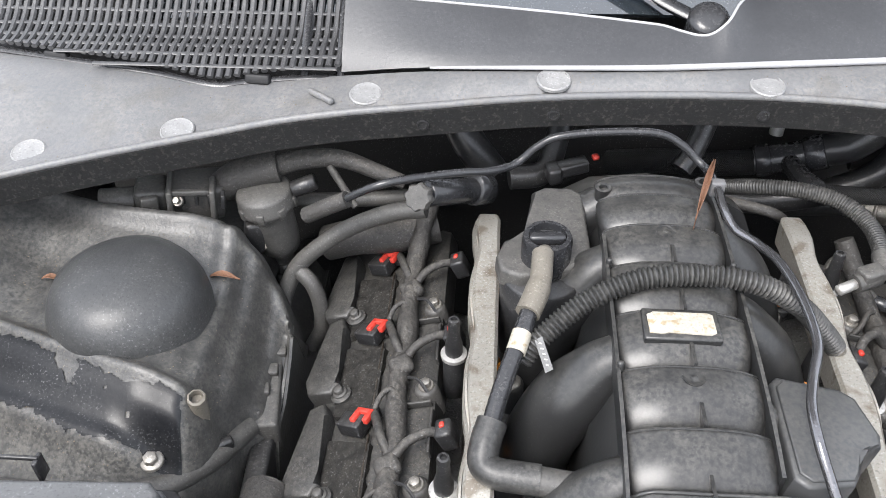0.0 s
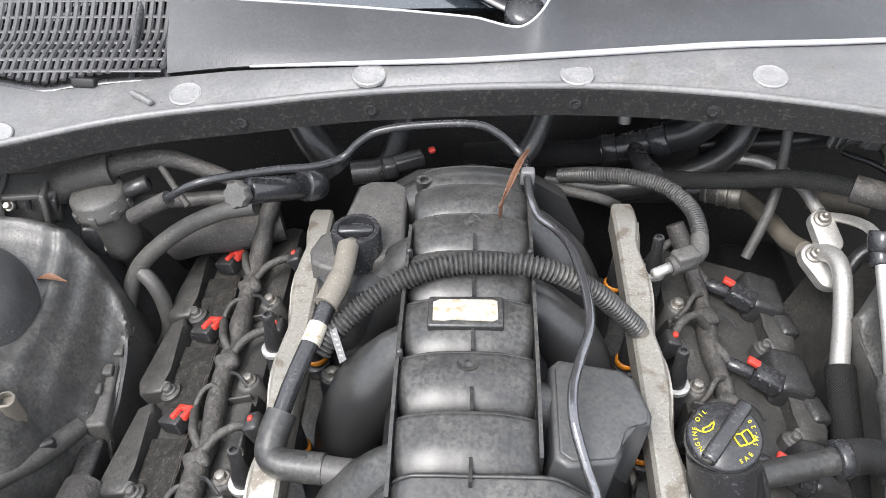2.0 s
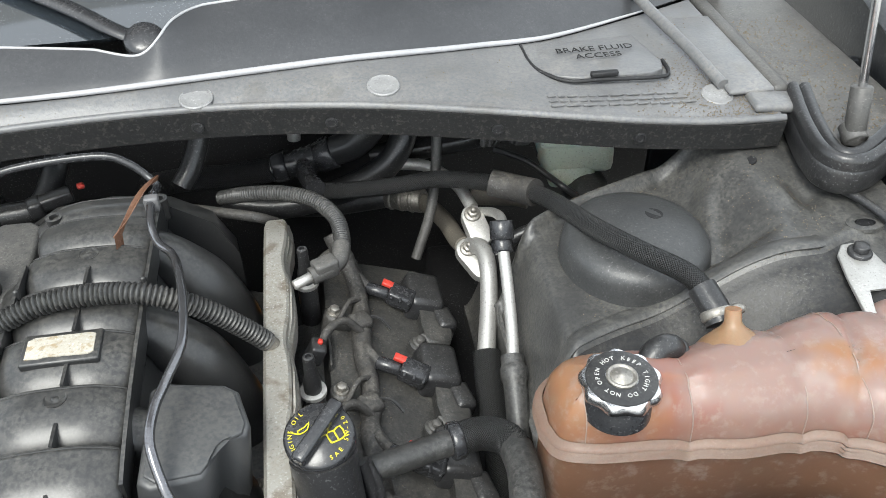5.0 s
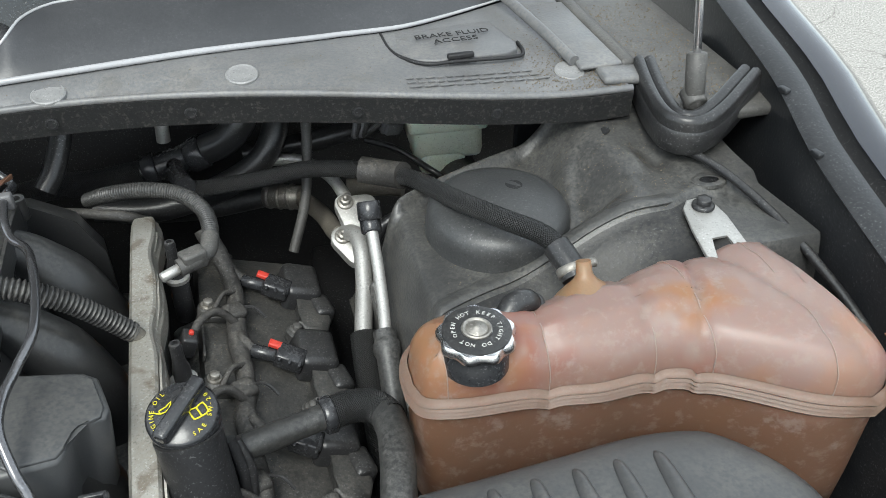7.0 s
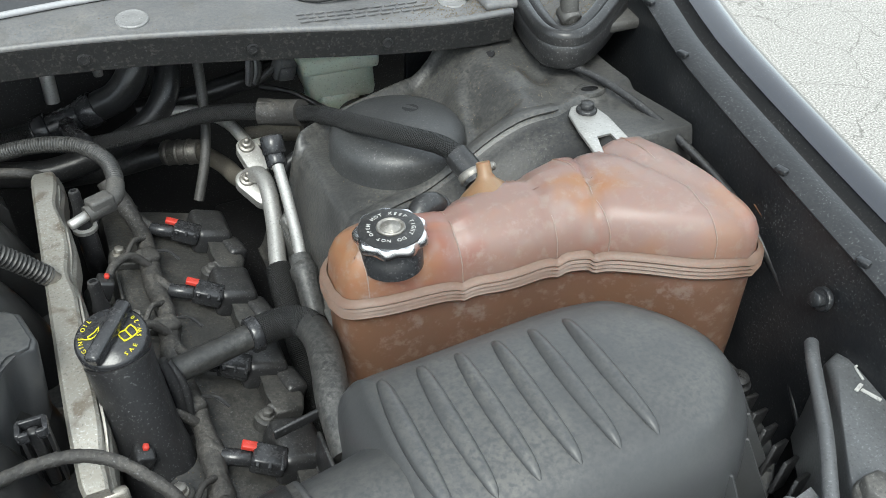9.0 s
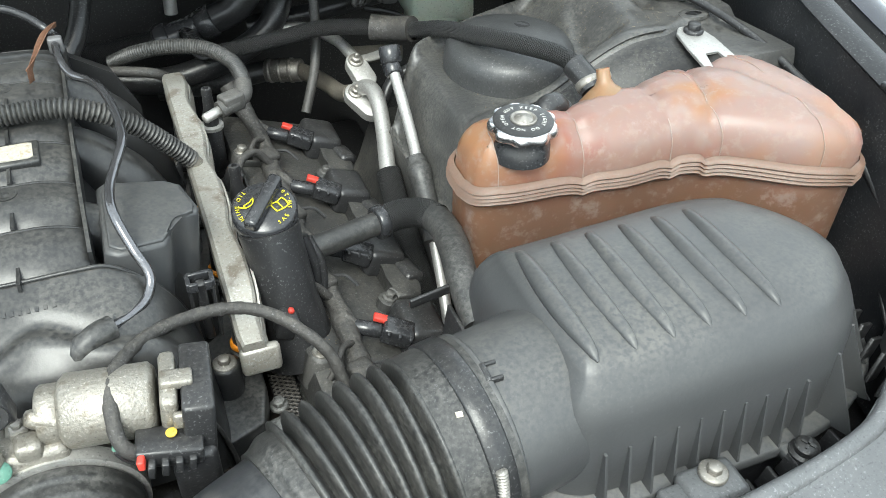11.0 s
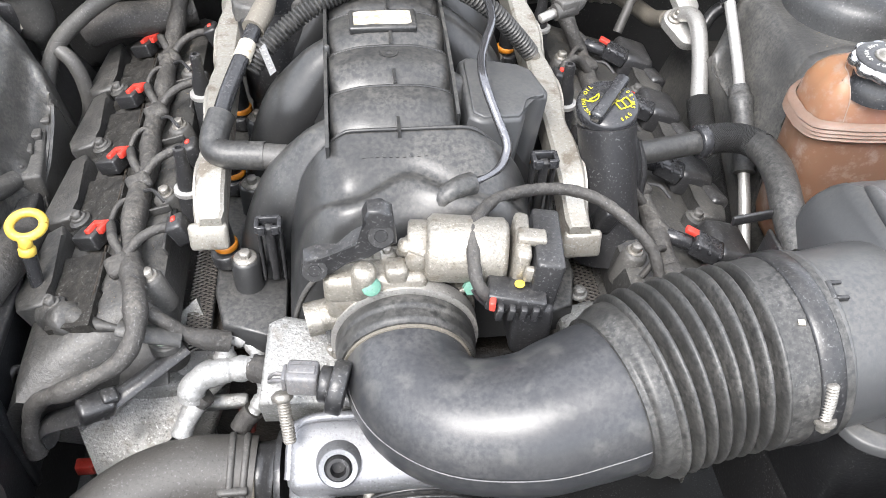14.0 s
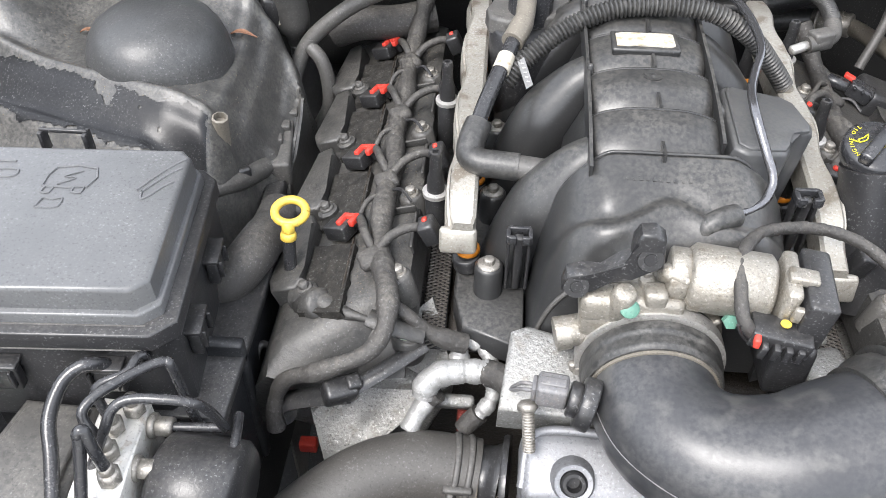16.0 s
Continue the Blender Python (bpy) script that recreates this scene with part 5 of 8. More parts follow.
def build_throttle():
    t = thing("throttle_assembly", "cast aluminium throttle body with drive motor, dusty", "throttle body", (0, 0.26, 0.80))
    part("housing", joined(rod((0, 0.285, 0.805), (0, 0.236, 0.803), 0.051, 36, 0.004), box((0.0, 0.268, 0.852), (0.075, 0.03, 0.03), 0.006), box((-0.03, 0.262, 0.862), (0.016, 0.036, 0.018), 0.005), rod((-0.055, 0.25, 0.825), (-0.078, 0.245, 0.822), 0.013, 20), box((0.012, 0.258, 0.878), (0.022, 0.03, 0.018), 0.005)), TBODY, t)
    part("bleed_tube", lathe([(0.014, 0), (0.014, 0.012), (0.009, 0.012), (0.009, 0.002), (0, 0.002)], along((-0.066, 0.247, 0.823), (-0.09, 0.243, 0.820)), 20), TBODY, t)
    part("motor", joined(rod((0.018, 0.262, 0.880), (0.080, 0.254, 0.878), 0.0265, 28, 0.004), rod((0.004, 0.264, 0.880), (0.020, 0.262, 0.880), 0.021, 24)), TBODY, t, "round motor housing")
    part("motor_cover", joined(box((0.088, 0.250, 0.876), (0.012, 0.050, 0.052), 0.004, (0, 6, -6)), box((0.096, 0.244, 0.902), (0.022, 0.014, 0.008), 0.002, (0, 6, -6)), box((0.098, 0.222, 0.884), (0.020, 0.006, 0.014), 0.002, (0, 6, -6))), TBODY, t)
    part("cover_black", joined(box((0.106, 0.246, 0.868), (0.022, 0.064, 0.066), 0.003, (0, 6, -6)), box((0.096, 0.232, 0.835), (0.032, 0.05, 0.05), 0.005)), BLACK, t, "black plastic motor end cover")
    plug = part("connector", joined(box((0.082, 0.217, 0.868), (0.045, 0.024, 0.016), 0.002, (0, 8, -8)), *[box((0.068 + 0.009 * k, 0.205, 0.866 - 0.001 * k), (0.005, 0.012, 0.012), 0.001, (0, 8, -8)) for k in range(4)]), BLACK, t)
    part("red_lever", box((0.064, 0.212, 0.873), (0.005, 0.022, 0.009), 0.0015, (0, 0, -12)), RED, plug, "red locking lever")
    part("yellow_dot", lathe([(0.004, 0), (0.004, 0.001), (0, 0.0012)], pose(0.085, 0.220, 0.8768), 12), YELLOW, plug)
    part("green_cap", lathe([(0.0075, 0), (0.0075, 0.004), (0.005, 0.006), (0, 0.0065)], along((-0.026, 0.236, 0.866), (-0.024, 0.222, 0.882)), 18), GREEN, t, "green paint marked bolt")
    part("teal_bolt", lathe([(0.006, 0), (0.006, 0.006), (0, 0.007)], along((0.050, 0.235, 0.862), (0.050, 0.22, 0.87)), 6), GREEN, t)
    for x, y, z in ((0.018, 0.250, 0.888), (-0.012, 0.262, 0.876)):
        part("screw", hexbolt((x, y, z), 0.004, 0.006), STEEL, t)
    xz = Matrix(((1, 0, 0, 0), (0, 0, -1, 0), (0, 1, 0, 0), (0, 0, 0, 1)))
    part("bracket", joined(
        moved(prism([(-0.078, 0.870), (-0.075, 0.885), (-0.064, 0.890), (-0.050, 0.889), (-0.037, 0.902), (-0.030, 0.906), (-0.030, 0.922), (-0.026, 0.931), (-0.016, 0.932), (-0.008, 0.926), (-0.005, 0.898), (-0.028, 0.889), (-0.040, 0.880), (-0.056, 0.874), (-0.068, 0.865)], -0.256, -0.242, 0.003), pose(0, 0, 0.005) @ xz),
        lathe([(0.0095, -0.006), (0.0095, 0.004), (0.005, 0.004), (0.005, -0.004), (0, -0.004)], along((-0.067, 0.244, 0.881), (-0.067, 0, 0.955)), 20),
        lathe([(0.0095, -0.006), (0.0095, 0.004), (0.005, 0.004), (0.005, -0.004), (0, -0.004)], along((-0.017, 0.244, 0.913), (-0.017, 0, 0.985)), 20)), BLACK, t, "black plastic bracket with screw eyes")
    for x, z in ((-0.067, 0.876), (-0.017, 0.908)):
        part("eye_hole", lathe([(0.0048, 0), (0.0048, 0.0008), (0, 0.0008)], along((x, 0.2405, z + 0.0062), (x, 0, z + 0.08)), 16), BASE, t)
    # ribs and pillars of the casting
    part("pillar", joined(rod((-0.034, 0.246, 0.846), (-0.030, 0.238, 0.884), 0.0095, 18, 0.003), rod((-0.012, 0.262, 0.842), (-0.011, 0.258, 0.878), 0.007, 14, 0.002)), TBODY, t)
    part("casting_block", joined(box((-0.022, 0.250, 0.858), (0.080, 0.026, 0.028), 0.006), box((-0.046, 0.248, 0.842), (0.030, 0.022, 0.030), 0.006), box((-0.006, 0.246, 0.872), (0.018, 0.018, 0.016), 0.004)), TBODY, t)
    part("ear", joined(box((0.008, 0.254, 0.885), (0.026, 0.012, 0.022), 0.004, (30, 10, -15)), lathe([(0.0055, 0), (0.0055, 0.0015), (0, 0.0015)], along((0.008, 0.247, 0.888), (0.008, 0.2, 0.91)), 14)), TBODY, t)
    part("flange_ring", lathe([(0.046, 0), (0.060, 0), (0.061, 0.003), (0.060, 0.008), (0.046, 0.009)], along((0, 0.268, 0.805), (0, 0.2, 0.805)), 40), TBODY, t)
    for an in (35, 62, 100, 128, 150):
        x, z = 0.052 * math.cos(radians(an)), 0.805 + 0.052 * math.sin(radians(an))
        part("rib", box((x, 0.262, z + 0.002), (0.006, 0.026, 0.020), 0.002, (0, 90 - an, 0)), TBODY, t)


ELBOW = [(0.0, 0.245, 0.803), (0.0, 0.215, 0.803), (0.001, 0.192, 0.803), (0.012, 0.168, 0.803), (0.040, 0.148, 0.805), (0.085, 0.142, 0.810), (0.122, 0.149, 0.815), (0.158, 0.158, 0.820)]


def build_duct():
    d = thing("intake_duct", "smooth black plastic intake elbow with convoluted rubber hose", "intake duct", (0.1, 0.13, 0.74))
    part("elbow", tube(ELBOW, lambda s, e: 0.0495 + 0.010 * ease(0.45, 1, s / e), 40, 10), ELBOWP, d, "glossy dusty black elbow")
    seam = []
    line = spline(ELBOW, 8)
    for i in range(14, len(line) - 2):
        d_xy = line[i + 1] - line[i - 1]
        out = Vector((d_xy.y, -d_xy.x, 0)).normalized()
        r = 0.0497 + 0.010 * ease(0.45, 1, i / len(line))
        seam.append(line[i] + out * r * 0.985 + Vector((0, 0, r * 0.17)))
    part("mould_line", sweep(seam, 0.0005, 6), CONNECT, d, "fine mould line")
    part("throttle_cuff", tube([(0, 0.254, 0.803), (0, 0.240, 0.803), (0, 0.226, 0.803), (0, 0.207, 0.803)], lambda q, e: 0.0545 + 0.004 * ease(0.0, 0.06, q / e) - 0.005 * ease(0.10, 0.16, q / e) + 0.0030 * ease(0.40, 0.48, q / e) - 0.0015 * ease(0.62, 0.72, q / e) - 0.002 * ease(0.9, 1.0, q / e), 44, 16), RUBBER, d, "dusty rubber cuff")
    part("clamp_band", lathe([(0.0542, 0), (0.0598, 0.0), (0.0598, 0.0125), (0.0542, 0.0125)], along((0, 0.2475, 0.803), (0, 0, 0.803)), 56), PIPE, d, "bright steel band clamp")
    part("clamp_worm_box", joined(box((-0.054, 0.241, 0.783), (0.012, 0.014, 0.02), 0.003), rod((-0.057, 0.241, 0.778), (-0.061, 0.238, 0.795), 0.004, 10)), STEEL, d)
    part("dust_line", tube([(0, 0.2085, 0.803), (0, 0.2045, 0.803)], 0.0512, 44, 3), BROWNTAN, d)
    part("cuff", tube([(0.146, 0.1545, 0.8185), (0.154, 0.157, 0.8195), (0.168, 0.1605, 0.8215)], lambda q, e: 0.0625 + 0.0055 * ease(0.1, 0.55, q / e), 40, 6), RUBBER, d)
    part("bellows", ribbed([(0.164, 0.1595, 0.821), (0.19, 0.166, 0.825), (0.22, 0.1715, 0.829), (0.258, 0.1755, 0.833)], 0.0730, 0.0135, 0.0122, 48, 10), RUBBER, d, "convoluted rubber bellows")
    part("end_cuff", tube([(0.254, 0.175, 0.832), (0.272, 0.177, 0.834), (0.30, 0.180, 0.837)], 0.0725, 40, 4), RUBBER, d)
    part("end_clamp", rod((0.274, 0.1775, 0.8345), (0.293, 0.1795, 0.836), 0.0745, 52), BLACK, d, "steel band clamp, grimy")
    part("clamp_worm", ribbed([(0.2845, 0.1130, 0.874), (0.2850, 0.1085, 0.860), (0.2855, 0.1060, 0.845)], 0.0046, 0.0012, 0.0026, 12, 5), STEEL, d, "threaded worm of the clamp")
    part("clamp_screw", hexbolt((0.2858, 0.1057, 0.844), 0.0056, 0.010, (0.02, -0.2, -0.95)), STEEL, d)
    part("paint_dab", box((0.267, 0.147, 0.9010), (0.005, 0.004, 0.0010), 0, (24, 8, 0)), WHITE, d)
    # sensor plug in the elbow
    s = thing("air_sensor", "grey sensor connector plugged into the elbow", "sensor", (-0.08, 0.19, 0.82))
    part("grommet", joined(rod((-0.048, 0.180, 0.815), (-0.060, 0.183, 0.817), 0.021, 24), rod((-0.058, 0.183, 0.817), (-0.068, 0.185, 0.818), 0.014, 20)), BLACK, s)
    part("plug", joined(box((-0.080, 0.190, 0.8195), (0.024, 0.020, 0.021), 0.003, (0, 0, -8)), box((-0.080, 0.1895, 0.8300), (0.020, 0.008, 0.003), 0.001, (0, 0, -8)), box((-0.0935, 0.192, 0.8185), (0.004, 0.015, 0.015), 0.0015, (0, 0, -8))), CONNECT, s, "light grey connector")
    for k in (-1, 1):
        part("wire", tube([(-0.094, 0.192 + 0.003 * k, 0.819), (-0.102, 0.195 + 0.003 * k, 0.816), (-0.108, 0.205 + 0.002 * k, 0.800), (-0.110, 0.222, 0.775), (-0.108, 0.234, 0.758)], 0.0016, 8, 5), CONNECT, s)


def build_airbox():
    a = thing("air_cleaner_box", "dusty grey-black plastic air cleaner box with fluted lid", "air cleaner", (0.52, 0.19, 0.70))
    base = [(0.338, 0.292), (0.343, 0.306), (0.360, 0.313), (0.403, 0.314), (0.464, 0.317), (0.528, 0.321), (0.572, 0.317), (0.600, 0.304), (0.632, 0.268), (0.652, 0.226), (0.652, 0.186), (0.628, 0.148), (0.592, 0.122), (0.55, 0.113), (0.50, 0.112), (0.443, 0.112), (0.385, 0.114), (0.354, 0.120), (0.339, 0.14), (0.335, 0.20), (0.335, 0.265)]
    line = [p[:2] for p in spline([(*q, 0) for q in base + base[:1]], 5)[:-1]]

    def inset(d):
        k, out = len(line), []
        for i in range(k):
            p, q = line[i - 1], line[(i + 1) % k]
            tx, ty = q[0] - p[0], q[1] - p[1]
            l = math.hypot(tx, ty)
            out.append((line[i][0] + ty / l * d, line[i][1] - tx / l * d))
        return out
    crown = curve([(0.30, 0.0), (0.34, 0.0), (0.45, 0.002), (0.55, 0.0), (0.66, -0.010)])
    tip = curve([(0.10, 0.0), (0.16, 0.0), (0.24, -0.001), (0.33, -0.010)])
    levels = ((0.797, 0.0), (0.84, 0.002), (0.868, 0.004), (0.880, 0.007), (0.890, 0.0115), (0.899, 0.018), (0.906, 0.026), (0.9115, 0.036), (0.9155, 0.049), (0.918, 0.064))

    def lift(x, y, z):
        return z + (crown(x) + tip(y)) * ease(0.82, 0.92, z)
    rings = [[(x, y, lift(x, y, z)) for x, y in inset(d)] for z, d in levels[:6]]
    for k, z in ((0.055, 0.9050), (0.12, 0.9105), (0.24, 0.9145), (0.40, 0.9175), (0.60, 0.9188), (0.80, 0.9193), (1.0, 0.9195)):
        ring = []
        for x, y in inset(0.018):
            mx, my = min(0.575, max(0.395, x)), 0.212
            px, py = x + (mx - x) * k, y + (my - y) * k
            ring.append((px, py, lift(px, py, z)))
        rings.append(ring)
    lid_mesh = loft(rings, caps=False)
    bmesh.ops.remove_doubles(lid_mesh, verts=lid_mesh.verts, dist=0.0002)
    part("lid", lid_mesh, AIRBOX, a)
    part("neck", tube([(0.285, 0.179, 0.836), (0.32, 0.183, 0.838), (0.36, 0.190, 0.838), (0.40, 0.200, 0.838)], lambda s, e: 0.0690 + 0.002 * ease(0.3, 1, s / e), 40, 8), AIRBOX, a)
    part("neck_clip", joined(box((0.296, 0.170, 0.9055), (0.005, 0.016, 0.006), 0.0012, (6, 0, 0)), box((0.302, 0.163, 0.9050), (0.010, 0.003, 0.006), 0.001, (6, 0, 0)), box((0.302, 0.177, 0.9055), (0.010, 0.003, 0.006), 0.001, (6, 0, 0))), BLACK, a, "black slotted clip on the neck")
    part("neck_rim", rod((0.296, 0.1800, 0.8365), (0.301, 0.1805, 0.8368), 0.0725, 44, 0.001), AIRBOX, a)
    part("body", loft([[(x, y, z) for x, y in inset(d)] for z, d in ((0.62, 0.02), (0.76, 0.004), (0.788, 0.0))]), BLACK, a)
    part("rim", loft([[(x + 0.030 * ease(0.56, 0.66, x), y, z) for x, y in inset(d)] for z, d in ((0.782, -0.010), (0.784, -0.013), (0.792, -0.013), (0.794, -0.011))]), AIRBOX, a, "flat rim flange round the lid")
    for i in range(6):
        pts = []
        for t in steps(0, 1, 14):
            x, y = 0.3715 + 0.0315 * i - 0.003 * math.sin(t * 3.1), 0.276 - 0.130 * t
            pts.append((x, y, lift(x, y, 0.9188) - 0.0022 - 0.006 * max(0, 1 - t * 8) ** 2 - 0.004 * max(0, t * 6 - 5) ** 2))
        part("flute", tube(pts, lambda q, e: 0.0010 + 0.0072 * math.sin(math.pi * min(1, q / e)) ** 0.5, 14, 2), AIRBOX, a, "raised flute across the lid")
    # gussets between the wall and the rim
    def gusset(x, y, nx, ny, reach, high):
        m = Matrix(((nx, 0, -ny, x), (ny, 0, nx, y), (0, 1, 0, 0.792), (0, 0, 0, 1)))
        part("gusset", prism([(-0.004, -0.004), (reach, -0.002), (reach * 0.85, 0.004), (-0.001, high), (-0.004, high)], -0.0011, 0.0011, 0, m=m), AIRBOX, a, "")
    for i in range(10):
        x = 0.372 + i * 0.0202
        y = 0.1135 - 0.0010 * math.sin((x - 0.37) * 9)
        gusset(x, y, 0.0, -1.0, 0.013, 0.052 + 0.008 * ease(0.37, 0.46, x))
    for x, y, nx, ny in ((0.588, 0.121, 0.35, -0.94), (0.622, 0.143, 0.6, -0.8), (0.640, 0.163, 0.86, -0.5), (0.651, 0.184, 0.98, -0.17), (0.654, 0.204, 1.0, 0.0), (0.653, 0.224, 0.98, 0.2), (0.644, 0.246, 0.93, 0.37)):
        gusset(x, y, nx, ny, 0.036, 0.070)
    for x, y in ((0.549, 0.089), (0.705, 0.236)):
        part("lid_screw", joined(lathe([(0.013, -0.012), (0.013, 0.002), (0.010, 0.004), (0.010, 0.009), (0.0075, 0.011), (0, 0.0105)], pose(x, y, 0.795), 18), box((x, y, 0.8062), (0.012, 0.002, 0.0012), 0, (0, 0, 30)), box((x, y, 0.8062), (0.002, 0.012, 0.0012), 0, (0, 0, 30))), BLACK, a)
        part("screw_lug", box((x, y + 0.014, 0.789), (0.030, 0.034, 0.010), 0.003), AIRBOX, a)
    part("side_bracket", joined(box((0.327, 0.285, 0.815), (0.004, 0.050, 0.040), 0.0015, (0, 6, 0)), box((0.318, 0.262, 0.812), (0.022, 0.004, 0.040), 0.0015), box((0.316, 0.318, 0.842), (0.045, 0.004, 0.010), 0.0015, (0, 0, 10))), BLACK, a, "upright stiffening ribs beside the lid")


def build_tank():
    r = thing("coolant_reservoir", "translucent pinkish plastic coolant reservoir stained orange", "coolant reservoir", (0.55, 0.38, 0.78))
    foot = [(0.364, 0.392), (0.372, 0.372), (0.40, 0.362), (0.47, 0.357), (0.52, 0.350), (0.56, 0.350), (0.595, 0.343), (0.64, 0.318), (0.69, 0.288), (0.73, 0.280), (0.757, 0.290), (0.765, 0.325), (0.755, 0.385), (0.742, 0.437), (0.727, 0.455), (0.69, 0.458), (0.655, 0.448), (0.62, 0.452), (0.575, 0.445), (0.53, 0.448), (0.49, 0.436), (0.44, 0.440), (0.395, 0.440), (0.368, 0.425)]
    foot = [(0.56 + (x - 0.56) * 0.935, y + 0.005 * ease(0.60, 0.45, x)) for x, y in foot]
    line = [p[:2] for p in even(spline([(*q, 0) for q in foot + foot[:1]], 12), 0.0042)[:-1]]
    cx, cy = 0.56, 0.385

    def inset(d):
        out = []
        k = len(line)
        for i in range(k):
            a, b = line[i - 1], line[(i + 1) % k]
            tx, ty = b[0] - a[0], b[1] - a[1]
            l = math.hypot(tx, ty)
            nx, ny = -ty / l, tx / l
            out.append((line[i][0] + nx * d, line[i][1] + ny * d))
        return out

    def top(x, y):
        cuts = (0.360, 0.483 + 0.05 * (y - 0.39), 0.570, 0.615 + 0.35 * (y - 0.38), 0.690 - 0.45 * (y - 0.36), 0.775)
        puff = 0.0
        for p, q in zip(cuts, cuts[1:]):
            if p <= x <= q:
                t = (2 * x - p - q) / (q - p)
                puff = 0.0065 * (1 - t ** 6) - 0.003
        return puff + 0.010 * ease(0.50, 0.62, x) - 0.006 * ease(0.68, 0.76, x) - 0.006 * ease(0.40, 0.365, x)
    lv = ((0.74, 0.010), (0.76, 0.003), (0.80, 0.0015), (0.884, 0.001), (0.893, 0.0012), (0.899, 0.002), (0.916, 0.004), (0.925, 0.0085), (0.932, 0.0145), (0.937, 0.022))
    rings = []
    for z, d in lv:
        rings.append([(x, y, z + top(x, y) * ease(0.80, 0.93, z)) for x, y in inset(d)])
    pts = inset(0.022)
    spine = curve([(0.36, 0.405), (0.47, 0.398), (0.58, 0.396), (0.66, 0.375), (0.76, 0.36)])
    for k in (0.15, 0.35, 0.55, 0.75, 0.9, 1.0):
        ring = []
        for x, y in pts:
            mx = min(0.715, max(0.41, x))
            px, py = x + (mx - x) * k, y + (spine(mx) - y) * k
            ring.append((px, py, 0.937 + 0.007 * ease(0, 0.5, k) + top(px, py)))
        rings.append(ring)
    tank = loft(rings, caps=False)
    bmesh.ops.remove_doubles(tank, verts=tank.verts, dist=0.0004)
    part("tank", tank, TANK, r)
    for cut in (0.400, 0.483, 0.570, 0.612, 0.690):
        for front in (True, False):
            pts = []
            for ring in rings[3:-2]:
                near = [q for q in ring if (q[1] < spine(q[0])) == front]
                if near:
                    q = min(near, key=lambda w: abs(w[0] - cut))
                    if abs(q[0] - cut) < 0.006:
                        pts.append((cut, q[1], q[2] + 0.0002))
            if len(pts) > 4 and (front or cut > 0.45):
                part("mould_line", tube(pts, 0.0005, 6, 3), MOULD, r, "pale mould line")
    seam_rings = []
    for z, d in ((0.8810, 0.0), (0.8825, -0.0045), (0.8850, -0.0062), (0.8868, -0.0040), (0.8886, -0.0062), (0.8904, -0.0040), (0.8922, -0.0060), (0.8940, -0.0040), (0.8960, -0.0055), (0.8985, -0.0040), (0.900, 0.001)):
        seam_rings.append([(x, y, z + top(x, y) * ease(0.80, 0.93, z)) for x, y in inset(d)])
    part("seam", loft(seam_rings, caps=False), SEAM, r, "pale welded seam in fine ridges")
    part("sticker", box((0.440, 0.3615, 0.893), (0.030, 0.0012, 0.006), 0.0004, (0, 0, -6)), WHITE, r, "small torn white sticker")
    part("nipple", lathe([(0.037, -0.022), (0.033, -0.011), (0.025, -0.002), (0.016, 0.0055), (0.010, 0.010), (0.0070, 0.015), (0.0065, 0.026), (0, 0.026)], pose(0.537, 0.426, 0.939, -26, 0, 0), 32), mat("amber_spout", (0.215, 0.130, 0.072), 0.42, sss=0.4, flecks=0.1), r, "amber hose spout")
    part("neck", lathe([(0.027, -0.01), (0.0262, 0.003), (0.0240, 0.006), (0.0240, 0.0148), (0, 0.0148)], pose(0.426, 0.384, 0.934), 36), SMOOTH, r)
    cap = part("cap", lathe([(0.0285, 0.0), (0.0305, 0.002), (0.0305, 0.0070), (0.0285, 0.0100), (0.020, 0.0106), (0.0, 0.0104)], pose(0.426, 0.384, 0.9485), 90, 9, 0.0016), CHROME, r, "chromed pressure cap with black printed band")
    part("band", lathe([(0.0275, -0.001), (0.0270, 0.0004), (0.0235, 0.0012), (0.0125, 0.0014), (0.0125, 0.0)], pose(0.426, 0.384, 0.9590), 48), BLACK, cap)
    part("rivet", lathe([(0.0120, 0), (0.0120, 0.0022), (0.0110, 0.0030), (0.0095, 0.0026), (0.0088, 0.0016), (0.0080, 0.0026), (0.0035, 0.003), (0.0025, 0.0042), (0, 0.0045)], pose(0.426, 0.384, 0.9592), 28), STEEL, cap)
    for k, ch in enumerate("KEEP TIGHT DO NOT OPEN HOT "):
        if ch != " ":
            an = radians(70 - k * 360 / 27)
            part("letter", text(ch, 0.0050, pose(0.426 + 0.0185 * math.cos(an), 0.384 + 0.0185 * math.sin(an), 0.9606, 0, 0, math.degrees(an) - 90)), PRINT, cap)
    br = thing("reservoir_bracket", "pale metal mounting tab bolted to the inner wing", "bracket", (0.69, 0.49, 0.93))
    part("tab", prism([(0.669, 0.503), (0.661, 0.470), (0.653, 0.428), (0.663, 0.428), (0.671, 0.455), (0.688, 0.455), (0.685, 0.430), (0.698, 0.430), (0.704, 0.483), (0.702, 0.506), (0.693, 0.516), (0.679, 0.515)], 0.9440, 0.9470, 0.001), PIPE, br)
    part("bolt", hexbolt((0.6885, 0.5005, 0.9472), 0.0075, 0.010), BLACK, br)


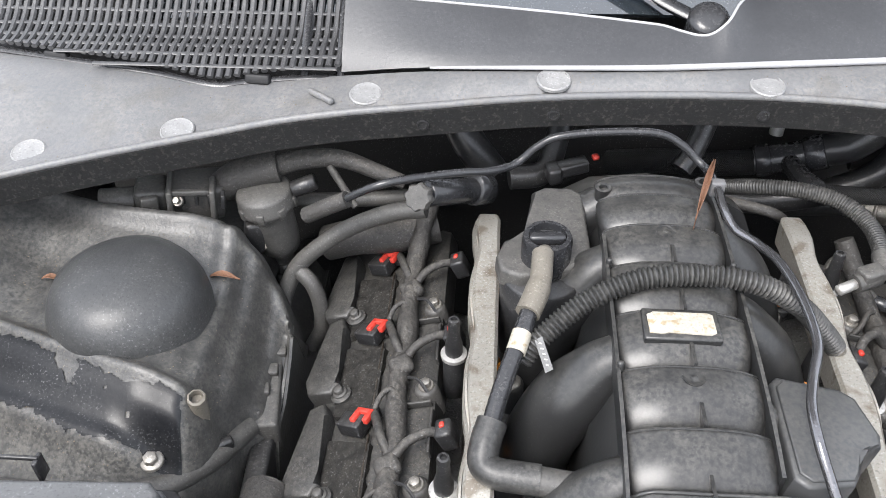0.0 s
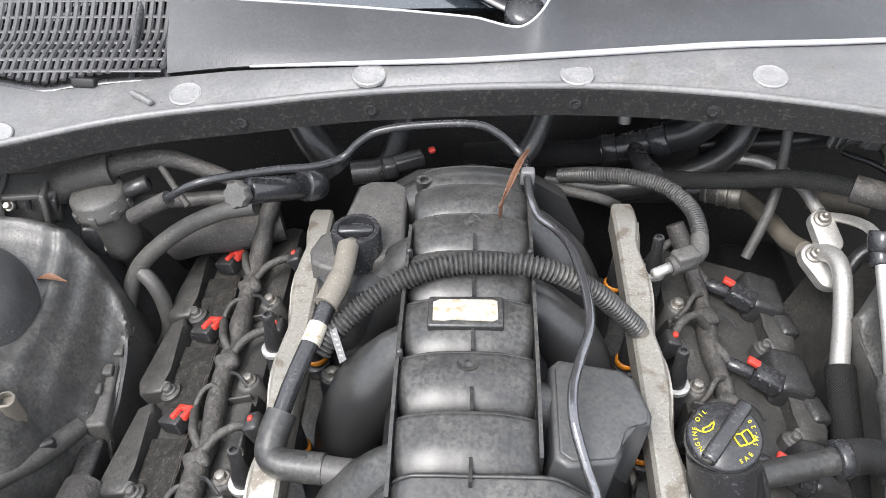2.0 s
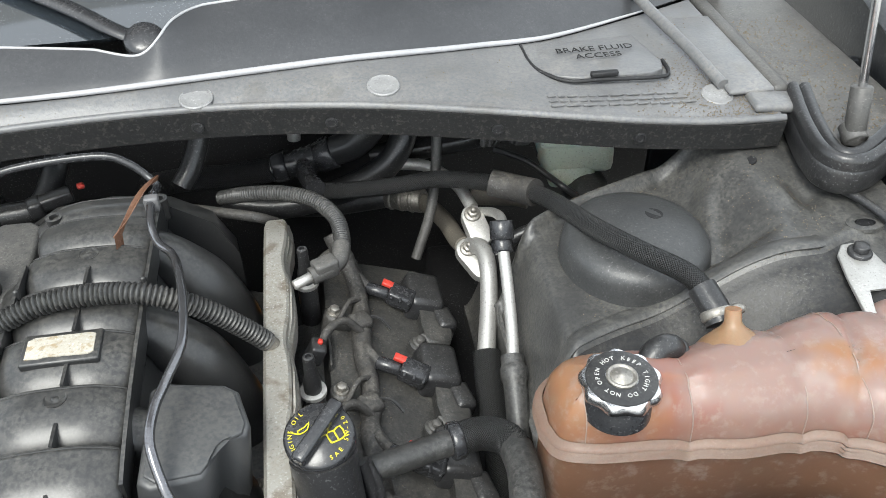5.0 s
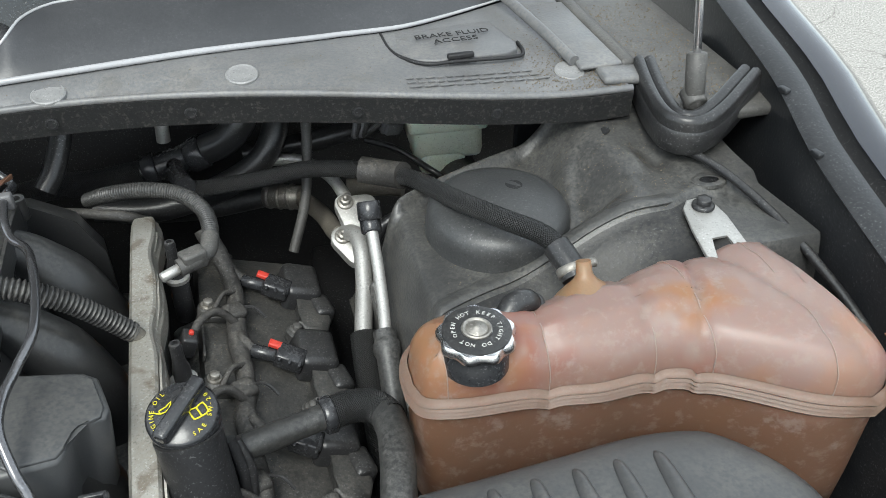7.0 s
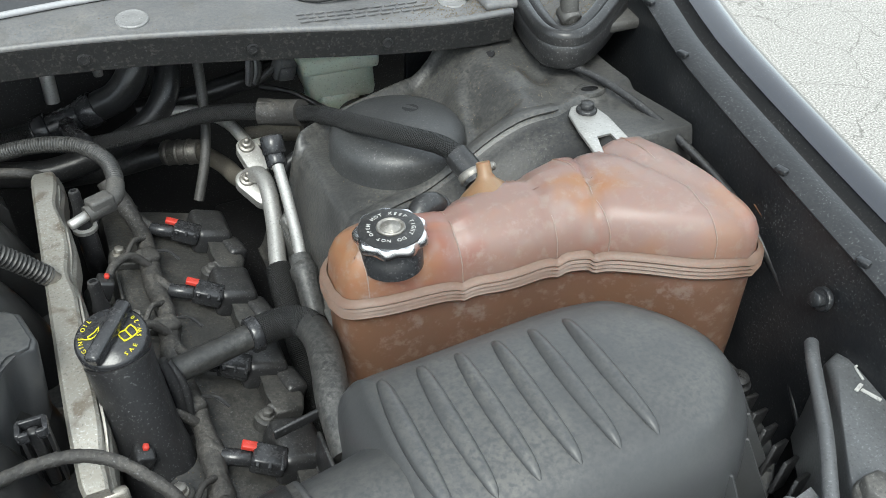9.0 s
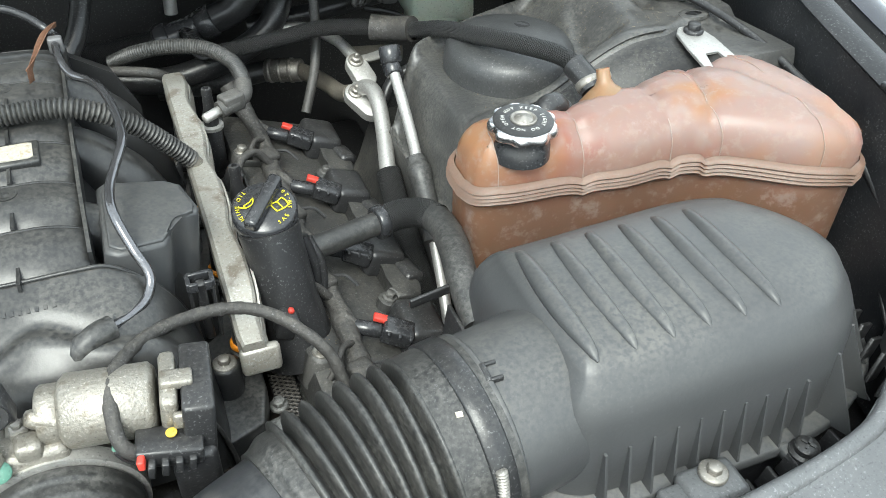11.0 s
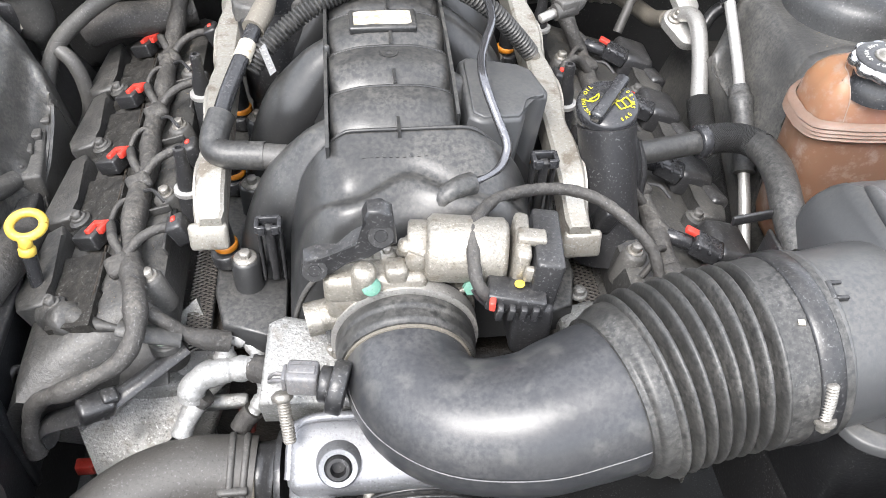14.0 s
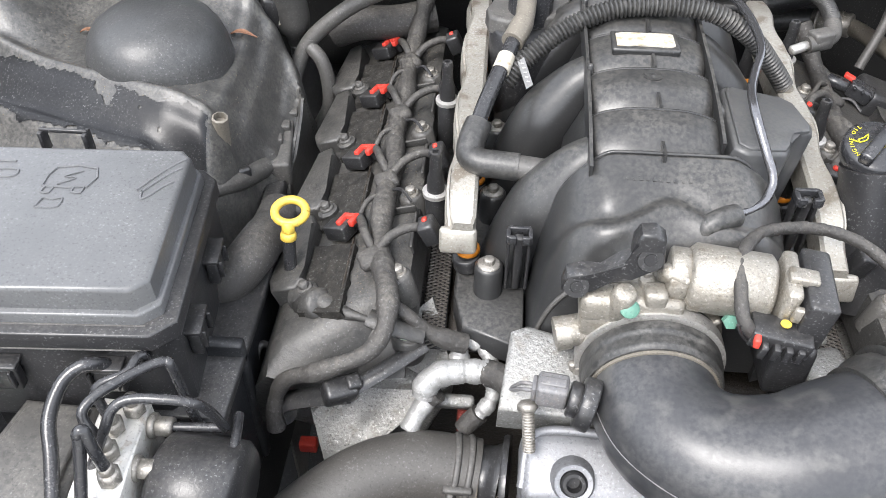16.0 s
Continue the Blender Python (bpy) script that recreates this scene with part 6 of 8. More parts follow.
def build_fuse_box():
    f = thing("fuse_box", "grey-black plastic fuse box with moulded symbols on its lid", "fuse box", (-0.48, 0.27, 0.78))
    lid = part("lid", prism([(-0.66, 0.178), (-0.392, 0.192), (-0.379, 0.204), (-0.392, 0.352), (-0.402, 0.362), (-0.66, 0.350)], 0.876, 0.900, 0.0045, 0.002, 4), FUSELID, f)
    part("lid_step", prism([(-0.66, 0.173), (-0.389, 0.187), (-0.375, 0.200), (-0.389, 0.355), (-0.401, 0.366), (-0.66, 0.354)], 0.866, 0.879, 0.002), FUSELID, f)
    part("lid_skirt", prism([(-0.66, 0.163), (-0.380, 0.177), (-0.363, 0.194), (-0.380, 0.361), (-0.395, 0.374), (-0.66, 0.362)], 0.852, 0.868, 0.002), BLACK, f)
    part("base", prism([(-0.66, 0.168), (-0.384, 0.181), (-0.367, 0.197), (-0.384, 0.357), (-0.398, 0.369), (-0.66, 0.357)], 0.765, 0.854, 0.002), BLACK, f)
    # two thin lines in a paler plastic along the lid's front
    for z, d in ((0.8655, 0.002), (0.8495, 0.001)):
        part("edge_line", tube([(-0.65, 0.163 + d - (0.0015 if z < 0.86 else -0.008), z + 0.0025), (-0.385, 0.177 + d - (0.0015 if z < 0.86 else -0.008), z + 0.0025)], 0.0007, 6, 4), DUSTY, f, "thin paler line along the lid edge")
    for x, y, r, s in ((-0.585, 0.164, 3, 1), (-0.500, 0.168, 3, 1), (-0.420, 0.172, 3, 1), (-0.364, 0.222, 96, 1), (-0.372, 0.300, 96, 1)):
        cl = part("latch", joined(box((x, y, 0.822), (0.026, 0.010, 0.024), 0.002, (0, 0, r)), box((x, y, 0.838), (0.032, 0.015, 0.004), 0.0012, (0, 0, r))), BLACK, f, "moulded snap latch")
        m = pose(x, y, 0.822, 0, 0, r)
        part("latch_rib", joined(*[moved(box((dx, -0.007 if r < 50 else -0.007, 0.004), (0.0025, 0.005, 0.018), 0.0008), m) for dx in (-0.010, 0.010)]), BLACK, cl)
    part("hinge", joined(box((-0.512, 0.370, 0.906), (0.044, 0.003, 0.004), 0.001), box((-0.532, 0.370, 0.895), (0.004, 0.012, 0.022), 0.001), box((-0.492, 0.370, 0.895), (0.004, 0.012, 0.022), 0.001)), BLACK, f)
    z = 0.9004
    part("bus_symbol", joined(tube([(-0.503, 0.302, z), (-0.500, 0.327, z), (-0.466, 0.328, z), (-0.466, 0.304, z), (-0.503, 0.302, z)], 0.0010, 6, 2), tube([(-0.476, 0.324, z), (-0.489, 0.315, z), (-0.479, 0.314, z), (-0.492, 0.305, z)], 0.0008, 6, 2), tube([(-0.500, 0.302, z), (-0.501, 0.294, z), (-0.494, 0.294, z), (-0.493, 0.302, z)], 0.0009, 6, 2), tube([(-0.476, 0.303, z), (-0.476, 0.296, z), (-0.468, 0.296, z), (-0.468, 0.303, z)], 0.0009, 6, 2)), FUSELID, lid, "moulded outline symbol")
    part("book_symbol", tube([(-0.498, 0.276, z), (-0.496, 0.287, z), (-0.488, 0.286, z), (-0.480, 0.288, z), (-0.480, 0.278, z), (-0.489, 0.276, z), (-0.498, 0.276, z)], 0.0009, 6, 2), FUSELID, lid)
    part("key_symbol", joined(tube([(-0.424, 0.303, z), (-0.410, 0.328, z), (-0.400, 0.342, z), (-0.396, 0.346, z)], 0.0010, 6, 4), tube([(-0.420, 0.300, z), (-0.405, 0.324, z), (-0.396, 0.334, z)], 0.0010, 6, 4), tube([(-0.419, 0.302, z), (-0.417, 0.293, z), (-0.412, 0.296, z), (-0.404, 0.309, z), (-0.397, 0.316, z)], 0.0010, 6, 4)), FUSELID, lid)
    part("wave_symbol", joined(tube([(-0.57, 0.331, z), (-0.538, 0.332, z)], 0.0010, 6, 4), tube([(-0.56, 0.320, z), (-0.540, 0.322, z), (-0.531, 0.320, z), (-0.534, 0.312, z), (-0.56, 0.311, z)], 0.0010, 6, 4)), FUSELID, lid)


def main_first():
    build_ground()
    build_cowl()
    build_towers()
    build_film()
    build_bay()
    build_hood()
    build_covers()
    build_rails()
    build_manifold()
    build_box()
    build_throttle()
    build_duct()
    build_airbox()
    build_tank()
    build_fuse_box()


main_first()


# ---- hoses, pipes, wiring ----
def hose(name, pts, r, material, label, category, seg=14, sub=8, uv=False):
    return solo(name, tube(pts, r, seg, sub, uv=uv), material, label, category)


def build_hoses():
    # convoluted hose over the manifold
    c = thing("convoluted_hose", "black convoluted hose arching over the intake manifold", "hose", (0, 0.54, 0.93))
    path = [(-0.128, 0.500, 0.893), (-0.112, 0.512, 0.910), (-0.075, 0.533, 0.934), (-0.03, 0.546, 0.9505), (0.02, 0.549, 0.9545), (0.065, 0.544, 0.952), (0.105, 0.545, 0.928), (0.135, 0.549, 0.895), (0.153, 0.551, 0.872)]
    part("hose", ribbed(path, 0.0098, 0.0024, 0.0042, 18, 6), RUBBER, c)
    part("brass_end", rod((0.150, 0.5505, 0.876), (0.158, 0.552, 0.862), 0.0085, 16), BROWNTAN, c, "brass coloured end fitting")
    # breather line with tan sleeve, taped, ending in an elbow
    b = thing("breather_line", "black breather hose with tan sleeve, white tape and rubber elbow", "hose", (-0.13, 0.5, 0.88))
    part("sleeve", tube([(-0.1105, 0.592, 0.935), (-0.1115, 0.578, 0.932), (-0.113, 0.562, 0.928), (-0.118, 0.545, 0.924), (-0.124, 0.530, 0.920)], lambda s, e: 0.0098 + 0.0014 * ease(0.45, 0.6, s / e), 18), BROWNTAN, b, "tan rubber sleeve")
    part("hose", tube([(-0.122, 0.534, 0.921), (-0.129, 0.510, 0.914), (-0.138, 0.484, 0.905), (-0.147, 0.456, 0.894), (-0.154, 0.430, 0.882)], 0.0078, 16), SMOOTH, b)
    part("tape", tube([(-0.1285, 0.512, 0.9145), (-0.131, 0.503, 0.912), (-0.1335, 0.495, 0.909)], 0.0086, 16, 4), WHITE, b, "white tape wrap")
    part("tag", sheet(lambda u, v: (-0.118 + 0.006 * v + 0.014 * u, 0.505 - 0.030 * u, 0.914 - 0.024 * u + 0.005 * v), steps(0, 0.7, 4), steps(0, 1, 2), 0.0006), GREYPRINT, b, "loose printed tag")
    for k in range(5):
        u = 0.12 + 0.115 * k
        part("print_bar", box((-0.1148 + 0.014 * u, 0.505 - 0.030 * u, 0.9172 - 0.024 * u), (0.0030, 0.0016, 0.0006), 0, (0, -12, -25)), PRINT, b)
    part("elbow", tube([(-0.151, 0.440, 0.886), (-0.156, 0.424, 0.879), (-0.157, 0.411, 0.872), (-0.148, 0.403, 0.870), (-0.130, 0.400, 0.870), (-0.112, 0.398, 0.870)], 0.0128, 18), RUBBER, b, "moulded black rubber elbow")
    part("end_sleeve", tube([(-0.118, 0.3985, 0.870), (-0.098, 0.396, 0.869), (-0.085, 0.395, 0.868)], 0.0118, 16, 4), DUSTY, b)
    # separator with round cap
    p = thing("oil_separator", "dusty black plastic plate with round quarter-turn cap", "separator", (-0.106, 0.63, 0.90))
    part("plate", prism([(-0.118, 0.712), (-0.105, 0.722), (-0.078, 0.722), (-0.066, 0.712), (-0.062, 0.620), (-0.068, 0.606), (-0.085, 0.596), (-0.13, 0.584), (-0.148, 0.592), (-0.153, 0.612), (-0.146, 0.634), (-0.123, 0.646)], 0.895, 0.913, 0.004, 0.001), DUSTY, p)
    part("barrel", rod((-0.108, 0.608, 0.80), (-0.108, 0.608, 0.90), 0.040, 32, 0.003), BLACK, p)
    cap = part("cap", lathe([(0.0235, -0.02), (0.0235, 0.012), (0.022, 0.016), (0.0175, 0.0165), (0.0165, 0.009), (0, 0.009)], pose(-0.106, 0.613, 0.922), 32), SMOOTH, p, "round black cap")
    part("grip", box((-0.106, 0.613, 0.935), (0.034, 0.011, 0.010), 0.003, (0, 0, 4)), SMOOTH, cap)
    part("nipple", rod((-0.108, 0.598, 0.93), (-0.111, 0.588, 0.935), 0.0085, 14), BROWNTAN, p)
    # rigid line along the manifold and its boot
    f = thing("vapour_line", "bent steel and black nylon line clipped along the manifold", "fuel line", (0.08, 0.5, 0.9))
    part("line", tube([(0.053, 0.690, 0.953), (0.0535, 0.672, 0.955), (0.056, 0.643, 0.951), (0.063, 0.622, 0.946), (0.078, 0.600, 0.948), (0.088, 0.565, 0.956), (0.095, 0.520, 0.957), (0.096, 0.478, 0.954), (0.086, 0.446, 0.949), (0.079, 0.420, 0.947), (0.078, 0.392, 0.943), (0.086, 0.367, 0.925), (0.0935, 0.352, 0.908), (0.088, 0.338, 0.898), (0.074, 0.325, 0.896), (0.056, 0.312, 0.899)], 0.0040, 12, 10), mat("dark_steel_tube", (0.16, 0.16, 0.168), 0.20, metal=0.85, dust=0.15, bump=0.05), f)
    part("boot", tube([(0.060, 0.3145, 0.898), (0.048, 0.308, 0.899), (0.036, 0.303, 0.892), (0.032, 0.300, 0.875)], 0.0095, 14, 6), RUBBER, f, "black rubber boot")
    part("clip", box((0.054, 0.675, 0.953), (0.014, 0.010, 0.016), 0.002), CONNECT, f)
    leaf = solo("dry_leaf", sheet(lambda u, v: (0.057 - 0.031 * u + 0.006 * (v - 0.5) * math.sin(math.pi * min(1, u * 1.05 + 0.04)) , 0.712 - 0.088 * u, 0.957 + 0.004 * math.sin(u * 5) + 0.006 * abs(v - 0.5)), steps(0, 1, 14), steps(0, 1, 4), 0.0006), LEAF, "curled dry brown leaf on the manifold", "leaf")
    # vacuum line at the rear
    v = thing("vacuum_line", "thin black line with dusty rubber sleeve behind the engine", "hose", (-0.2, 0.69, 0.93))
    part("line", tube([(-0.345, 0.672, 0.905), (-0.31, 0.668, 0.925), (-0.262, 0.662, 0.954), (-0.20, 0.690, 0.948), (-0.16, 0.708, 0.940), (-0.135, 0.728, 0.936), (-0.115, 0.735, 0.952), (-0.094, 0.738, 0.963), (-0.05, 0.741, 0.968), (0.003, 0.741, 0.969), (0.028, 0.736, 0.960), (0.045, 0.728, 0.947), (0.053, 0.716, 0.944), (0.053, 0.69, 0.952)], 0.0042, 12), SMOOTH, v)
    part("sleeve", tube([(-0.345, 0.672, 0.903), (-0.325, 0.669, 0.916), (-0.30, 0.667, 0.930)], 0.0085, 12, 5), TAPE, v)
    # rear hoses
    hose("heater_hose", [(-0.01, 0.93, 0.80), (0.05, 0.90, 0.825), (0.10, 0.89, 0.83), (0.165, 0.886, 0.838)], 0.0155, BRAID, "black braided heater hose", "hose", 18, uv=True)
    t = thing("heater_tee", "black plastic hose tee with couplings", "hose tee", (0.195, 0.887, 0.845))
    part("tee", joined(tube([(0.155, 0.887, 0.837), (0.195, 0.886, 0.845), (0.235, 0.878, 0.862)], 0.018, 18, 4), rod((0.158, 0.887, 0.838), (0.175, 0.886, 0.842), 0.0205, 18), rod((0.215, 0.882, 0.852), (0.235, 0.878, 0.862), 0.0215, 18), tube([(0.196, 0.884, 0.845), (0.196, 0.865, 0.848), (0.200, 0.838, 0.85), (0.207, 0.81, 0.855)], 0.012, 14, 5)), SMOOTH, t)
    hose("heater_hose", [(0.235, 0.878, 0.862), (0.262, 0.872, 0.876), (0.285, 0.875, 0.905), (0.29, 0.90, 0.94), (0.285, 0.95, 0.97)], 0.0185, DARK, "thick smooth black heater hose", "hose", 18)
    hose("heater_hose", [(0.09, 0.885, 0.795), (0.15, 0.872, 0.79), (0.20, 0.868, 0.797), (0.255, 0.862, 0.818), (0.30, 0.862, 0.848), (0.325, 0.885, 0.89), (0.33, 0.94, 0.95)], 0.0165, DARK, "thick smooth black heater hose", "hose", 18)
    hose("heater_hose", [(0.28, 0.91, 0.83), (0.36, 0.90, 0.84), (0.43, 0.90, 0.85), (0.50, 0.90, 0.86)], 0.014, DARK, "black rubber hose along the firewall", "hose")
    hose("heater_pipe", [(0.185, 0.915, 0.86), (0.187, 0.92, 0.90), (0.188, 0.925, 0.99)], 0.0085, PIPE, "dull aluminium heater pipe", "pipe", 12)
    hose("heater_pipe", [(0.245, 0.925, 0.88), (0.246, 0.925, 0.91), (0.247, 0.93, 0.99)], 0.006, PIPE, "thin aluminium heater pipe", "pipe", 12)
    hose("rubber_hose", [(0.055, 0.82, 0.87), (0.07, 0.835, 0.89), (0.085, 0.86, 0.93), (0.085, 0.88, 0.98)], 0.0125, DARK, "black rubber hose behind the manifold", "hose", 14)
    # braided hose to the reservoir
    r = thing("reservoir_hose", "black braided hose with worm clamp on the reservoir", "hose", (0.45, 0.65, 0.88))
    part("braid", tube([(0.204, 0.845, 0.838), (0.215, 0.825, 0.842), (0.25, 0.800, 0.856), (0.30, 0.780, 0.871), (0.345, 0.770, 0.881), (0.395, 0.755, 0.882), (0.430, 0.735, 0.882), (0.450, 0.700, 0.895), (0.456, 0.645, 0.920), (0.470, 0.580, 0.941), (0.496, 0.530, 0.950), (0.5276, 0.496, 0.947), (0.538, 0.465, 0.937)], 0.0098, 20, 10, uv=True), BRAID, r)
    part("wrap", tube([(0.405, 0.752, 0.882), (0.428, 0.738, 0.882), (0.446, 0.714, 0.890)], 0.0155, 16, 5), TAPE, r, "cloth wrap on the hose")
    part("end", tube([(0.533, 0.484, 0.944), (0.5385, 0.463, 0.936), (0.540, 0.452, 0.930)], 0.0128, 18, 4), DARK, r)
    part("clamp", rod((0.5385, 0.464, 0.936), (0.5395, 0.456, 0.931), 0.0140, 22), STEEL, r, "steel worm clamp")
    part("clamp_screw", rod((0.548, 0.455, 0.943), (0.560, 0.457, 0.941), 0.0045, 10), STEEL, r)
    # convoluted branch to the right fuel rail
    q = thing("rail_supply_hose", "dusty convoluted fuel hose with quick connector", "hose", (0.2, 0.68, 0.87))
    part("hose", ribbed([(0.10, 0.80, 0.862), (0.13, 0.772, 0.884), (0.17, 0.755, 0.893), (0.205, 0.738, 0.892), (0.226, 0.712, 0.886), (0.231, 0.685, 0.880), (0.229, 0.668, 0.876)], 0.0090, 0.0012, 0.0030, 16, 5), RUBBER, q)
    part("connector", joined(tube([(0.230, 0.674, 0.877), (0.226, 0.656, 0.874), (0.212, 0.645, 0.872), (0.196, 0.638, 0.870)], 0.0095, 14, 5), box((0.211, 0.645, 0.874), (0.026, 0.018, 0.020), 0.003, (0, 0, 24))), DUSTY, q)
    part("pipe_end", rod((0.198, 0.639, 0.870), (0.178, 0.630, 0.867), 0.0055, 14), PIPE, q)
    hose("wire_loom", [(0.06, 0.79, 0.86), (0.10, 0.765, 0.868), (0.14, 0.752, 0.866), (0.16, 0.76, 0.85)], 0.006, TAPE, "cloth taped wiring loom", "wiring", 10)
    # air conditioning pipes
    a = thing("ac_lines", "aluminium air conditioning pipes with bolted flange fittings", "pipe", (0.38, 0.7, 0.8))
    part("suction_pipe", tube([(0.378, 0.730, 0.812), (0.386, 0.705, 0.826), (0.388, 0.680, 0.822), (0.382, 0.640, 0.802), (0.372, 0.600, 0.784), (0.366, 0.572, 0.772)], 0.0098, 16), PIPE, a, "thick aluminium pipe")
    part("liquid_pipe", tube([(0.392, 0.642, 0.897), (0.392, 0.628, 0.884), (0.390, 0.595, 0.865), (0.386, 0.555, 0.845), (0.381, 0.520, 0.827), (0.372, 0.44, 0.77), (0.36, 0.37, 0.72)], 0.0062, 14), PIPE, a, "thin aluminium pipe")
    part("sleeve", tube([(0.370, 0.590, 0.779), (0.367, 0.555, 0.762), (0.365, 0.50, 0.735), (0.362, 0.43, 0.70), (0.355, 0.36, 0.665)], 0.0150, 16, uv=True), BRAID, a, "black woven sleeve")
    part("liquid_sleeve", tube([(0.3815, 0.532, 0.833), (0.380, 0.512, 0.823), (0.377, 0.475, 0.80), (0.372, 0.45, 0.783)], lambda s, e: 0.0115 + 0.002 * (s / e > 0.12) * (s / e < 0.25), 14), RUBBER, a, "black rubber sleeve")
    def flange_plate(c, dx, dy, r1, r2, thick):
        n = Vector((0.0, -0.45, 0.89)).normalized()
        ux = Vector((1, 0, 0))
        uy = n.cross(ux)
        m = Matrix((ux, uy, n)).transposed().to_4x4()
        m.translation = c
        g = math.atan2(dy, dx)
        poly = [(r1 * math.cos(q), r1 * math.sin(q)) for q in steps(g + 1.57, g + 4.71, 10)] + [(dx + r2 * math.cos(q), dy + r2 * math.sin(q)) for q in steps(g - 1.57, g + 1.57, 10)]
        return prism(poly, -thick, 0.0, 0.0015, m=m)
    part("upper_flange", flange_plate((0.384, 0.752, 0.839), 0.006, -0.026, 0.0125, 0.0135, 0.014), PIPE, a, "oval aluminium flange plate")
    part("lower_flange", flange_plate((0.374, 0.723, 0.812), 0.015, -0.022, 0.0140, 0.0165, 0.014), PIPE, a, "rounded aluminium flange plate")
    for x, y, z in ((0.384, 0.752, 0.839), (0.374, 0.723, 0.812)):
        part("flange_nut", joined(hexbolt((x, y, z), 0.0066, 0.009, (0, -0.45, 0.89)), rod((x, y, z), (x, y - 0.007, z + 0.014), 0.0032, 10)), STEEL, a)
    part("liquid_nut", joined(rod((0.393, 0.645, 0.893), (0.392, 0.628, 0.882), 0.011, 6), rod((0.394, 0.652, 0.906), (0.393, 0.640, 0.890), 0.0125, 16)), SMOOTH, a, "black capped service port")
    part("bridge", tube([(0.390, 0.768, 0.83), (0.405, 0.745, 0.845), (0.405, 0.70, 0.872), (0.397, 0.655, 0.892)], 0.0055, 12), PIPE, a)
    part("bent_pipe", tube([(0.32, 0.905, 0.760), (0.345, 0.885, 0.762), (0.365, 0.84, 0.765), (0.372, 0.79, 0.775), (0.374, 0.745, 0.798)], 0.0115, 14), BROWNTAN, a, "dull bent aluminium pipe")
    part("ferrule", joined(rod((0.300, 0.918, 0.755), (0.345, 0.890, 0.762), 0.0165, 20), *[rod((0.304 + 0.013 * k, 0.9155 - 0.008 * k, 0.7556 + 0.002 * k), (0.309 + 0.013 * k, 0.9125 - 0.008 * k, 0.7564 + 0.002 * k), 0.0178, 20) for k in range(3)]), STEEL, a, "crimped metal ferrule")
    part("upper_bent_pipe", tube([(0.30, 0.87, 0.84), (0.345, 0.85, 0.845), (0.375, 0.81, 0.842), (0.388, 0.772, 0.833)], 0.0075, 12), PIPE, a)
    hose("rubber_hose", [(0.15, 0.94, 0.74), (0.22, 0.925, 0.745), (0.30, 0.918, 0.755)], 0.0155, RUBBER, "black air conditioning hose along the firewall", "hose")
    hose("drain_tube", [(0.36, 0.86, 0.93), (0.352, 0.82, 0.87), (0.34, 0.79, 0.82), (0.318, 0.765, 0.77)], 0.0062, DUSTY, "thin dusty drain tube", "hose", 12)
    hose("heat_shield_plate", [(0.40, 0.84, 0.80), (0.45, 0.83, 0.80), (0.47, 0.82, 0.80)], 0.012, BROWNTAN, "tan bracket beside the pipes", "bracket")
    # coolant hose from the filler to the radiator side
    k = thing("coolant_hose", "black rubber coolant hose with clamps and sharp bend", "hose", (0.3, 0.42, 0.82))
    part("pipe", tube([(0.225, 0.418, 0.838), (0.255, 0.427, 0.835), (0.29, 0.437, 0.833), (0.318, 0.444, 0.832)], 0.0118, 18), RUBBER, k)
    part("bend", tube([(0.308, 0.442, 0.832), (0.332, 0.445, 0.834), (0.352, 0.435, 0.838), (0.361, 0.415, 0.842)], 0.0150, 20, uv=True), BRAID, k, "woven sleeve round the bend")
    part("lower", tube([(0.359, 0.422, 0.841), (0.360, 0.395, 0.845), (0.355, 0.360, 0.848), (0.348, 0.325, 0.845), (0.345, 0.28, 0.83)], 0.0148, 20), RUBBER, k)
    part("coupling", rod((0.305, 0.4415, 0.832), (0.316, 0.4435, 0.832), 0.0172, 20), SMOOTH, k)
    # rear left hoses
    hose("evap_hose", [(-0.226, 0.702, 0.893), (-0.26, 0.705, 0.885), (-0.30, 0.705, 0.867), (-0.335, 0.700, 0.845), (-0.368, 0.692, 0.815), (-0.385, 0.678, 0.780), (-0.388, 0.655, 0.752), (-0.388, 0.63, 0.735)], 0.0095, DUSTY, "dusty grey rubber hose", "hose")
    hose("evap_hose", [(-0.366, 0.688, 0.812), (-0.352, 0.68, 0.80), (-0.345, 0.675, 0.775), (-0.346, 0.672, 0.74), (-0.36, 0.67, 0.71)], 0.0088, DUSTY, "dusty grey rubber hose", "hose")
    hose("evap_hose", [(-0.24, 0.76, 0.865), (-0.30, 0.755, 0.862), (-0.36, 0.755, 0.858), (-0.42, 0.765, 0.85)], 0.0085, DUSTY, "dusty grey rubber hose", "hose")
    hose("large_hose", [(-0.22, 0.765, 0.82), (-0.265, 0.752, 0.815), (-0.31, 0.745, 0.815), (-0.345, 0.75, 0.80)], 0.021, TAPE, "thick hose wrapped in dusty cloth tape", "hose", 18)
    hose("large_hose", [(-0.16, 0.83, 0.85), (-0.19, 0.84, 0.89), (-0.205, 0.87, 0.92), (-0.21, 0.97, 0.94)], 0.02, DARK, "dark ribbed hose on the firewall", "hose", 18)
    hose("large_hose", [(-0.07, 0.88, 0.93), (-0.085, 0.85, 0.89), (-0.10, 0.81, 0.868), (-0.14, 0.80, 0.865)], 0.014, DARK, "dark heater hose on the firewall", "hose", 16)
    p2 = thing("power_steering_cap", "grey scalloped filler cap on a black neck", "filler cap", (-0.22, 0.67, 0.92))
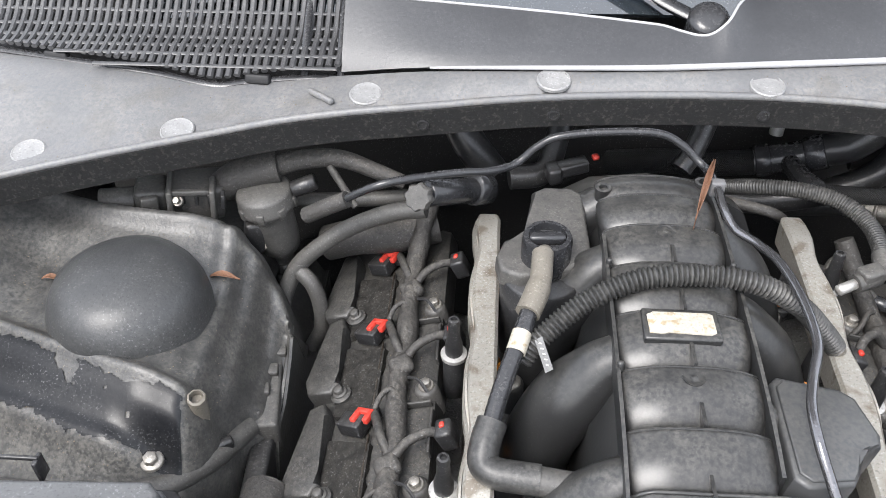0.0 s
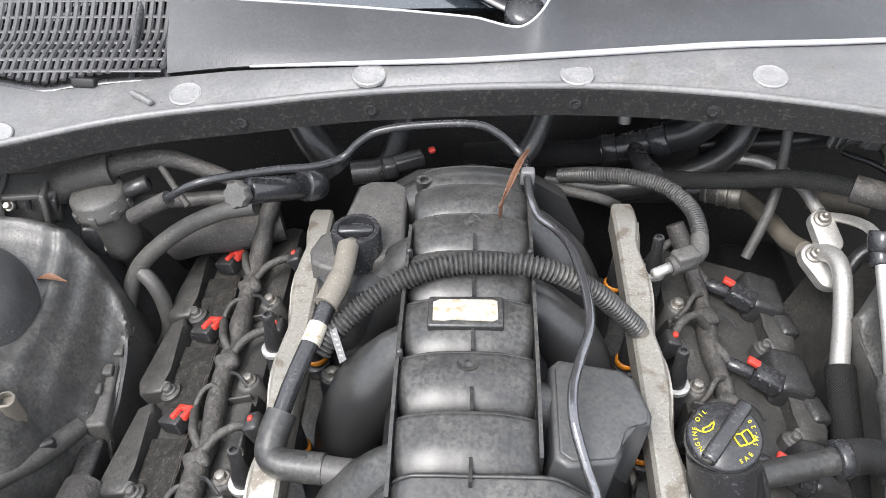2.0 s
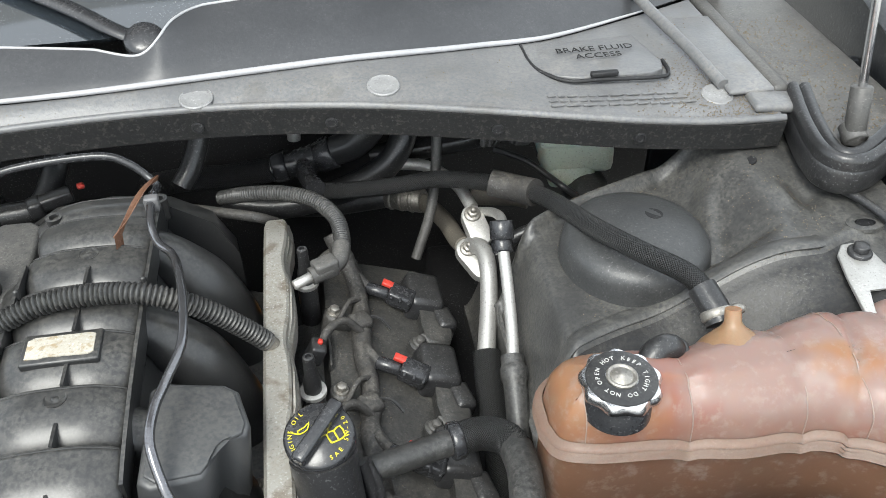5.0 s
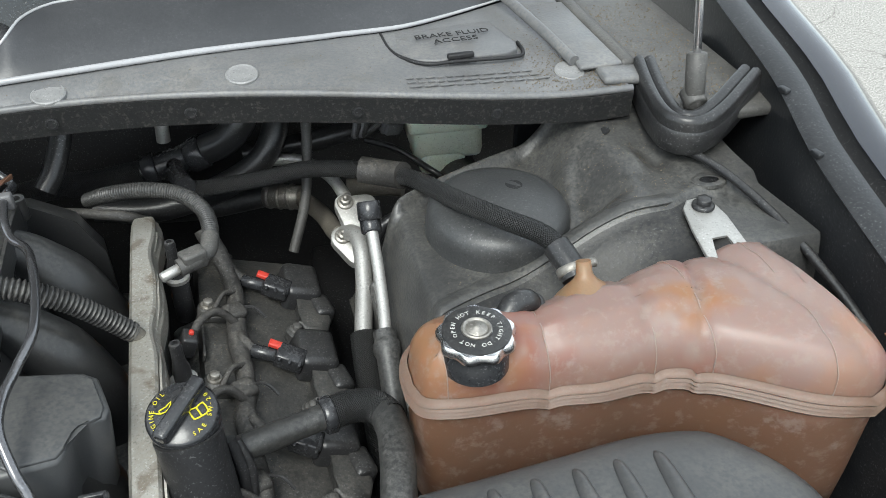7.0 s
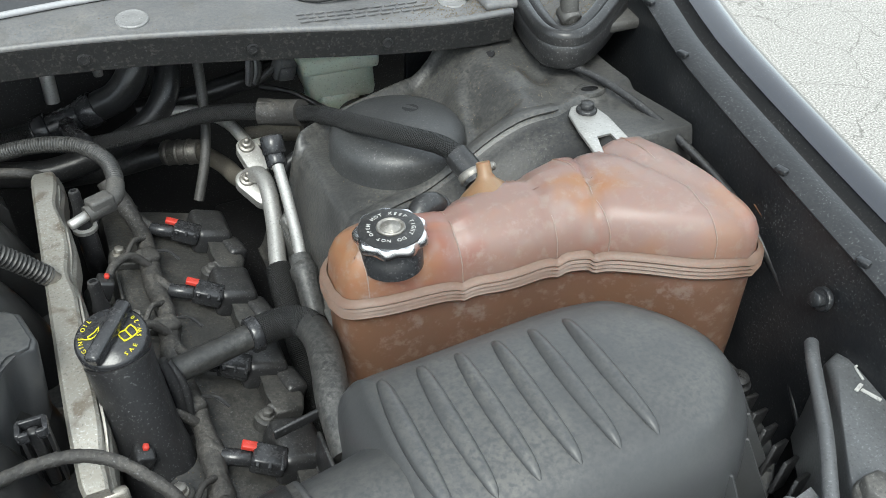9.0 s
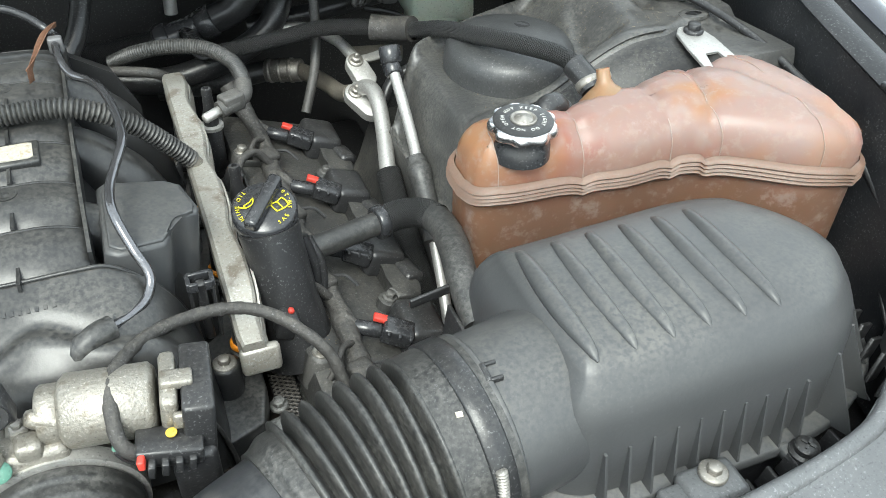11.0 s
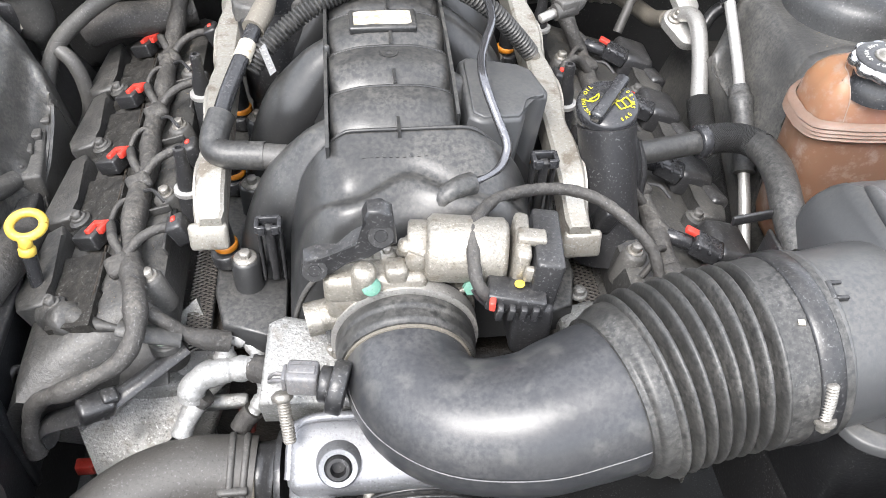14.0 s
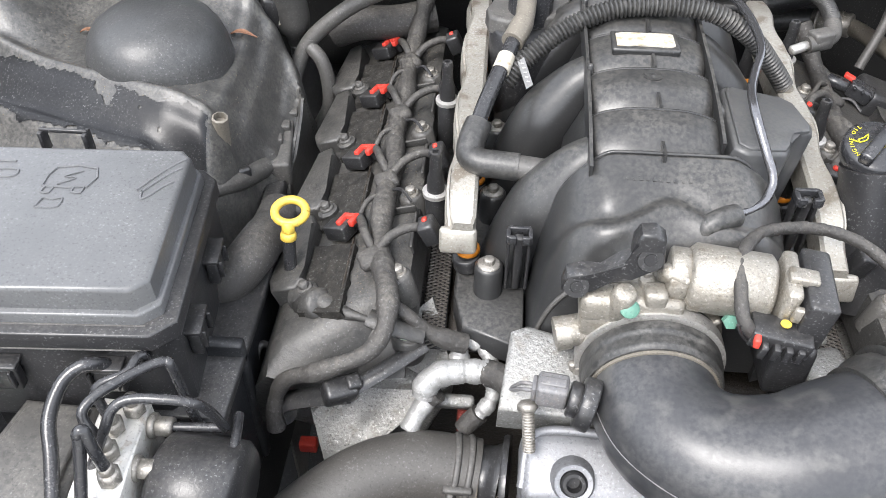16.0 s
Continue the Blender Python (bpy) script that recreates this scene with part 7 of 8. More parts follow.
    part("cap", lathe([(0.0128, 0), (0.0136, 0.003), (0.0136, 0.009), (0.012, 0.0115), (0, 0.0115)], along((-0.227, 0.670, 0.934), (-0.240, 0.635, 0.955)), 48, 8, 0.0010), DUSTY, p2, "grey plastic cap")
    part("neck", joined(rod((-0.224, 0.680, 0.930), (-0.175, 0.735, 0.895), 0.0135, 18), rod((-0.18, 0.73, 0.90), (-0.165, 0.745, 0.89), 0.018, 18)), SMOOTH, p2)
    for side in (-1, 1):
        for yy, zz in ((0.561, 0.872), (0.415, 0.865)) if side < 0 else ((0.671, 0.876), (0.524, 0.87)):
            s2 = thing("cover_stud", "black rubber capped stud with pale washer beside the fuel rail", "stud", (side * 0.19, yy, 0.80), group="cover studs")
            part("cap", lathe([(0.0085, -0.05), (0.0085, -0.028), (0.0062, -0.018), (0.0055, -0.004), (0.0060, 0.0), (0.005, 0.0045), (0.003, 0.005), (0.0025, 0.002), (0, 0.002)], pose(side * 0.189, yy, zz, 0, 0, 0), 16), BLACK, s2)
            part("washer", lathe([(0.0128, 0), (0.0128, 0.004), (0.009, 0.005), (0, 0.005)], pose(side * 0.189, yy, zz - 0.045), 20), PIPE, s2)
            part("post", rod((side * 0.189, yy, zz - 0.10), (side * 0.189, yy, zz - 0.043), 0.0105, 14), BLACK, s2)


def build_wiring():
    # loom along each bank with branches to the coils
    for side, ys in ((-1, CYL_L), (1, CYL_R)):
        w = thing("engine_loom", "dusty tape-wrapped wiring loom along the valve cover", "wiring loom", (side * 0.24, 0.5, 0.80), group="engine looms")
        if side < 0:
            pts = [(-0.222, 0.775, 0.865), (-0.232, 0.748, 0.838), (-0.240, 0.715, 0.808), (-0.242, 0.66, 0.802), (-0.240, 0.60, 0.800), (-0.243, 0.54, 0.800), (-0.238, 0.48, 0.801), (-0.240, 0.42, 0.802), (-0.236, 0.36, 0.803), (-0.226, 0.315, 0.808), (-0.219, 0.285, 0.812), (-0.219, 0.259, 0.798), (-0.232, 0.243, 0.785), (-0.256, 0.235, 0.776), (-0.278, 0.234, 0.764), (-0.300, 0.239, 0.750), (-0.314, 0.240, 0.732), (-0.321, 0.235, 0.705), (-0.321, 0.231, 0.683)]
        else:
            pts = [(0.220, 0.735, 0.845), (0.236, 0.71, 0.812), (0.243, 0.67, 0.796), (0.240, 0.60, 0.796), (0.243, 0.54, 0.796), (0.238, 0.48, 0.797), (0.243, 0.42, 0.796), (0.246, 0.36, 0.796), (0.243, 0.30, 0.792), (0.235, 0.25, 0.78)]
        random.seed(11 + side)
        line = even(spline(pts, 12), 0.003)
        bumps = [random.uniform(-0.0016, 0.0024) for _ in range(400)]
        part("loom", sweep(line, lambda s, e: 0.0098 + (lambda f, k: (bumps[k] * (1 - f) + bumps[k + 1] * f) * 0.8)((s / 0.016) % 1.0, int(s / 0.016)) - 0.0022 * ease(0.50, 0.56, s) + 0.0005 * ((s / 0.011) % 1.0), 14), TAPE, w)
        for i, cy in enumerate(ys):
            if side < 0:
                part("branch", tube([(-0.240, cy - 0.045, 0.804), (-0.250, cy - 0.028, 0.812), (-0.256, cy - 0.008, 0.806), (-0.262, cy + 0.010, 0.797)], 0.0045, 10, 6), TAPE, w)
                part("rail_branch", tube([(-0.240, cy - 0.05, 0.804), (-0.226, cy - 0.038, 0.818), (-0.208, cy - 0.030, 0.824), (-0.195, cy - 0.028, 0.822)], 0.0045, 10, 6), TAPE, w)
                plug = part("rail_plug", box((-0.190, cy - 0.028, 0.820), (0.016, 0.020, 0.024), 0.003, (0, -25, 0)), BLACK, w)
                part("rail_clip", box((-0.1945, cy - 0.026, 0.830), (0.005, 0.006, 0.006), 0.0015, (0, -25, 0)), RED, plug, "bright red plastic clip")
            else:
                part("branch", tube([(0.243, cy + 0.03, 0.800), (0.246, cy + 0.016, 0.803), (0.254, cy + 0.006, 0.798)], 0.0058, 10, 6), TAPE, w)
                part("rail_branch", tube([(0.243, cy + 0.045, 0.800), (0.225, cy + 0.045, 0.822), (0.207, cy + 0.03, 0.826), (0.197, cy + 0.012, 0.82)], 0.0045, 10, 6), TAPE, w)
                plug = part("rail_plug", box((0.193, cy + 0.010, 0.818), (0.016, 0.020, 0.024), 0.003, (0, 25, 0)), BLACK, w)
                part("rail_clip", box((0.1985, cy + 0.012, 0.829), (0.005, 0.006, 0.006), 0.0015, (0, 25, 0)), RED, plug, "bright red plastic clip")
            if side < 0:
                part("coil_wire", tube([(-0.262, cy + 0.012, 0.798), (-0.256, cy + 0.024, 0.806), (-0.247, cy + 0.030, 0.808), (-0.240, cy + 0.022, 0.806)], 0.0028, 8, 5), TAPE, w)
                part("tie_tail", tube([(-0.232, cy - 0.075, 0.812), (-0.222, cy - 0.082, 0.818), (-0.212, cy - 0.092, 0.812)], 0.0018, 6, 4), BLACK, w)
            else:
                part("coil_wire", tube([(0.243, cy - 0.02, 0.804), (0.232, cy - 0.03, 0.812), (0.222, cy - 0.045, 0.808), (0.214, cy - 0.05, 0.80)], 0.0030, 8, 5), TAPE, w)
                part("tie_tail", tube([(0.250, cy - 0.05, 0.806), (0.262, cy - 0.056, 0.808), (0.272, cy - 0.066, 0.800)], 0.0018, 6, 4), BLACK, w)
            part("tape_flap", box((side * 0.241, cy - 0.055, 0.806), (0.024, 0.022, 0.012), 0.005, (8, side * 12, 25)), TAPE, w)
    # throttle motor lead
    tl = thing("throttle_lead", "cloth taped lead to the throttle motor", "wiring", (0.12, 0.29, 0.88))
    lead = spline([(0.064, 0.214, 0.868), (0.053, 0.217, 0.882), (0.051, 0.235, 0.894), (0.0545, 0.262, 0.900), (0.0764, 0.302, 0.889), (0.11, 0.326, 0.878), (0.146, 0.334, 0.870), (0.175, 0.324, 0.864), (0.200, 0.302, 0.852), (0.2155, 0.284, 0.836), (0.222, 0.264, 0.808)], 14)
    part("tape_wrap", sweep(even(lead, 0.0022), lambda q, e: 0.0049 + 0.0006 * ((q / 0.016) % 1.0), 14), TAPE, tl)
    for dx in (-0.003, 0.0, 0.003):
        part("wire", tube([(0.060 + dx, 0.212, 0.866), (0.055 + dx, 0.212, 0.873), (0.050 + dx * 0.6, 0.213, 0.881)], 0.0013, 6, 5), BLACK, tl)
    # clips standing beside the plenum
    for x, y, z in ((0.129, 0.356, 0.886), (-0.109, 0.331, 0.848)):
        c = thing("cover_clip", "black plastic slotted cover clip on a post", "clip", (x, y, z - 0.06), group="cover clips")
        part("post", joined(box((x, y + 0.003, z - 0.035), (0.008, 0.008, 0.07), 0.002, (6, 0, 0)), box((x + 0.009, y + 0.003, z - 0.035), (0.003, 0.010, 0.06), 0.001), box((x - 0.009, y + 0.003, z - 0.035), (0.003, 0.010, 0.06), 0.001)), BLACK, c)
        part("head", joined(box((x - 0.0095, y, z), (0.004, 0.014, 0.009), 0.001), box((x + 0.0095, y, z), (0.004, 0.014, 0.009), 0.001), box((x, y + 0.0065, z), (0.020, 0.004, 0.009), 0.001), box((x - 0.006, y - 0.0065, z), (0.007, 0.004, 0.009), 0.001), box((x + 0.006, y - 0.0065, z), (0.007, 0.004, 0.009), 0.001)), SMOOTH, c)
    # rear left connectors and purge canister
    k = thing("harness_connector", "large grey-black harness connector with bolt, taped loom", "connector", (-0.49, 0.72, 0.87))
    part("shell", joined(box((-0.475, 0.722, 0.888), (0.060, 0.044, 0.040), 0.005, (0, 6, 14)), box((-0.520, 0.712, 0.890), (0.034, 0.036, 0.034), 0.005, (0, 6, 14)), box((-0.497, 0.708, 0.893), (0.006, 0.05, 0.044), 0.002, (0, 6, 14)), rod((-0.535, 0.705, 0.890), (-0.57, 0.695, 0.892), 0.015, 16)), DUSTY, k)
    part("ribs", joined(*[box((-0.495 + 0.014 * i, 0.701, 0.902 - 0.0012 * i), (0.004, 0.012, 0.016), 0.001, (0, 6, 14)) for i in range(5)]), BLACK, k)
    part("latch_arm", joined(box((-0.470, 0.697, 0.908), (0.050, 0.006, 0.006), 0.0015, (0, 6, 14)), box((-0.452, 0.706, 0.890), (0.006, 0.030, 0.046), 0.002, (0, 6, 14)), box((-0.515, 0.690, 0.892), (0.018, 0.008, 0.026), 0.002, (0, 6, 30))), DUSTY, k)
    part("bolt", hexbolt((-0.484, 0.693, 0.899), 0.004, 0.009, (0, -0.7, 0.7)), STEEL, k)
    part("loom", tube([(-0.448, 0.728, 0.892), (-0.43, 0.732, 0.905), (-0.404, 0.735, 0.912), (-0.385, 0.738, 0.915)], 0.0175, 16), TAPE, k)
    part("loom_tail", tube([(-0.392, 0.738, 0.914), (-0.36, 0.742, 0.922), (-0.32, 0.742, 0.925), (-0.28, 0.735, 0.915), (-0.25, 0.73, 0.905)], lambda s, e: 0.0115 - 0.004 * s / e, 14), TAPE, k)
    g = thing("purge_canister", "dusty black cylindrical purge valve canister", "canister", (-0.39, 0.725, 0.81))
    cm = pose(-0.393, 0.722, 0.822, 4, -5, 0)
    part("body", lathe([(0.0, -0.03), (0.010, -0.03), (0.012, -0.012), (0.021, -0.004), (0.0235, 0.010), (0.0245, 0.056), (0, 0.056)], cm.copy(), 32), DUSTY, g)
    part("lid", lathe([(0.0265, 0.054), (0.031, 0.058), (0.0315, 0.064), (0.0300, 0.066), (0.0300, 0.076), (0.0270, 0.080), (0.0, 0.083)], cm.copy(), 36), DUSTY, g, "dusty stepped lid")
    for an in range(0, 360, 45):
        part("lid_tab", moved(box((0.0305, 0, 0.062), (0.004, 0.008, 0.012), 0.001), cm @ pose(0, 0, 0, 0, 0, an)), DUSTY, g)
    part("side_box", joined(box((-0.414, 0.704, 0.848), (0.022, 0.022, 0.040), 0.004, (0, 10, 20)), box((-0.420, 0.700, 0.832), (0.008, 0.010, 0.030), 0.002, (0, 20, 20))), BLACK, g)
    part("spout", rod((-0.370, 0.722, 0.897), (-0.345, 0.728, 0.905), 0.009, 14), BLACK, g)
    part("lower_spout", joined(rod((-0.391, 0.718, 0.795), (-0.390, 0.714, 0.765), 0.007, 12), rod((-0.3905, 0.716, 0.782), (-0.390, 0.715, 0.774), 0.0115, 16)), BLACK, g)
    part("label_strip", box((-0.40, 0.70, 0.84), (0.008, 0.0015, 0.014), 0, (0, 0, 20)), WHITE, g)
    hose("engine_loom_branch", [(-0.33, 0.735, 0.92), (-0.315, 0.72, 0.905), (-0.30, 0.705, 0.89)], 0.004, TAPE, "short taped wiring branch", "wiring", 10)
    # connector over the rear of the manifold
    m = thing("map_sensor", "black sensor connector with red lock on the manifold", "sensor", (-0.06, 0.79, 0.88))
    plug = part("plug", joined(box((-0.072, 0.785, 0.893), (0.036, 0.017, 0.015), 0.003, (0, -6, 18)), box((-0.092, 0.778, 0.889), (0.016, 0.022, 0.020), 0.004, (0, -6, 18))), BLACK, m)
    part("lock", box((-0.046, 0.797, 0.899), (0.008, 0.008, 0.006), 0.002, (0, 0, 18)), RED, plug)
    random.seed(5)
    # wires and a connector below the cowl on the right
    for i in range(4):
        hose("bundle_wire", [(0.432, 0.90, 0.96), (0.428 + 0.003 * i, 0.88, 0.915 + 0.004 * i), (0.420 + 0.005 * i, 0.862, 0.88), (0.418 + 0.004 * i, 0.86, 0.862), (0.44 + 0.01 * i, 0.868, 0.87 + 0.004 * i)], 0.0034, TAPE if i % 2 else CONNECT, "thin dusty wire under the cowl", "wire", 8)
    solo("wire_connector", joined(box((0.468, 0.866, 0.875), (0.030, 0.02, 0.034), 0.004, (20, 10, 10)), box((0.468, 0.858, 0.868), (0.022, 0.01, 0.02), 0.003, (20, 10, 10))), CONNECT, "grey plastic wire connector", "connector")
    hose("bundle_wire", [(0.43, 0.85, 0.86), (0.46, 0.82, 0.862), (0.485, 0.80, 0.85), (0.50, 0.78, 0.845), (0.52, 0.775, 0.83)], 0.004, DARK, "thin black wire along the firewall", "wire", 8)
    # loom in comb channel along the left wing
    t = thing("cable_channel", "grey-black comb-edged cable channel with loom", "cable channel", (-0.385, 0.55, 0.74))
    part("channel", box((-0.383, 0.575, 0.745), (0.030, 0.125, 0.05), 0.004, (3, 0, 8)), DUSTY, t)
    for i in range(5):
        part("tooth", box((-0.377 - 0.0036 * i, 0.628 - 0.025 * i, 0.775 - 0.0014 * i), (0.026, 0.014, 0.008), 0.002, (3, 0, 8)), DUSTY, t)
    part("loom", tube([(-0.388, 0.515, 0.762), (-0.40, 0.485, 0.770), (-0.415, 0.452, 0.782), (-0.44, 0.420, 0.795), (-0.48, 0.404, 0.803), (-0.54, 0.398, 0.81), (-0.62, 0.40, 0.815)], 0.0115, 14), DUSTY, t)
    part("lower_strip", box((-0.375, 0.47, 0.70), (0.022, 0.28, 0.09), 0.004, (0, 0, 3)), BLACK, t)
    part("loom_clip", box((-0.402, 0.478, 0.776), (0.022, 0.010, 0.022), 0.003, (0, 0, 30)), BLACK, t)
    st = thing("wing_stud", "pale plastic threaded sleeve standing on the inner wing", "stud", (-0.411, 0.478, 0.80))
    part("sleeve", lathe([(0.0105, 0), (0.0085, 0.012), (0.0085, 0.052), (0.0065, 0.053), (0.0065, 0.045), (0, 0.045)], along((-0.418, 0.486, 0.802), (-0.410, 0.474, 0.862)), 8), BROWNTAN, st)
    solo("wing_nut", hexbolt((-0.446, 0.434, tower_z(-0.446, 0.434, -1) + 0.001), 0.0065, 0.010, (0, -0.2, 1), 1.6), STEEL, "pale hex nut with flange on the wing", "nut")


def build_left_front():
    # fuse box harness, dipstick
    hose("fuse_box_loom", [(-0.355, 0.445, 0.76), (-0.356, 0.41, 0.765), (-0.352, 0.375, 0.785), (-0.357, 0.345, 0.79), (-0.372, 0.325, 0.778), (-0.39, 0.32, 0.765)], 0.0215, TAPE, "thick tape-wrapped loom into the fuse box", "wiring loom", 18)
    d = thing("dipstick", "yellow ring-handled oil dipstick in its tube", "dipstick", (-0.325, 0.37, 0.68))
    ring = [(-0.3190 + 0.0145 * math.cos(a), 0.366 + 0.0120 * math.sin(a), 0.830 + 0.0040 * math.sin(a)) for a in steps(0, 2 * math.pi, 24)]
    part("ring", sweep([Vector(p) for p in ring], 0.0042, 12), YELLOW, d)
    part("stem", joined(rod((-0.3185, 0.354, 0.828), (-0.319, 0.350, 0.818), 0.0060, 14), rod((-0.319, 0.351, 0.818), (-0.3195, 0.349, 0.810), 0.0075, 14)), YELLOW, d)
    part("tube", tube([(-0.3195, 0.351, 0.811), (-0.322, 0.348, 0.77), (-0.328, 0.345, 0.70), (-0.335, 0.33, 0.62)], 0.0062, 12), SMOOTH, d)
    # brake lines down the side
    for i, dx in enumerate((0.0, 0.016)):
        hose("brake_line", [(-0.358 + dx, 0.42, 0.75), (-0.362 + dx, 0.37, 0.735), (-0.378 + dx, 0.30, 0.725), (-0.382 + dx, 0.24, 0.722), (-0.380 + dx, 0.19, 0.72)], 0.0042, RUBBER, "black coated brake line", "brake line", 10)
    hose("brake_line", [(-0.348, 0.27, 0.66), (-0.350, 0.285, 0.71), (-0.344, 0.295, 0.722), (-0.335, 0.30, 0.70), (-0.33, 0.31, 0.62)], 0.0042, RUBBER, "black coated brake line", "brake line", 10)
    solo("line_bracket", box((-0.365, 0.193, 0.735), (0.040, 0.022, 0.030), 0.004), BLACK, "black plastic brake line holder", "bracket")
    solo("inner_apron", joined(box((-0.56, 0.15, 0.62), (0.40, 0.46, 0.02), 0.004), box((-0.47, 0.246, 0.70), (0.26, 0.012, 0.17), 0.003), box((-0.352, 0.25, 0.69), (0.012, 0.24, 0.16), 0.003)), INNER, "black painted apron below the fuse box", "apron", kind="structure")
    solo("lower_tray", joined(box((0.60, 0.10, 0.66), (0.44, 0.30, 0.012), 0.003), box((0.60, -0.03, 0.72), (0.44, 0.012, 0.14), 0.003), box((0.10, 0.03, 0.60), (0.70, 0.20, 0.012), 0.003)), BASE, "black plastic splash tray behind the bumper", "splash tray", kind="structure")
    solo("apron_shelf", box((-0.44, 0.27, 0.765), (0.20, 0.19, 0.012), 0.003), BLACK, "black plastic tray carrying the fuse box", "tray")
    for x, z in ((-0.545, 0.715), (-0.515, 0.728)):
        solo("body_washer", joined(lathe([(0.017, 0), (0.017, 0.002), (0, 0.003)], along((x, 0.238, z), (x, 0, z + 0.12)), 14), lathe([(0.008, 0.002), (0.008, 0.008), (0, 0.009)], along((x, 0.238, z), (x, 0, z + 0.12)), 14)), BROWNTAN, "pale round washer with bolt on the apron", "washer", group="body washers")
    a = thing("brake_modulator", "brushed aluminium brake modulator block with pump motor and pipes", "brake modulator", (-0.40, 0.12, 0.70))
    part("block", prism([(-0.429, 0.170), (-0.391, 0.168), (-0.386, 0.084), (-0.424, 0.084)], 0.72, 0.80, 0.003), BLOCK, a)
    part("motor", joined(rod((-0.378, 0.125, 0.755), (-0.312, 0.119, 0.752), 0.043, 32, 0.006), box((-0.355, 0.122, 0.72), (0.05, 0.07, 0.05), 0.005)), BLACK, a, "black pump motor")
    part("controller", prism([(-0.50, 0.175), (-0.435, 0.172), (-0.432, 0.075), (-0.52, 0.075)], 0.70, 0.785, 0.006), DUSTY, a, "dusty black control unit")
    part("controller_lid", prism([(-0.492, 0.168), (-0.442, 0.166), (-0.440, 0.082), (-0.508, 0.082)], 0.785, 0.790, 0.002), DUSTY, a)
    for px, py in ((-0.399, 0.158), (-0.409, 0.140), (-0.405, 0.118), (-0.396, 0.098)):
        part("fitting", joined(rod((px, py, 0.80), (px, py, 0.812), 0.0088, 6), rod((px, py, 0.811), (px, py, 0.820), 0.0058, 12)), STEEL, a, "hexagonal pipe nut")
    for py in (0.155, 0.117):
        part("side_fitting", joined(rod((-0.385, py, 0.787), (-0.371, py, 0.787), 0.0088, 6), rod((-0.390, py, 0.787), (-0.384, py, 0.787), 0.0105, 16)), STEEL, a, "hexagonal pipe nut")

    def pipe(r, *pts):
        part("pipe", tube(pts, r, 12, 8), SMOOTH, a, "black coated brake pipe")
    pipe(0.0056, (-0.434, 0.070, 0.78), (-0.441, 0.106, 0.81), (-0.447, 0.128, 0.826), (-0.444, 0.149, 0.838), (-0.435, 0.160, 0.845), (-0.423, 0.167, 0.845), (-0.414, 0.178, 0.825), (-0.420, 0.190, 0.79))
    pipe(0.0040, (-0.409, 0.140, 0.808), (-0.413, 0.143, 0.826), (-0.416, 0.146, 0.838), (-0.410, 0.150, 0.845), (-0.393, 0.157, 0.850), (-0.389, 0.170, 0.852), (-0.386, 0.176, 0.845), (-0.395, 0.188, 0.81), (-0.402, 0.194, 0.78))
    pipe(0.0040, (-0.405, 0.118, 0.808), (-0.409, 0.118, 0.830), (-0.414, 0.121, 0.842), (-0.413, 0.127, 0.848), (-0.403, 0.139, 0.852), (-0.380, 0.158, 0.855), (-0.366, 0.166, 0.855), (-0.362, 0.165, 0.848), (-0.359, 0.166, 0.80), (-0.359, 0.170, 0.775))
    pipe(0.0040, (-0.417, 0.108, 0.795), (-0.399, 0.118, 0.835), (-0.393, 0.126, 0.848), (-0.381, 0.132, 0.853), (-0.357, 0.134, 0.853), (-0.338, 0.136, 0.848), (-0.332, 0.143, 0.83), (-0.330, 0.156, 0.79))
    pipe(0.0045, (-0.408, 0.060, 0.78), (-0.405, 0.095, 0.845), (-0.405, 0.099, 0.855), (-0.401, 0.101, 0.857), (-0.397, 0.097, 0.84), (-0.396, 0.098, 0.808))
    pipe(0.0040, (-0.375, 0.155, 0.787), (-0.361, 0.156, 0.787), (-0.334, 0.159, 0.785))
    pipe(0.0040, (-0.375, 0.117, 0.787), (-0.354, 0.118, 0.787), (-0.335, 0.123, 0.785), (-0.322, 0.130, 0.786), (-0.320, 0.147, 0.788), (-0.324, 0.172, 0.785))
    # washer bottle at the edge of the view
    solo("washer_bottle", lathe([(0.0, 0.0), (0.05, 0.0), (0.055, 0.02), (0.052, 0.10), (0.04, 0.125), (0.0, 0.13)], pose(-0.505, 0.09, 0.63), 28), PALE, "pale translucent fluid bottle", "bottle")
    # radiator hose
    h = thing("radiator_hose", "thick grey-black radiator hose with spring clamp", "radiator hose", (-0.22, 0.19, 0.65))
    part("hose", tube([(-0.135, 0.205, 0.667), (-0.155, 0.206, 0.670), (-0.19, 0.203, 0.675), (-0.23, 0.188, 0.675), (-0.27, 0.158, 0.668), (-0.31, 0.115, 0.655), (-0.35, 0.06, 0.63), (-0.38, 0.01, 0.61)], 0.0335, 28, 8), mat("radiator_rubber", (0.05, 0.047, 0.043), 0.5, dust=0.3, dust_col=(0.12, 0.11, 0.1), bump=0.25), h)
    part("clamp", joined(rod((-0.159, 0.2057, 0.671), (-0.153, 0.2057, 0.670), 0.0354, 32), rod((-0.147, 0.2055, 0.669), (-0.141, 0.2053, 0.668), 0.0354, 32), box((-0.150, 0.176, 0.688), (0.026, 0.007, 0.006), 0.002), box((-0.156, 0.172, 0.674), (0.006, 0.006, 0.026), 0.0015), box((-0.148, 0.170, 0.668), (0.006, 0.006, 0.022), 0.0015)), DUSTY, h, "spring band clamp")
    part("rust_ring", rod((-0.1365, 0.205, 0.6672), (-0.1335, 0.205, 0.667), 0.0325, 28), BROWNTAN, h, "tan crust at the hose end")
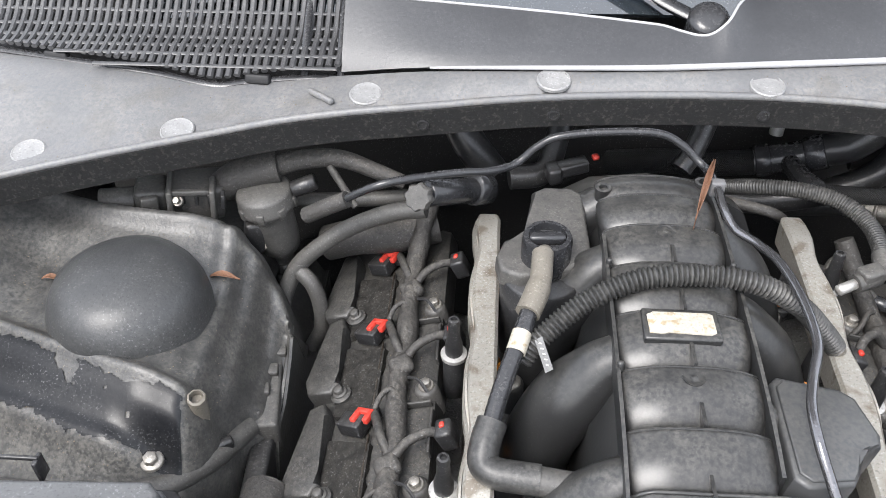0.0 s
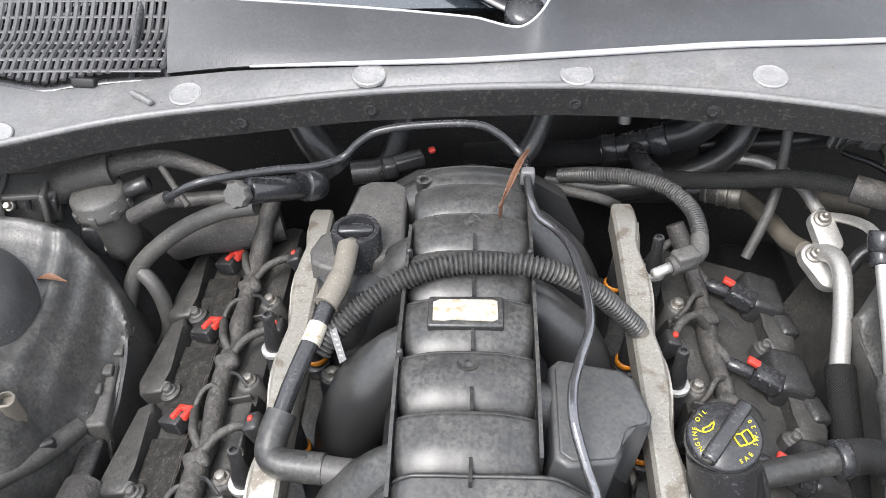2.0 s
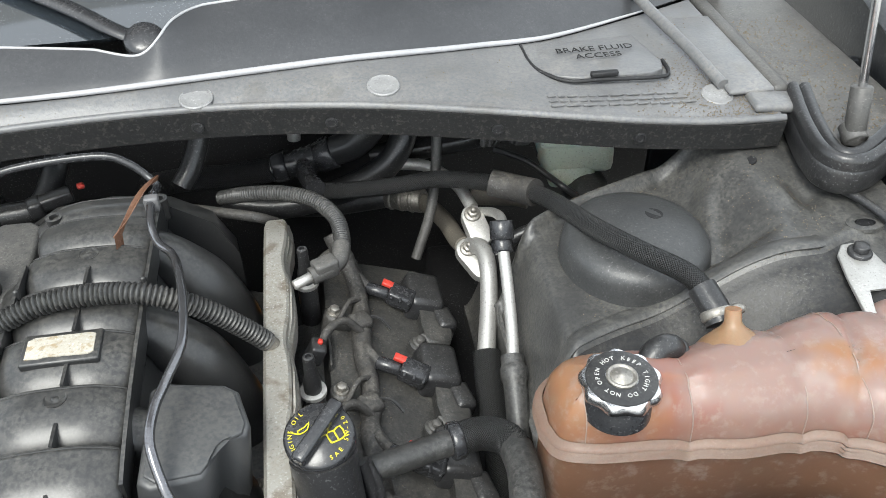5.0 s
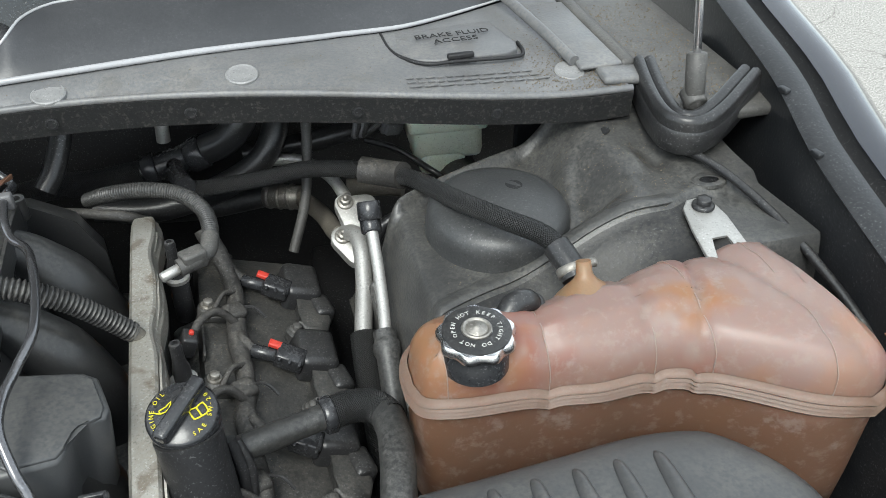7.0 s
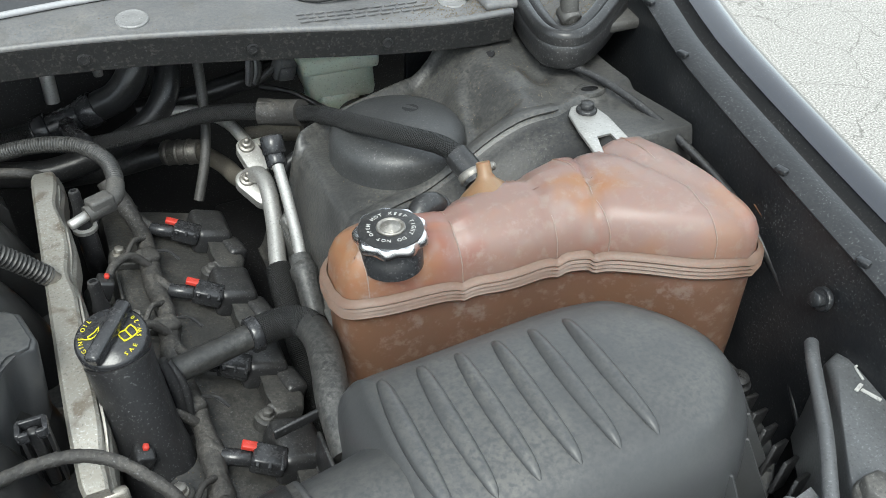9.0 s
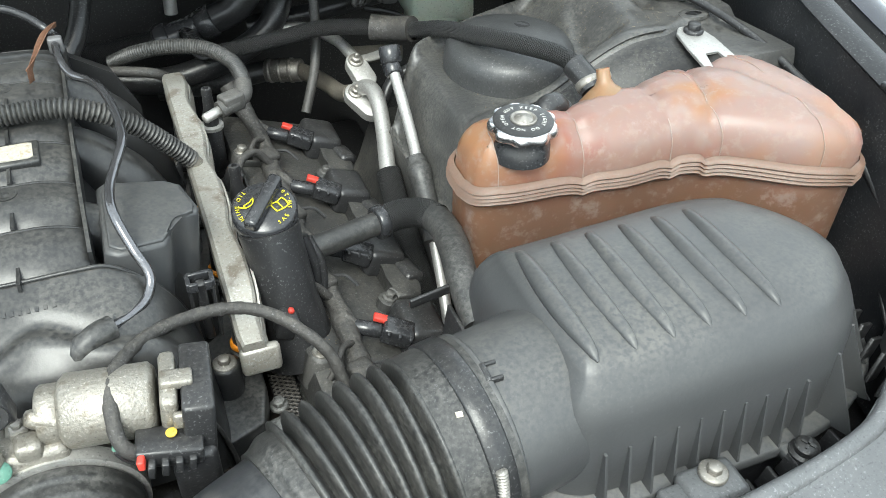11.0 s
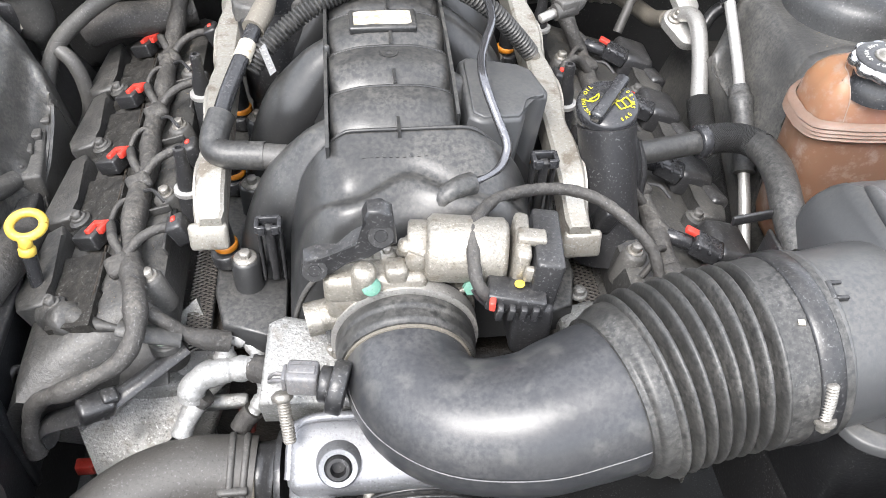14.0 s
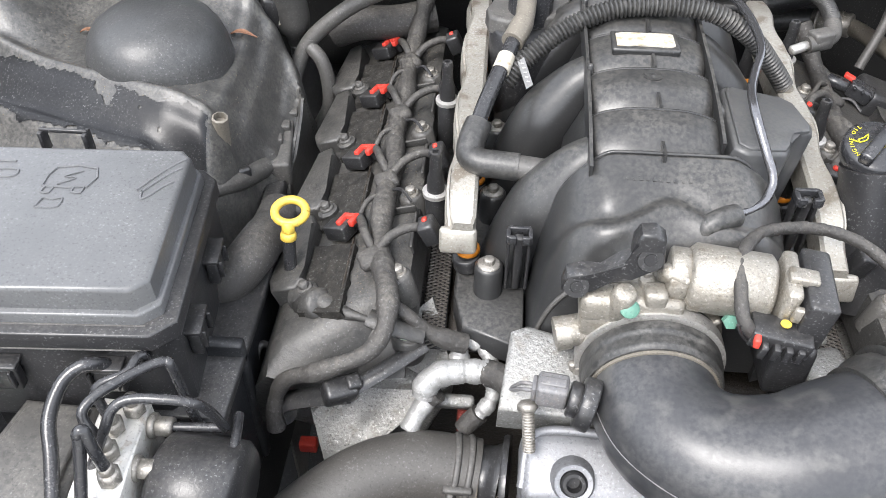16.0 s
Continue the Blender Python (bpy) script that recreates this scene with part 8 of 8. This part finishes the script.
    part("outlet", joined(tube([(-0.138, 0.205, 0.667), (-0.128, 0.204, 0.667), (-0.112, 0.201, 0.667)], lambda q, e: 0.0290 + 0.006 * ease(0.45, 1.0, q / e), 28, 6), lathe([(0.0, 0.0), (0.041, 0.0), (0.0425, 0.002), (0.0425, 0.006), (0.0, 0.007)], along((-0.112, 0.2, 0.667), (0.0, 0.192, 0.672)), 36)), DARK, h, "blackened outlet with a flange")
    part("outlet_bolt", hexbolt((-0.113, 0.177, 0.672), 0.0062, 0.007, (-0.9, -0.4, 0.3), 1.6), STEEL, h, "pale corroded bolt")
    # front cover castings
    f = thing("front_cover", "cast and painted aluminium engine front cover", "engine cover", (-0.05, 0.22, 0.70))
    part("casting", moved(prism([(-0.048, -0.036), (0.050, -0.040), (0.052, 0.018), (0.030, 0.026), (-0.026, 0.040), (-0.040, 0.034)], -0.05, 0.0, 0.004), pose(-0.072, 0.236, 0.785, 19, 0, 0)), CAST, f, "grainy cast aluminium housing")
    part("painted_cover", joined(box((-0.035, 0.178, 0.728), (0.130, 0.062, 0.05), 0.014, (24, 0, 0), 0.0, 4), box((-0.081, 0.152, 0.66), (0.038, 0.05, 0.12), 0.010, (4, 0, 0), 0.0, 4), box((0.012, 0.160, 0.685), (0.046, 0.03, 0.05), 0.008, (10, 0, 0))), BRIGHT, f, "smooth silver painted pump cover")
    part("rib", tube([(-0.098, 0.155, 0.735), (-0.09, 0.19, 0.757), (-0.05, 0.195, 0.760), (0.0, 0.19, 0.757)], 0.004, 10), BRIGHT, f)
    part("plug_bolt", lathe([(0.0100, -0.004), (0.0100, 0.008), (0.0088, 0.0098), (0.0062, 0.0098), (0.0052, 0.000), (0, 0.000)], along((-0.058, 0.1545, 0.7505), (-0.058, 0.0865, 0.8125)), 28), BASE, f, "dark socket plug")
    part("boss_ring", lathe([(0.0185, -0.010), (0.0165, 0.004), (0.0150, 0.006), (0.0110, 0.0055), (0.0105, -0.003), (0, -0.003)], along((-0.058, 0.1545, 0.7505), (-0.058, 0.0865, 0.8125)), 32), BRIGHT, f)
    part("stud", joined(ribbed([(-0.098, 0.190, 0.803), (-0.096, 0.180, 0.788), (-0.094, 0.168, 0.768)], 0.0054, 0.0011, 0.0024, 12, 5), rod((-0.098, 0.190, 0.803), (-0.0970, 0.186, 0.797), 0.0085, 6)), STEEL, f, "long threaded stud")
    part("lower_stud", joined(rod((-0.036, 0.160, 0.715), (-0.034, 0.145, 0.69), 0.0055, 12), hexbolt((-0.038, 0.166, 0.722), 0.008, 0.008, (0, -0.6, -0.6))), STEEL, f)
    part("pulley", joined(rod((0.005, 0.165, 0.655), (0.005, 0.130, 0.65), 0.065, 40), *[rod((0.005, 0.160 - 0.007 * i, 0.6545), (0.005, 0.157 - 0.007 * i, 0.654), 0.0675, 40) for i in range(4)]), BLACK, f, "black ribbed pulley")
    # head casting and foil-wrapped wiring
    h2 = thing("cylinder_head", "pale grainy cast aluminium cylinder head front face", "cylinder head", (-0.22, 0.28, 0.66))
    def face(u, v):
        ridge = 0.004 * math.exp(-((v - 0.22) / 0.05) ** 2) + 0.003 * math.exp(-((v - 0.36) / 0.04) ** 2) - 0.006 * math.exp(-(((v - 0.72) / 0.10) ** 2 + ((u - 0.62) / 0.07) ** 2))
        return (-0.186 - 0.115 * u + 0.026 * v, 0.342 - 0.070 * u - 0.055 * v, 0.752 - 0.078 * u - 0.055 * v + ridge)
    part("casting", sheet(face, steps(0, 1, 40), steps(0, 1, 30), 0.02), CAST, h2)
    part("head_body", box((-0.25, 0.515, 0.655), (0.15, 0.47, 0.12), 0.01, (0, 20, 0)), CAST, h2)
    part("lower_lug", box((-0.165, 0.268, 0.690), (0.05, 0.012, 0.03), 0.004, (30, 0, 0)), CAST, h2)
    w = thing("foil_loom", "silver foil-wrapped wiring loom with taped ends", "wiring loom", (-0.17, 0.26, 0.72))
    random.seed(21)

    def wrapped(name, r, pts, label="crinkled silver foil wrap"):
        lumps = [random.uniform(-0.0010, 0.0012) for _ in range(120)]
        line = even(spline(pts, 12), 0.0016)
        part(name, sweep(line, lambda q, e: r + lumps[int(q / 0.0048)] + 0.0006 * ((q / 0.012) % 1.0), 18), FOIL, w, label)
    wrapped("main", 0.0112, [(-0.186, 0.248, 0.722), (-0.183, 0.254, 0.733), (-0.172, 0.260, 0.740), (-0.160, 0.262, 0.742), (-0.145, 0.264, 0.742), (-0.127, 0.262, 0.744)])
    wrapped("lower", 0.0082, [(-0.181, 0.251, 0.716), (-0.190, 0.242, 0.706), (-0.198, 0.229, 0.694)])
    wrapped("upper", 0.0068, [(-0.152, 0.291, 0.752), (-0.144, 0.291, 0.752), (-0.135, 0.288, 0.747), (-0.127, 0.279, 0.738), (-0.123, 0.268, 0.722), (-0.125, 0.258, 0.710), (-0.136, 0.249, 0.697)])
    wrapped("collar", 0.0088, [(-0.156, 0.282, 0.750), (-0.156, 0.278, 0.742), (-0.156, 0.275, 0.734)])
    part("tape_end", tube([(-0.129, 0.262, 0.744), (-0.117, 0.254, 0.748), (-0.108, 0.241, 0.752), (-0.101, 0.230, 0.756)], lambda q, e: 0.0122 - 0.003 * ease(0.3, 1.0, q / e), 16, 6), TAPE, w)
    part("joint", tube([(-0.173, 0.252, 0.724), (-0.180, 0.250, 0.718)], 0.0095, 14, 4), TAPE, w)
    part("feed", tube([(-0.212, 0.286, 0.797), (-0.198, 0.282, 0.787), (-0.182, 0.280, 0.772), (-0.165, 0.281, 0.763), (-0.151, 0.283, 0.757)], lambda q, e: 0.0060 + 0.0035 * ease(0.45, 0.75, q / e), 16), TAPE, w)
    part("plug_end", tube([(-0.135, 0.250, 0.699), (-0.143, 0.247, 0.690), (-0.149, 0.243, 0.682)], 0.0095, 14, 4), TAPE, w)
    solo("red_tab", box((-0.150, 0.285, 0.64), (0.014, 0.02, 0.03), 0.003), mat("dull_red_plastic", (0.22, 0.04, 0.03), 0.5), "dull red plastic tab", "tab")
    solo("red_tab", box((-0.305, 0.262, 0.61), (0.018, 0.012, 0.014), 0.002), RED, "small red plastic clip", "tab")
    # valley under the manifold, with woven screens
    solo("valley_pan", box((0, 0.44, 0.712), (0.36, 0.24, 0.03), 0.006), OILY, "oily stained valley casting", "valley pan")
    for side in (-1, 1):
        g = thing("wire_screen", "diamond mesh metal screen in the valley", "screen", (side * 0.182, 0.36, 0.738), group="wire screens")
        part("plate", box((side * 0.183, 0.365, 0.739), (0.024, 0.15, 0.003), 0.001), BASE, g)
        for i in range(30):
            for d in (1, -1):
                y = 0.295 + i * 0.0048
                part("strand", rod((side * 0.172, y, 0.742), (side * 0.194, y + d * 0.012, 0.742), 0.0009, 5, 0.0002), SCREEN, g)
    solo("front_boss", joined(box((0.165, 0.285, 0.735), (0.045, 0.04, 0.05), 0.008, (0, 0, 12)), rod((0.158, 0.262, 0.73), (0.152, 0.245, 0.722), 0.012, 16), hexbolt((0.173, 0.328, 0.742), 0.006, 0.009)), CAST, "cast aluminium boss with bolt", "engine boss")


def build_right():
    o = thing("oil_filler", "black oil filler neck with yellow-printed twist cap", "oil filler", (0.20, 0.38, 0.78))
    axis = (Vector((0.196, 0.417, 0.903)) - Vector((0.204, 0.372, 0.79))).normalized()
    part("neck", lathe([(0.034, -0.03), (0.031, 0.0), (0.0275, 0.03), (0.0265, 0.085), (0.0275, 0.10), (0, 0.10)], along((0.204, 0.372, 0.79), Vector((0.204, 0.372, 0.79)) + axis), 32), BLACK, o)
    part("side_rib", joined(tube([(0.229, 0.392, 0.79), (0.233, 0.402, 0.83), (0.226, 0.412, 0.862)], 0.006, 10), tube([(0.236, 0.39, 0.79), (0.240, 0.402, 0.83), (0.232, 0.414, 0.858)], 0.004, 10)), BLACK, o)
    top = Vector((0.1965, 0.414, 0.897))
    m = along(top, top + Vector((-0.05, -0.26, 0.96)))
    cap = part("cap", lathe([(0.0265, -0.012), (0.0285, -0.008), (0.0285, 0.004), (0.026, 0.007), (0, 0.0075)], m, 40), SMOOTH, o, "round black cap")
    flat = m @ pose(0, 0, 0.0078)
    ang = math.degrees(math.atan2((m.inverted().to_3x3() @ Vector((1, 0, 0))).y, (m.inverted().to_3x3() @ Vector((1, 0, 0))).x))
    flat = flat @ pose(0, 0, 0, 0, 0, ang + 24)
    part("grip", moved(box((0, 0, 0.005), (0.012, 0.057, 0.013), 0.003), flat @ pose(0, 0, 0, 0, 0, -62)), SMOOTH, cap)
    for i, ch in enumerate("ENGINE OIL"):
        an = radians(196 - i * 10.5)
        part("letter", text(ch, 0.0050, flat @ pose(0.0225 * math.cos(an), 0.0225 * math.sin(an), 0, 0, 0, math.degrees(an) - 90)), YPRINT, cap)
    for i, ch in enumerate("SAE 5W-20"):
        an = radians(-92 + i * 12.0)
        part("letter", text(ch, 0.0050, flat @ pose(0.0225 * math.cos(an), 0.0225 * math.sin(an), 0, 0, 0, math.degrees(an) + 90)), YPRINT, cap)
    bk = flat @ pose(0.011, -0.008, 0.0, 0, 0, 0)
    part("book_symbol", moved(joined(tube([(-0.006, -0.004, 0), (-0.006, 0.005, 0), (0, 0.004, 0), (0.006, 0.005, 0), (0.006, -0.004, 0), (0, -0.005, 0), (-0.006, -0.004, 0)], 0.0007, 6, 2), tube([(0, 0.004, 0), (0, -0.005, 0)], 0.0007, 6, 2)), bk), YPRINT, cap)
    part("can_symbol", moved(tube([(-0.007, 0.003, 0), (-0.003, -0.001, 0), (0.004, -0.001, 0), (0.008, 0.004, 0), (0.003, 0.002, 0), (-0.003, 0.002, 0), (-0.003, -0.001, 0)], 0.0006, 6, 2), flat @ pose(-0.010, 0.009, 0, 0, 0, 0)), YPRINT, cap)
    # brake fluid reservoir below the cowl
    b = thing("brake_fluid_bottle", "pale translucent brake fluid bottle below the cowl", "fluid bottle", (0.53, 0.84, 0.83))
    part("bottle", joined(box((0.530, 0.848, 0.868), (0.090, 0.085, 0.055), 0.010, (0, 0, -4), 0.06), box((0.528, 0.846, 0.895), (0.10, 0.095, 0.022), 0.006, (0, 0, -4)), box((0.520, 0.838, 0.838), (0.060, 0.07, 0.03), 0.009)), PALE, b)
    solo("brake_master", joined(rod((0.535, 0.93, 0.815), (0.54, 0.79, 0.815), 0.022, 22), rod((0.54, 0.83, 0.815), (0.54, 0.77, 0.815), 0.028, 22)), BLACK, "black brake master cylinder", "master cylinder")
    # hinge area: seal, gas strut, plate
    s = thing("hood_seal", "thick black rubber hood seal, bent round the corner", "seal", (0.71, 0.6, 0.98))
    path = even(spline([(0.722, 0.712, 0.994), (0.709, 0.662, 0.990), (0.702, 0.625, 0.988), (0.702, 0.602, 0.987), (0.712, 0.588, 0.987), (0.731, 0.587, 0.988), (0.758, 0.600, 0.993), (0.788, 0.621, 0.999), (0.814, 0.640, 1.003)], 10), 0.004)
    for name, prof, label in (("pad", ((-0.013, 0.000), (-0.0125, 0.007), (-0.009, 0.009), (-0.004, 0.0075), (-0.0015, 0.004), (0.0, 0.0075), (0.005, 0.009), (0.009, 0.0065), (0.0105, 0.002), (0.0105, -0.008)), "grooved top of the seal"), ("skirt", ((0.0100, -0.006), (0.0120, -0.009), (0.0115, -0.030), (0.008, -0.034)), "hanging lip of the seal")):
        rings = []
        for k, p in enumerate(path):
            t = (path[min(k + 1, len(path) - 1)] - path[max(k - 1, 0)]).normalized()
            nx, ny = t.y, -t.x
            if nx * -1 + ny * -1 < 0:
                nx, ny = -nx, -ny
            rings.append([(p.x + nx * o, p.y + ny * o, p.z + h) for o, h in prof])
        bm = loft(rings, closed=False)
        bmesh.ops.recalc_face_normals(bm, faces=bm.faces)
        bmesh.ops.solidify(bm, geom=bm.faces[:], thickness=0.002)
        part(name, bm, DARK, s, label)
    g = thing("gas_strut", "slim chrome hood strut with black end joint", "gas strut", (0.735, 0.62, 1.0))
    part("rod", rod((0.735, 0.622, 1.01), (0.742, 0.80, 1.62), 0.0042, 14), CHROME, g)
    part("joint", joined(rod((0.7347, 0.616, 0.985), (0.736, 0.632, 1.04), 0.0105, 16), rod((0.735, 0.612, 0.99), (0.735, 0.63, 1.0), 0.012, 14)), DUSTY, g)
    solo("hinge_plate", joined(box((0.770, 0.80, 0.978), (0.12, 0.40, 0.012), 0.004), box((0.705, 0.86, 0.990), (0.020, 0.30, 0.020), 0.006)), DUSTY, "black painted hinge plate with grit", "hinge plate", kind="structure")
    ces = thing("cowl_end_strip", "grey plastic end strip of the cowl", "trim", (0.67, 0.78, 0.99))
    part("ridge", tube([(0.645, 0.725, 0.999), (0.632, 0.79, 1.009), (0.615, 0.88, 1.018), (0.605, 0.96, 1.025)], 0.0065, 12), COWL, ces)
    part("end_block", box((0.690, 0.700, 0.990), (0.050, 0.040, 0.010), 0.004, (0, 4, -4)), COWL, ces)
    part("strip", box((0.672, 0.80, 0.996), (0.05, 0.18, 0.006), 0.003), COWL, ces)
    # slot and holes pressed into the wing
    e = 0.004
    zs = tower_z(0.721, 0.545, 1)
    up = Vector((tower_z(0.721 - e, 0.545, 1) - tower_z(0.721 + e, 0.545, 1), tower_z(0.721, 0.545 - e, 1) - tower_z(0.721, 0.545 + e, 1), 2 * e))
    lie = Matrix.Translation((0.721, 0.545, zs)) @ up.to_track_quat("Z", "Y").to_matrix().to_4x4()
    ws = thing("wing_slot", "oval pale ringed slot in the wing", "slot", (0.721, 0.545, zs))
    part("ring", lathe([(0.0195, -0.003), (0.0185, 0.0008), (0.0165, 0.0012), (0.0105, 0.0012), (0.0095, -0.002)], lie @ Matrix.Diagonal((1, 0.66, 1, 1)), 32), TOWER, ws, "worn raised ring")
    part("slot", lathe([(0.0102, 0.0006), (0, 0.0006)], lie @ Matrix.Diagonal((1, 0.62, 1, 1)), 28), BASE, ws, "dark slot")
    solo("wing_hole", lathe([(0, 0), (0.006, 0), (0.006, 0.002), (0, 0.002)], pose(0.657, 0.655, tower_z(0.657, 0.655, 1) - 0.0005, 0, -30, 0), 16), BASE, "small dark hole in the wing", "hole")
    hose("fender_wire", [(0.705, 0.62, 0.945), (0.728, 0.57, 0.952), (0.748, 0.50, 0.945), (0.760, 0.42, 0.93), (0.768, 0.33, 0.90), (0.760, 0.22, 0.84), (0.748, 0.15, 0.80)], 0.0045, BLACK, "thin black cable along the fender", "cable", 10)
    hose("fender_wire", [(0.768, 0.30, 0.87), (0.765, 0.26, 0.83), (0.745, 0.19, 0.77), (0.735, 0.14, 0.73)], 0.0032, BLACK, "thin black cable along the fender", "cable", 10)
    solo("dry_leaf", sheet(lambda u, v: (0.771 + 0.004 * (v - 0.5), 0.330 - 0.045 * u + 0.006 * (v - 0.5) * math.sin(math.pi * u), 0.918 - 0.020 * u), steps(0, 1, 10), steps(0, 1, 3), 0.0006), LEAF, "dry brown leaf in the fender gap", "leaf")
    hose("wing_weld_seam", [(0.435, 0.500, 0.792), (0.452, 0.535, 0.808), (0.49, 0.556, 0.815), (0.55, 0.585, 0.83), (0.61, 0.606, 0.862), (0.66, 0.60, 0.915)], 0.004, TOWER, "raised painted seam in the wing", "seam")
    hose("battery_cable", [(0.40, 0.70, 0.80), (0.42, 0.712, 0.826), (0.45, 0.716, 0.838)], 0.008, DARK, "short black rubber hose on the tower", "hose")
    # tank outlet behind the cap
    solo("tank_outlet", joined(tube([(0.458, 0.412, 0.934), (0.470, 0.420, 0.944), (0.484, 0.424, 0.940), (0.490, 0.430, 0.918)], 0.0105, 16, 6), rod((0.486, 0.424, 0.938), (0.489, 0.428, 0.925), 0.0125, 16)), BLACK, "black hose elbow behind the reservoir", "hose elbow")
    # headlamp and fascia corner
    h = thing("headlamp", "grey plastic headlamp housing beside the fender", "headlamp", (0.72, 0.10, 0.80))
    part("housing", prism([(0.615, 0.02), (0.66, 0.085), (0.70, 0.135), (0.735, 0.185), (0.752, 0.190), (0.775, 0.13), (0.79, 0.0), (0.64, -0.03)], 0.76, 0.868, 0.008, 0.004, 3), HEADLAMP, h)
    part("rim", tube([(0.605, 0.03, 0.855), (0.635, 0.072, 0.862), (0.675, 0.122, 0.868), (0.715, 0.178, 0.872), (0.735, 0.200, 0.868)], 0.006, 12), HEADLAMP, h)
    part("bolt", hexbolt((0.665, 0.062, 0.866), 0.014, 0.018, (0, 0, 1), 1.2), DUSTY, h, "large grey hex bolt")
    part("arrow_mark", joined(box((0.735, 0.135, 0.8695), (0.003, 0.016, 0.0012), 0, (0, 0, 20)), box((0.732, 0.145, 0.8695), (0.010, 0.003, 0.0012), 0, (0, 0, 20)), tube([(0.742, 0.150, 0.8692), (0.747, 0.163, 0.8692), (0.754, 0.160, 0.8692), (0.750, 0.147, 0.8692)], 0.0011, 6, 4)), PRINT, h)
    solo("fascia_trim", joined(tube([(0.28, 0.030, 0.832), (0.36, 0.040, 0.836), (0.44, 0.045, 0.840), (0.52, 0.052, 0.846), (0.575, 0.064, 0.852), (0.615, 0.088, 0.858)], 0.0075, 12), sheet(lambda u, v: (u, 0.045 - 0.10 * v + 0.05 * ease(0.5, 0.64, u), 0.838 - 0.012 * v + 0.016 * ease(0.4, 0.6, u)), steps(0.26, 0.64, 16), steps(0, 1, 5), 0.004)), HEADLAMP, "grey plastic grille shroud edge", "shroud")
    k = thing("airbox_mount", "black mounting bracket with flanged bolt in front of the air box", "bracket", (0.455, 0.088, 0.80))
    part("bracket", joined(box((0.455, 0.086, 0.802), (0.050, 0.036, 0.016), 0.006), box((0.425, 0.078, 0.79), (0.026, 0.04, 0.03), 0.004)), HEADLAMP, k)
    part("bolt", hexbolt((0.457, 0.091, 0.811), 0.0062, 0.010, (0, 0, 1), 1.9), STEEL, k)
    v = thing("air_intake_vent", "black louvred snorkel below the air box", "vent", (0.45, 0.06, 0.78))
    for i in range(9):
        part("louvre", box((0.39 + 0.024 * i, 0.068 + 0.018 * ease(0.45, 0.6, 0.39 + 0.024 * i), 0.785), (0.004, 0.03, 0.02), 0.001, (0, 20, 0)), BLACK, v)
    for i in range(6):
        solo("flange_slat", box((0.686 - 0.004 * i, 0.205 - 0.017 * i, 0.80), (0.035, 0.004, 0.03), 0.001, (0, 30, 20)), BLACK, "black slat on the air box flange", "slat", group="air box slats")


def build_grit():
    """Sand and leaf crumbs lying on the cowl's end and in the hinge corner."""
    random.seed(21)
    bm = bmesh.new()

    def grain(x, y, z, r):
        q = [bm.verts.new((x + r * random.uniform(0.6, 1.2) * c, y + r * random.uniform(0.6, 1.2) * d, z + r * e)) for c, d, e in ((1, 0, 0), (-0.5, 0.87, 0), (-0.5, -0.87, 0), (0, 0, 0.9))]
        for f in ((0, 1, 3), (1, 2, 3), (2, 0, 3)):
            bm.faces.new([q[k] for k in f])
    for _ in range(1500):
        x = 0.688 - abs(random.gauss(0, 0.055))
        v = min(0.95, abs(random.gauss(0.05, 0.30)))
        p = cowl_low(x, v)
        grain(p[0], p[1], p[2] + 0.0004, random.uniform(0.0004, 0.0013))
    for _ in range(500):
        x, v = random.uniform(-0.70, 0.5), random.uniform(0.02, 0.9)
        p = cowl_low(x, v)
        grain(p[0], p[1], p[2] + 0.0004, random.uniform(0.0003, 0.0008))
    for _ in range(700):
        grain(random.uniform(0.73, 0.815), random.uniform(0.64, 0.90), 0.9842, random.uniform(0.0005, 0.0016))
    for _ in range(1400):
        a, y = random.uniform(0.44, 0.70), random.uniform(0.46, 0.70)
        grain(a, y, right_wing_z(a, y) + 0.0004, random.uniform(0.0003, 0.0009))
        a, y = random.uniform(0.40, 0.70), random.uniform(0.40, 0.66)
        grain(-a, y, left_wing_z(a, y) + 0.0004, random.uniform(0.0003, 0.0009))
    for _ in range(900):
        side, a, y = random.choice((-1, 1)), random.uniform(0.212, 0.262), random.uniform(0.30, 0.74)
        grain(side * a, y, 0.798 - (a - 0.212) * 0.345, random.uniform(0.0003, 0.0010))
    solo("grit", bm, mat("sandy_grit", (0.16, 0.130, 0.090), 0.9, bump=0), "sandy brown grit and crumbs on cowl, wings and covers", "grit", kind="stuff", smooth=10)
    for x, y, s in ((-0.424, 0.618, 1.0), (-0.590, 0.600, 0.8)):
        z0 = left_wing_z(-x, y)
        solo("dry_leaf", sheet(lambda u, v: (x - 0.012 * s + 0.030 * s * u, y + 0.008 * s * (v - 0.5) * math.sin(math.pi * min(1, u + 0.05)), z0 + 0.003 + 0.004 * math.sin(u * 4) + 0.003 * abs(v - 0.5)), steps(0, 1, 8), steps(0, 1, 3), 0.0006), LEAF, "small curled brown leaf beside the strut cap", "leaf")


build_grit()
build_hoses()
build_wiring()
build_left_front()
build_right()
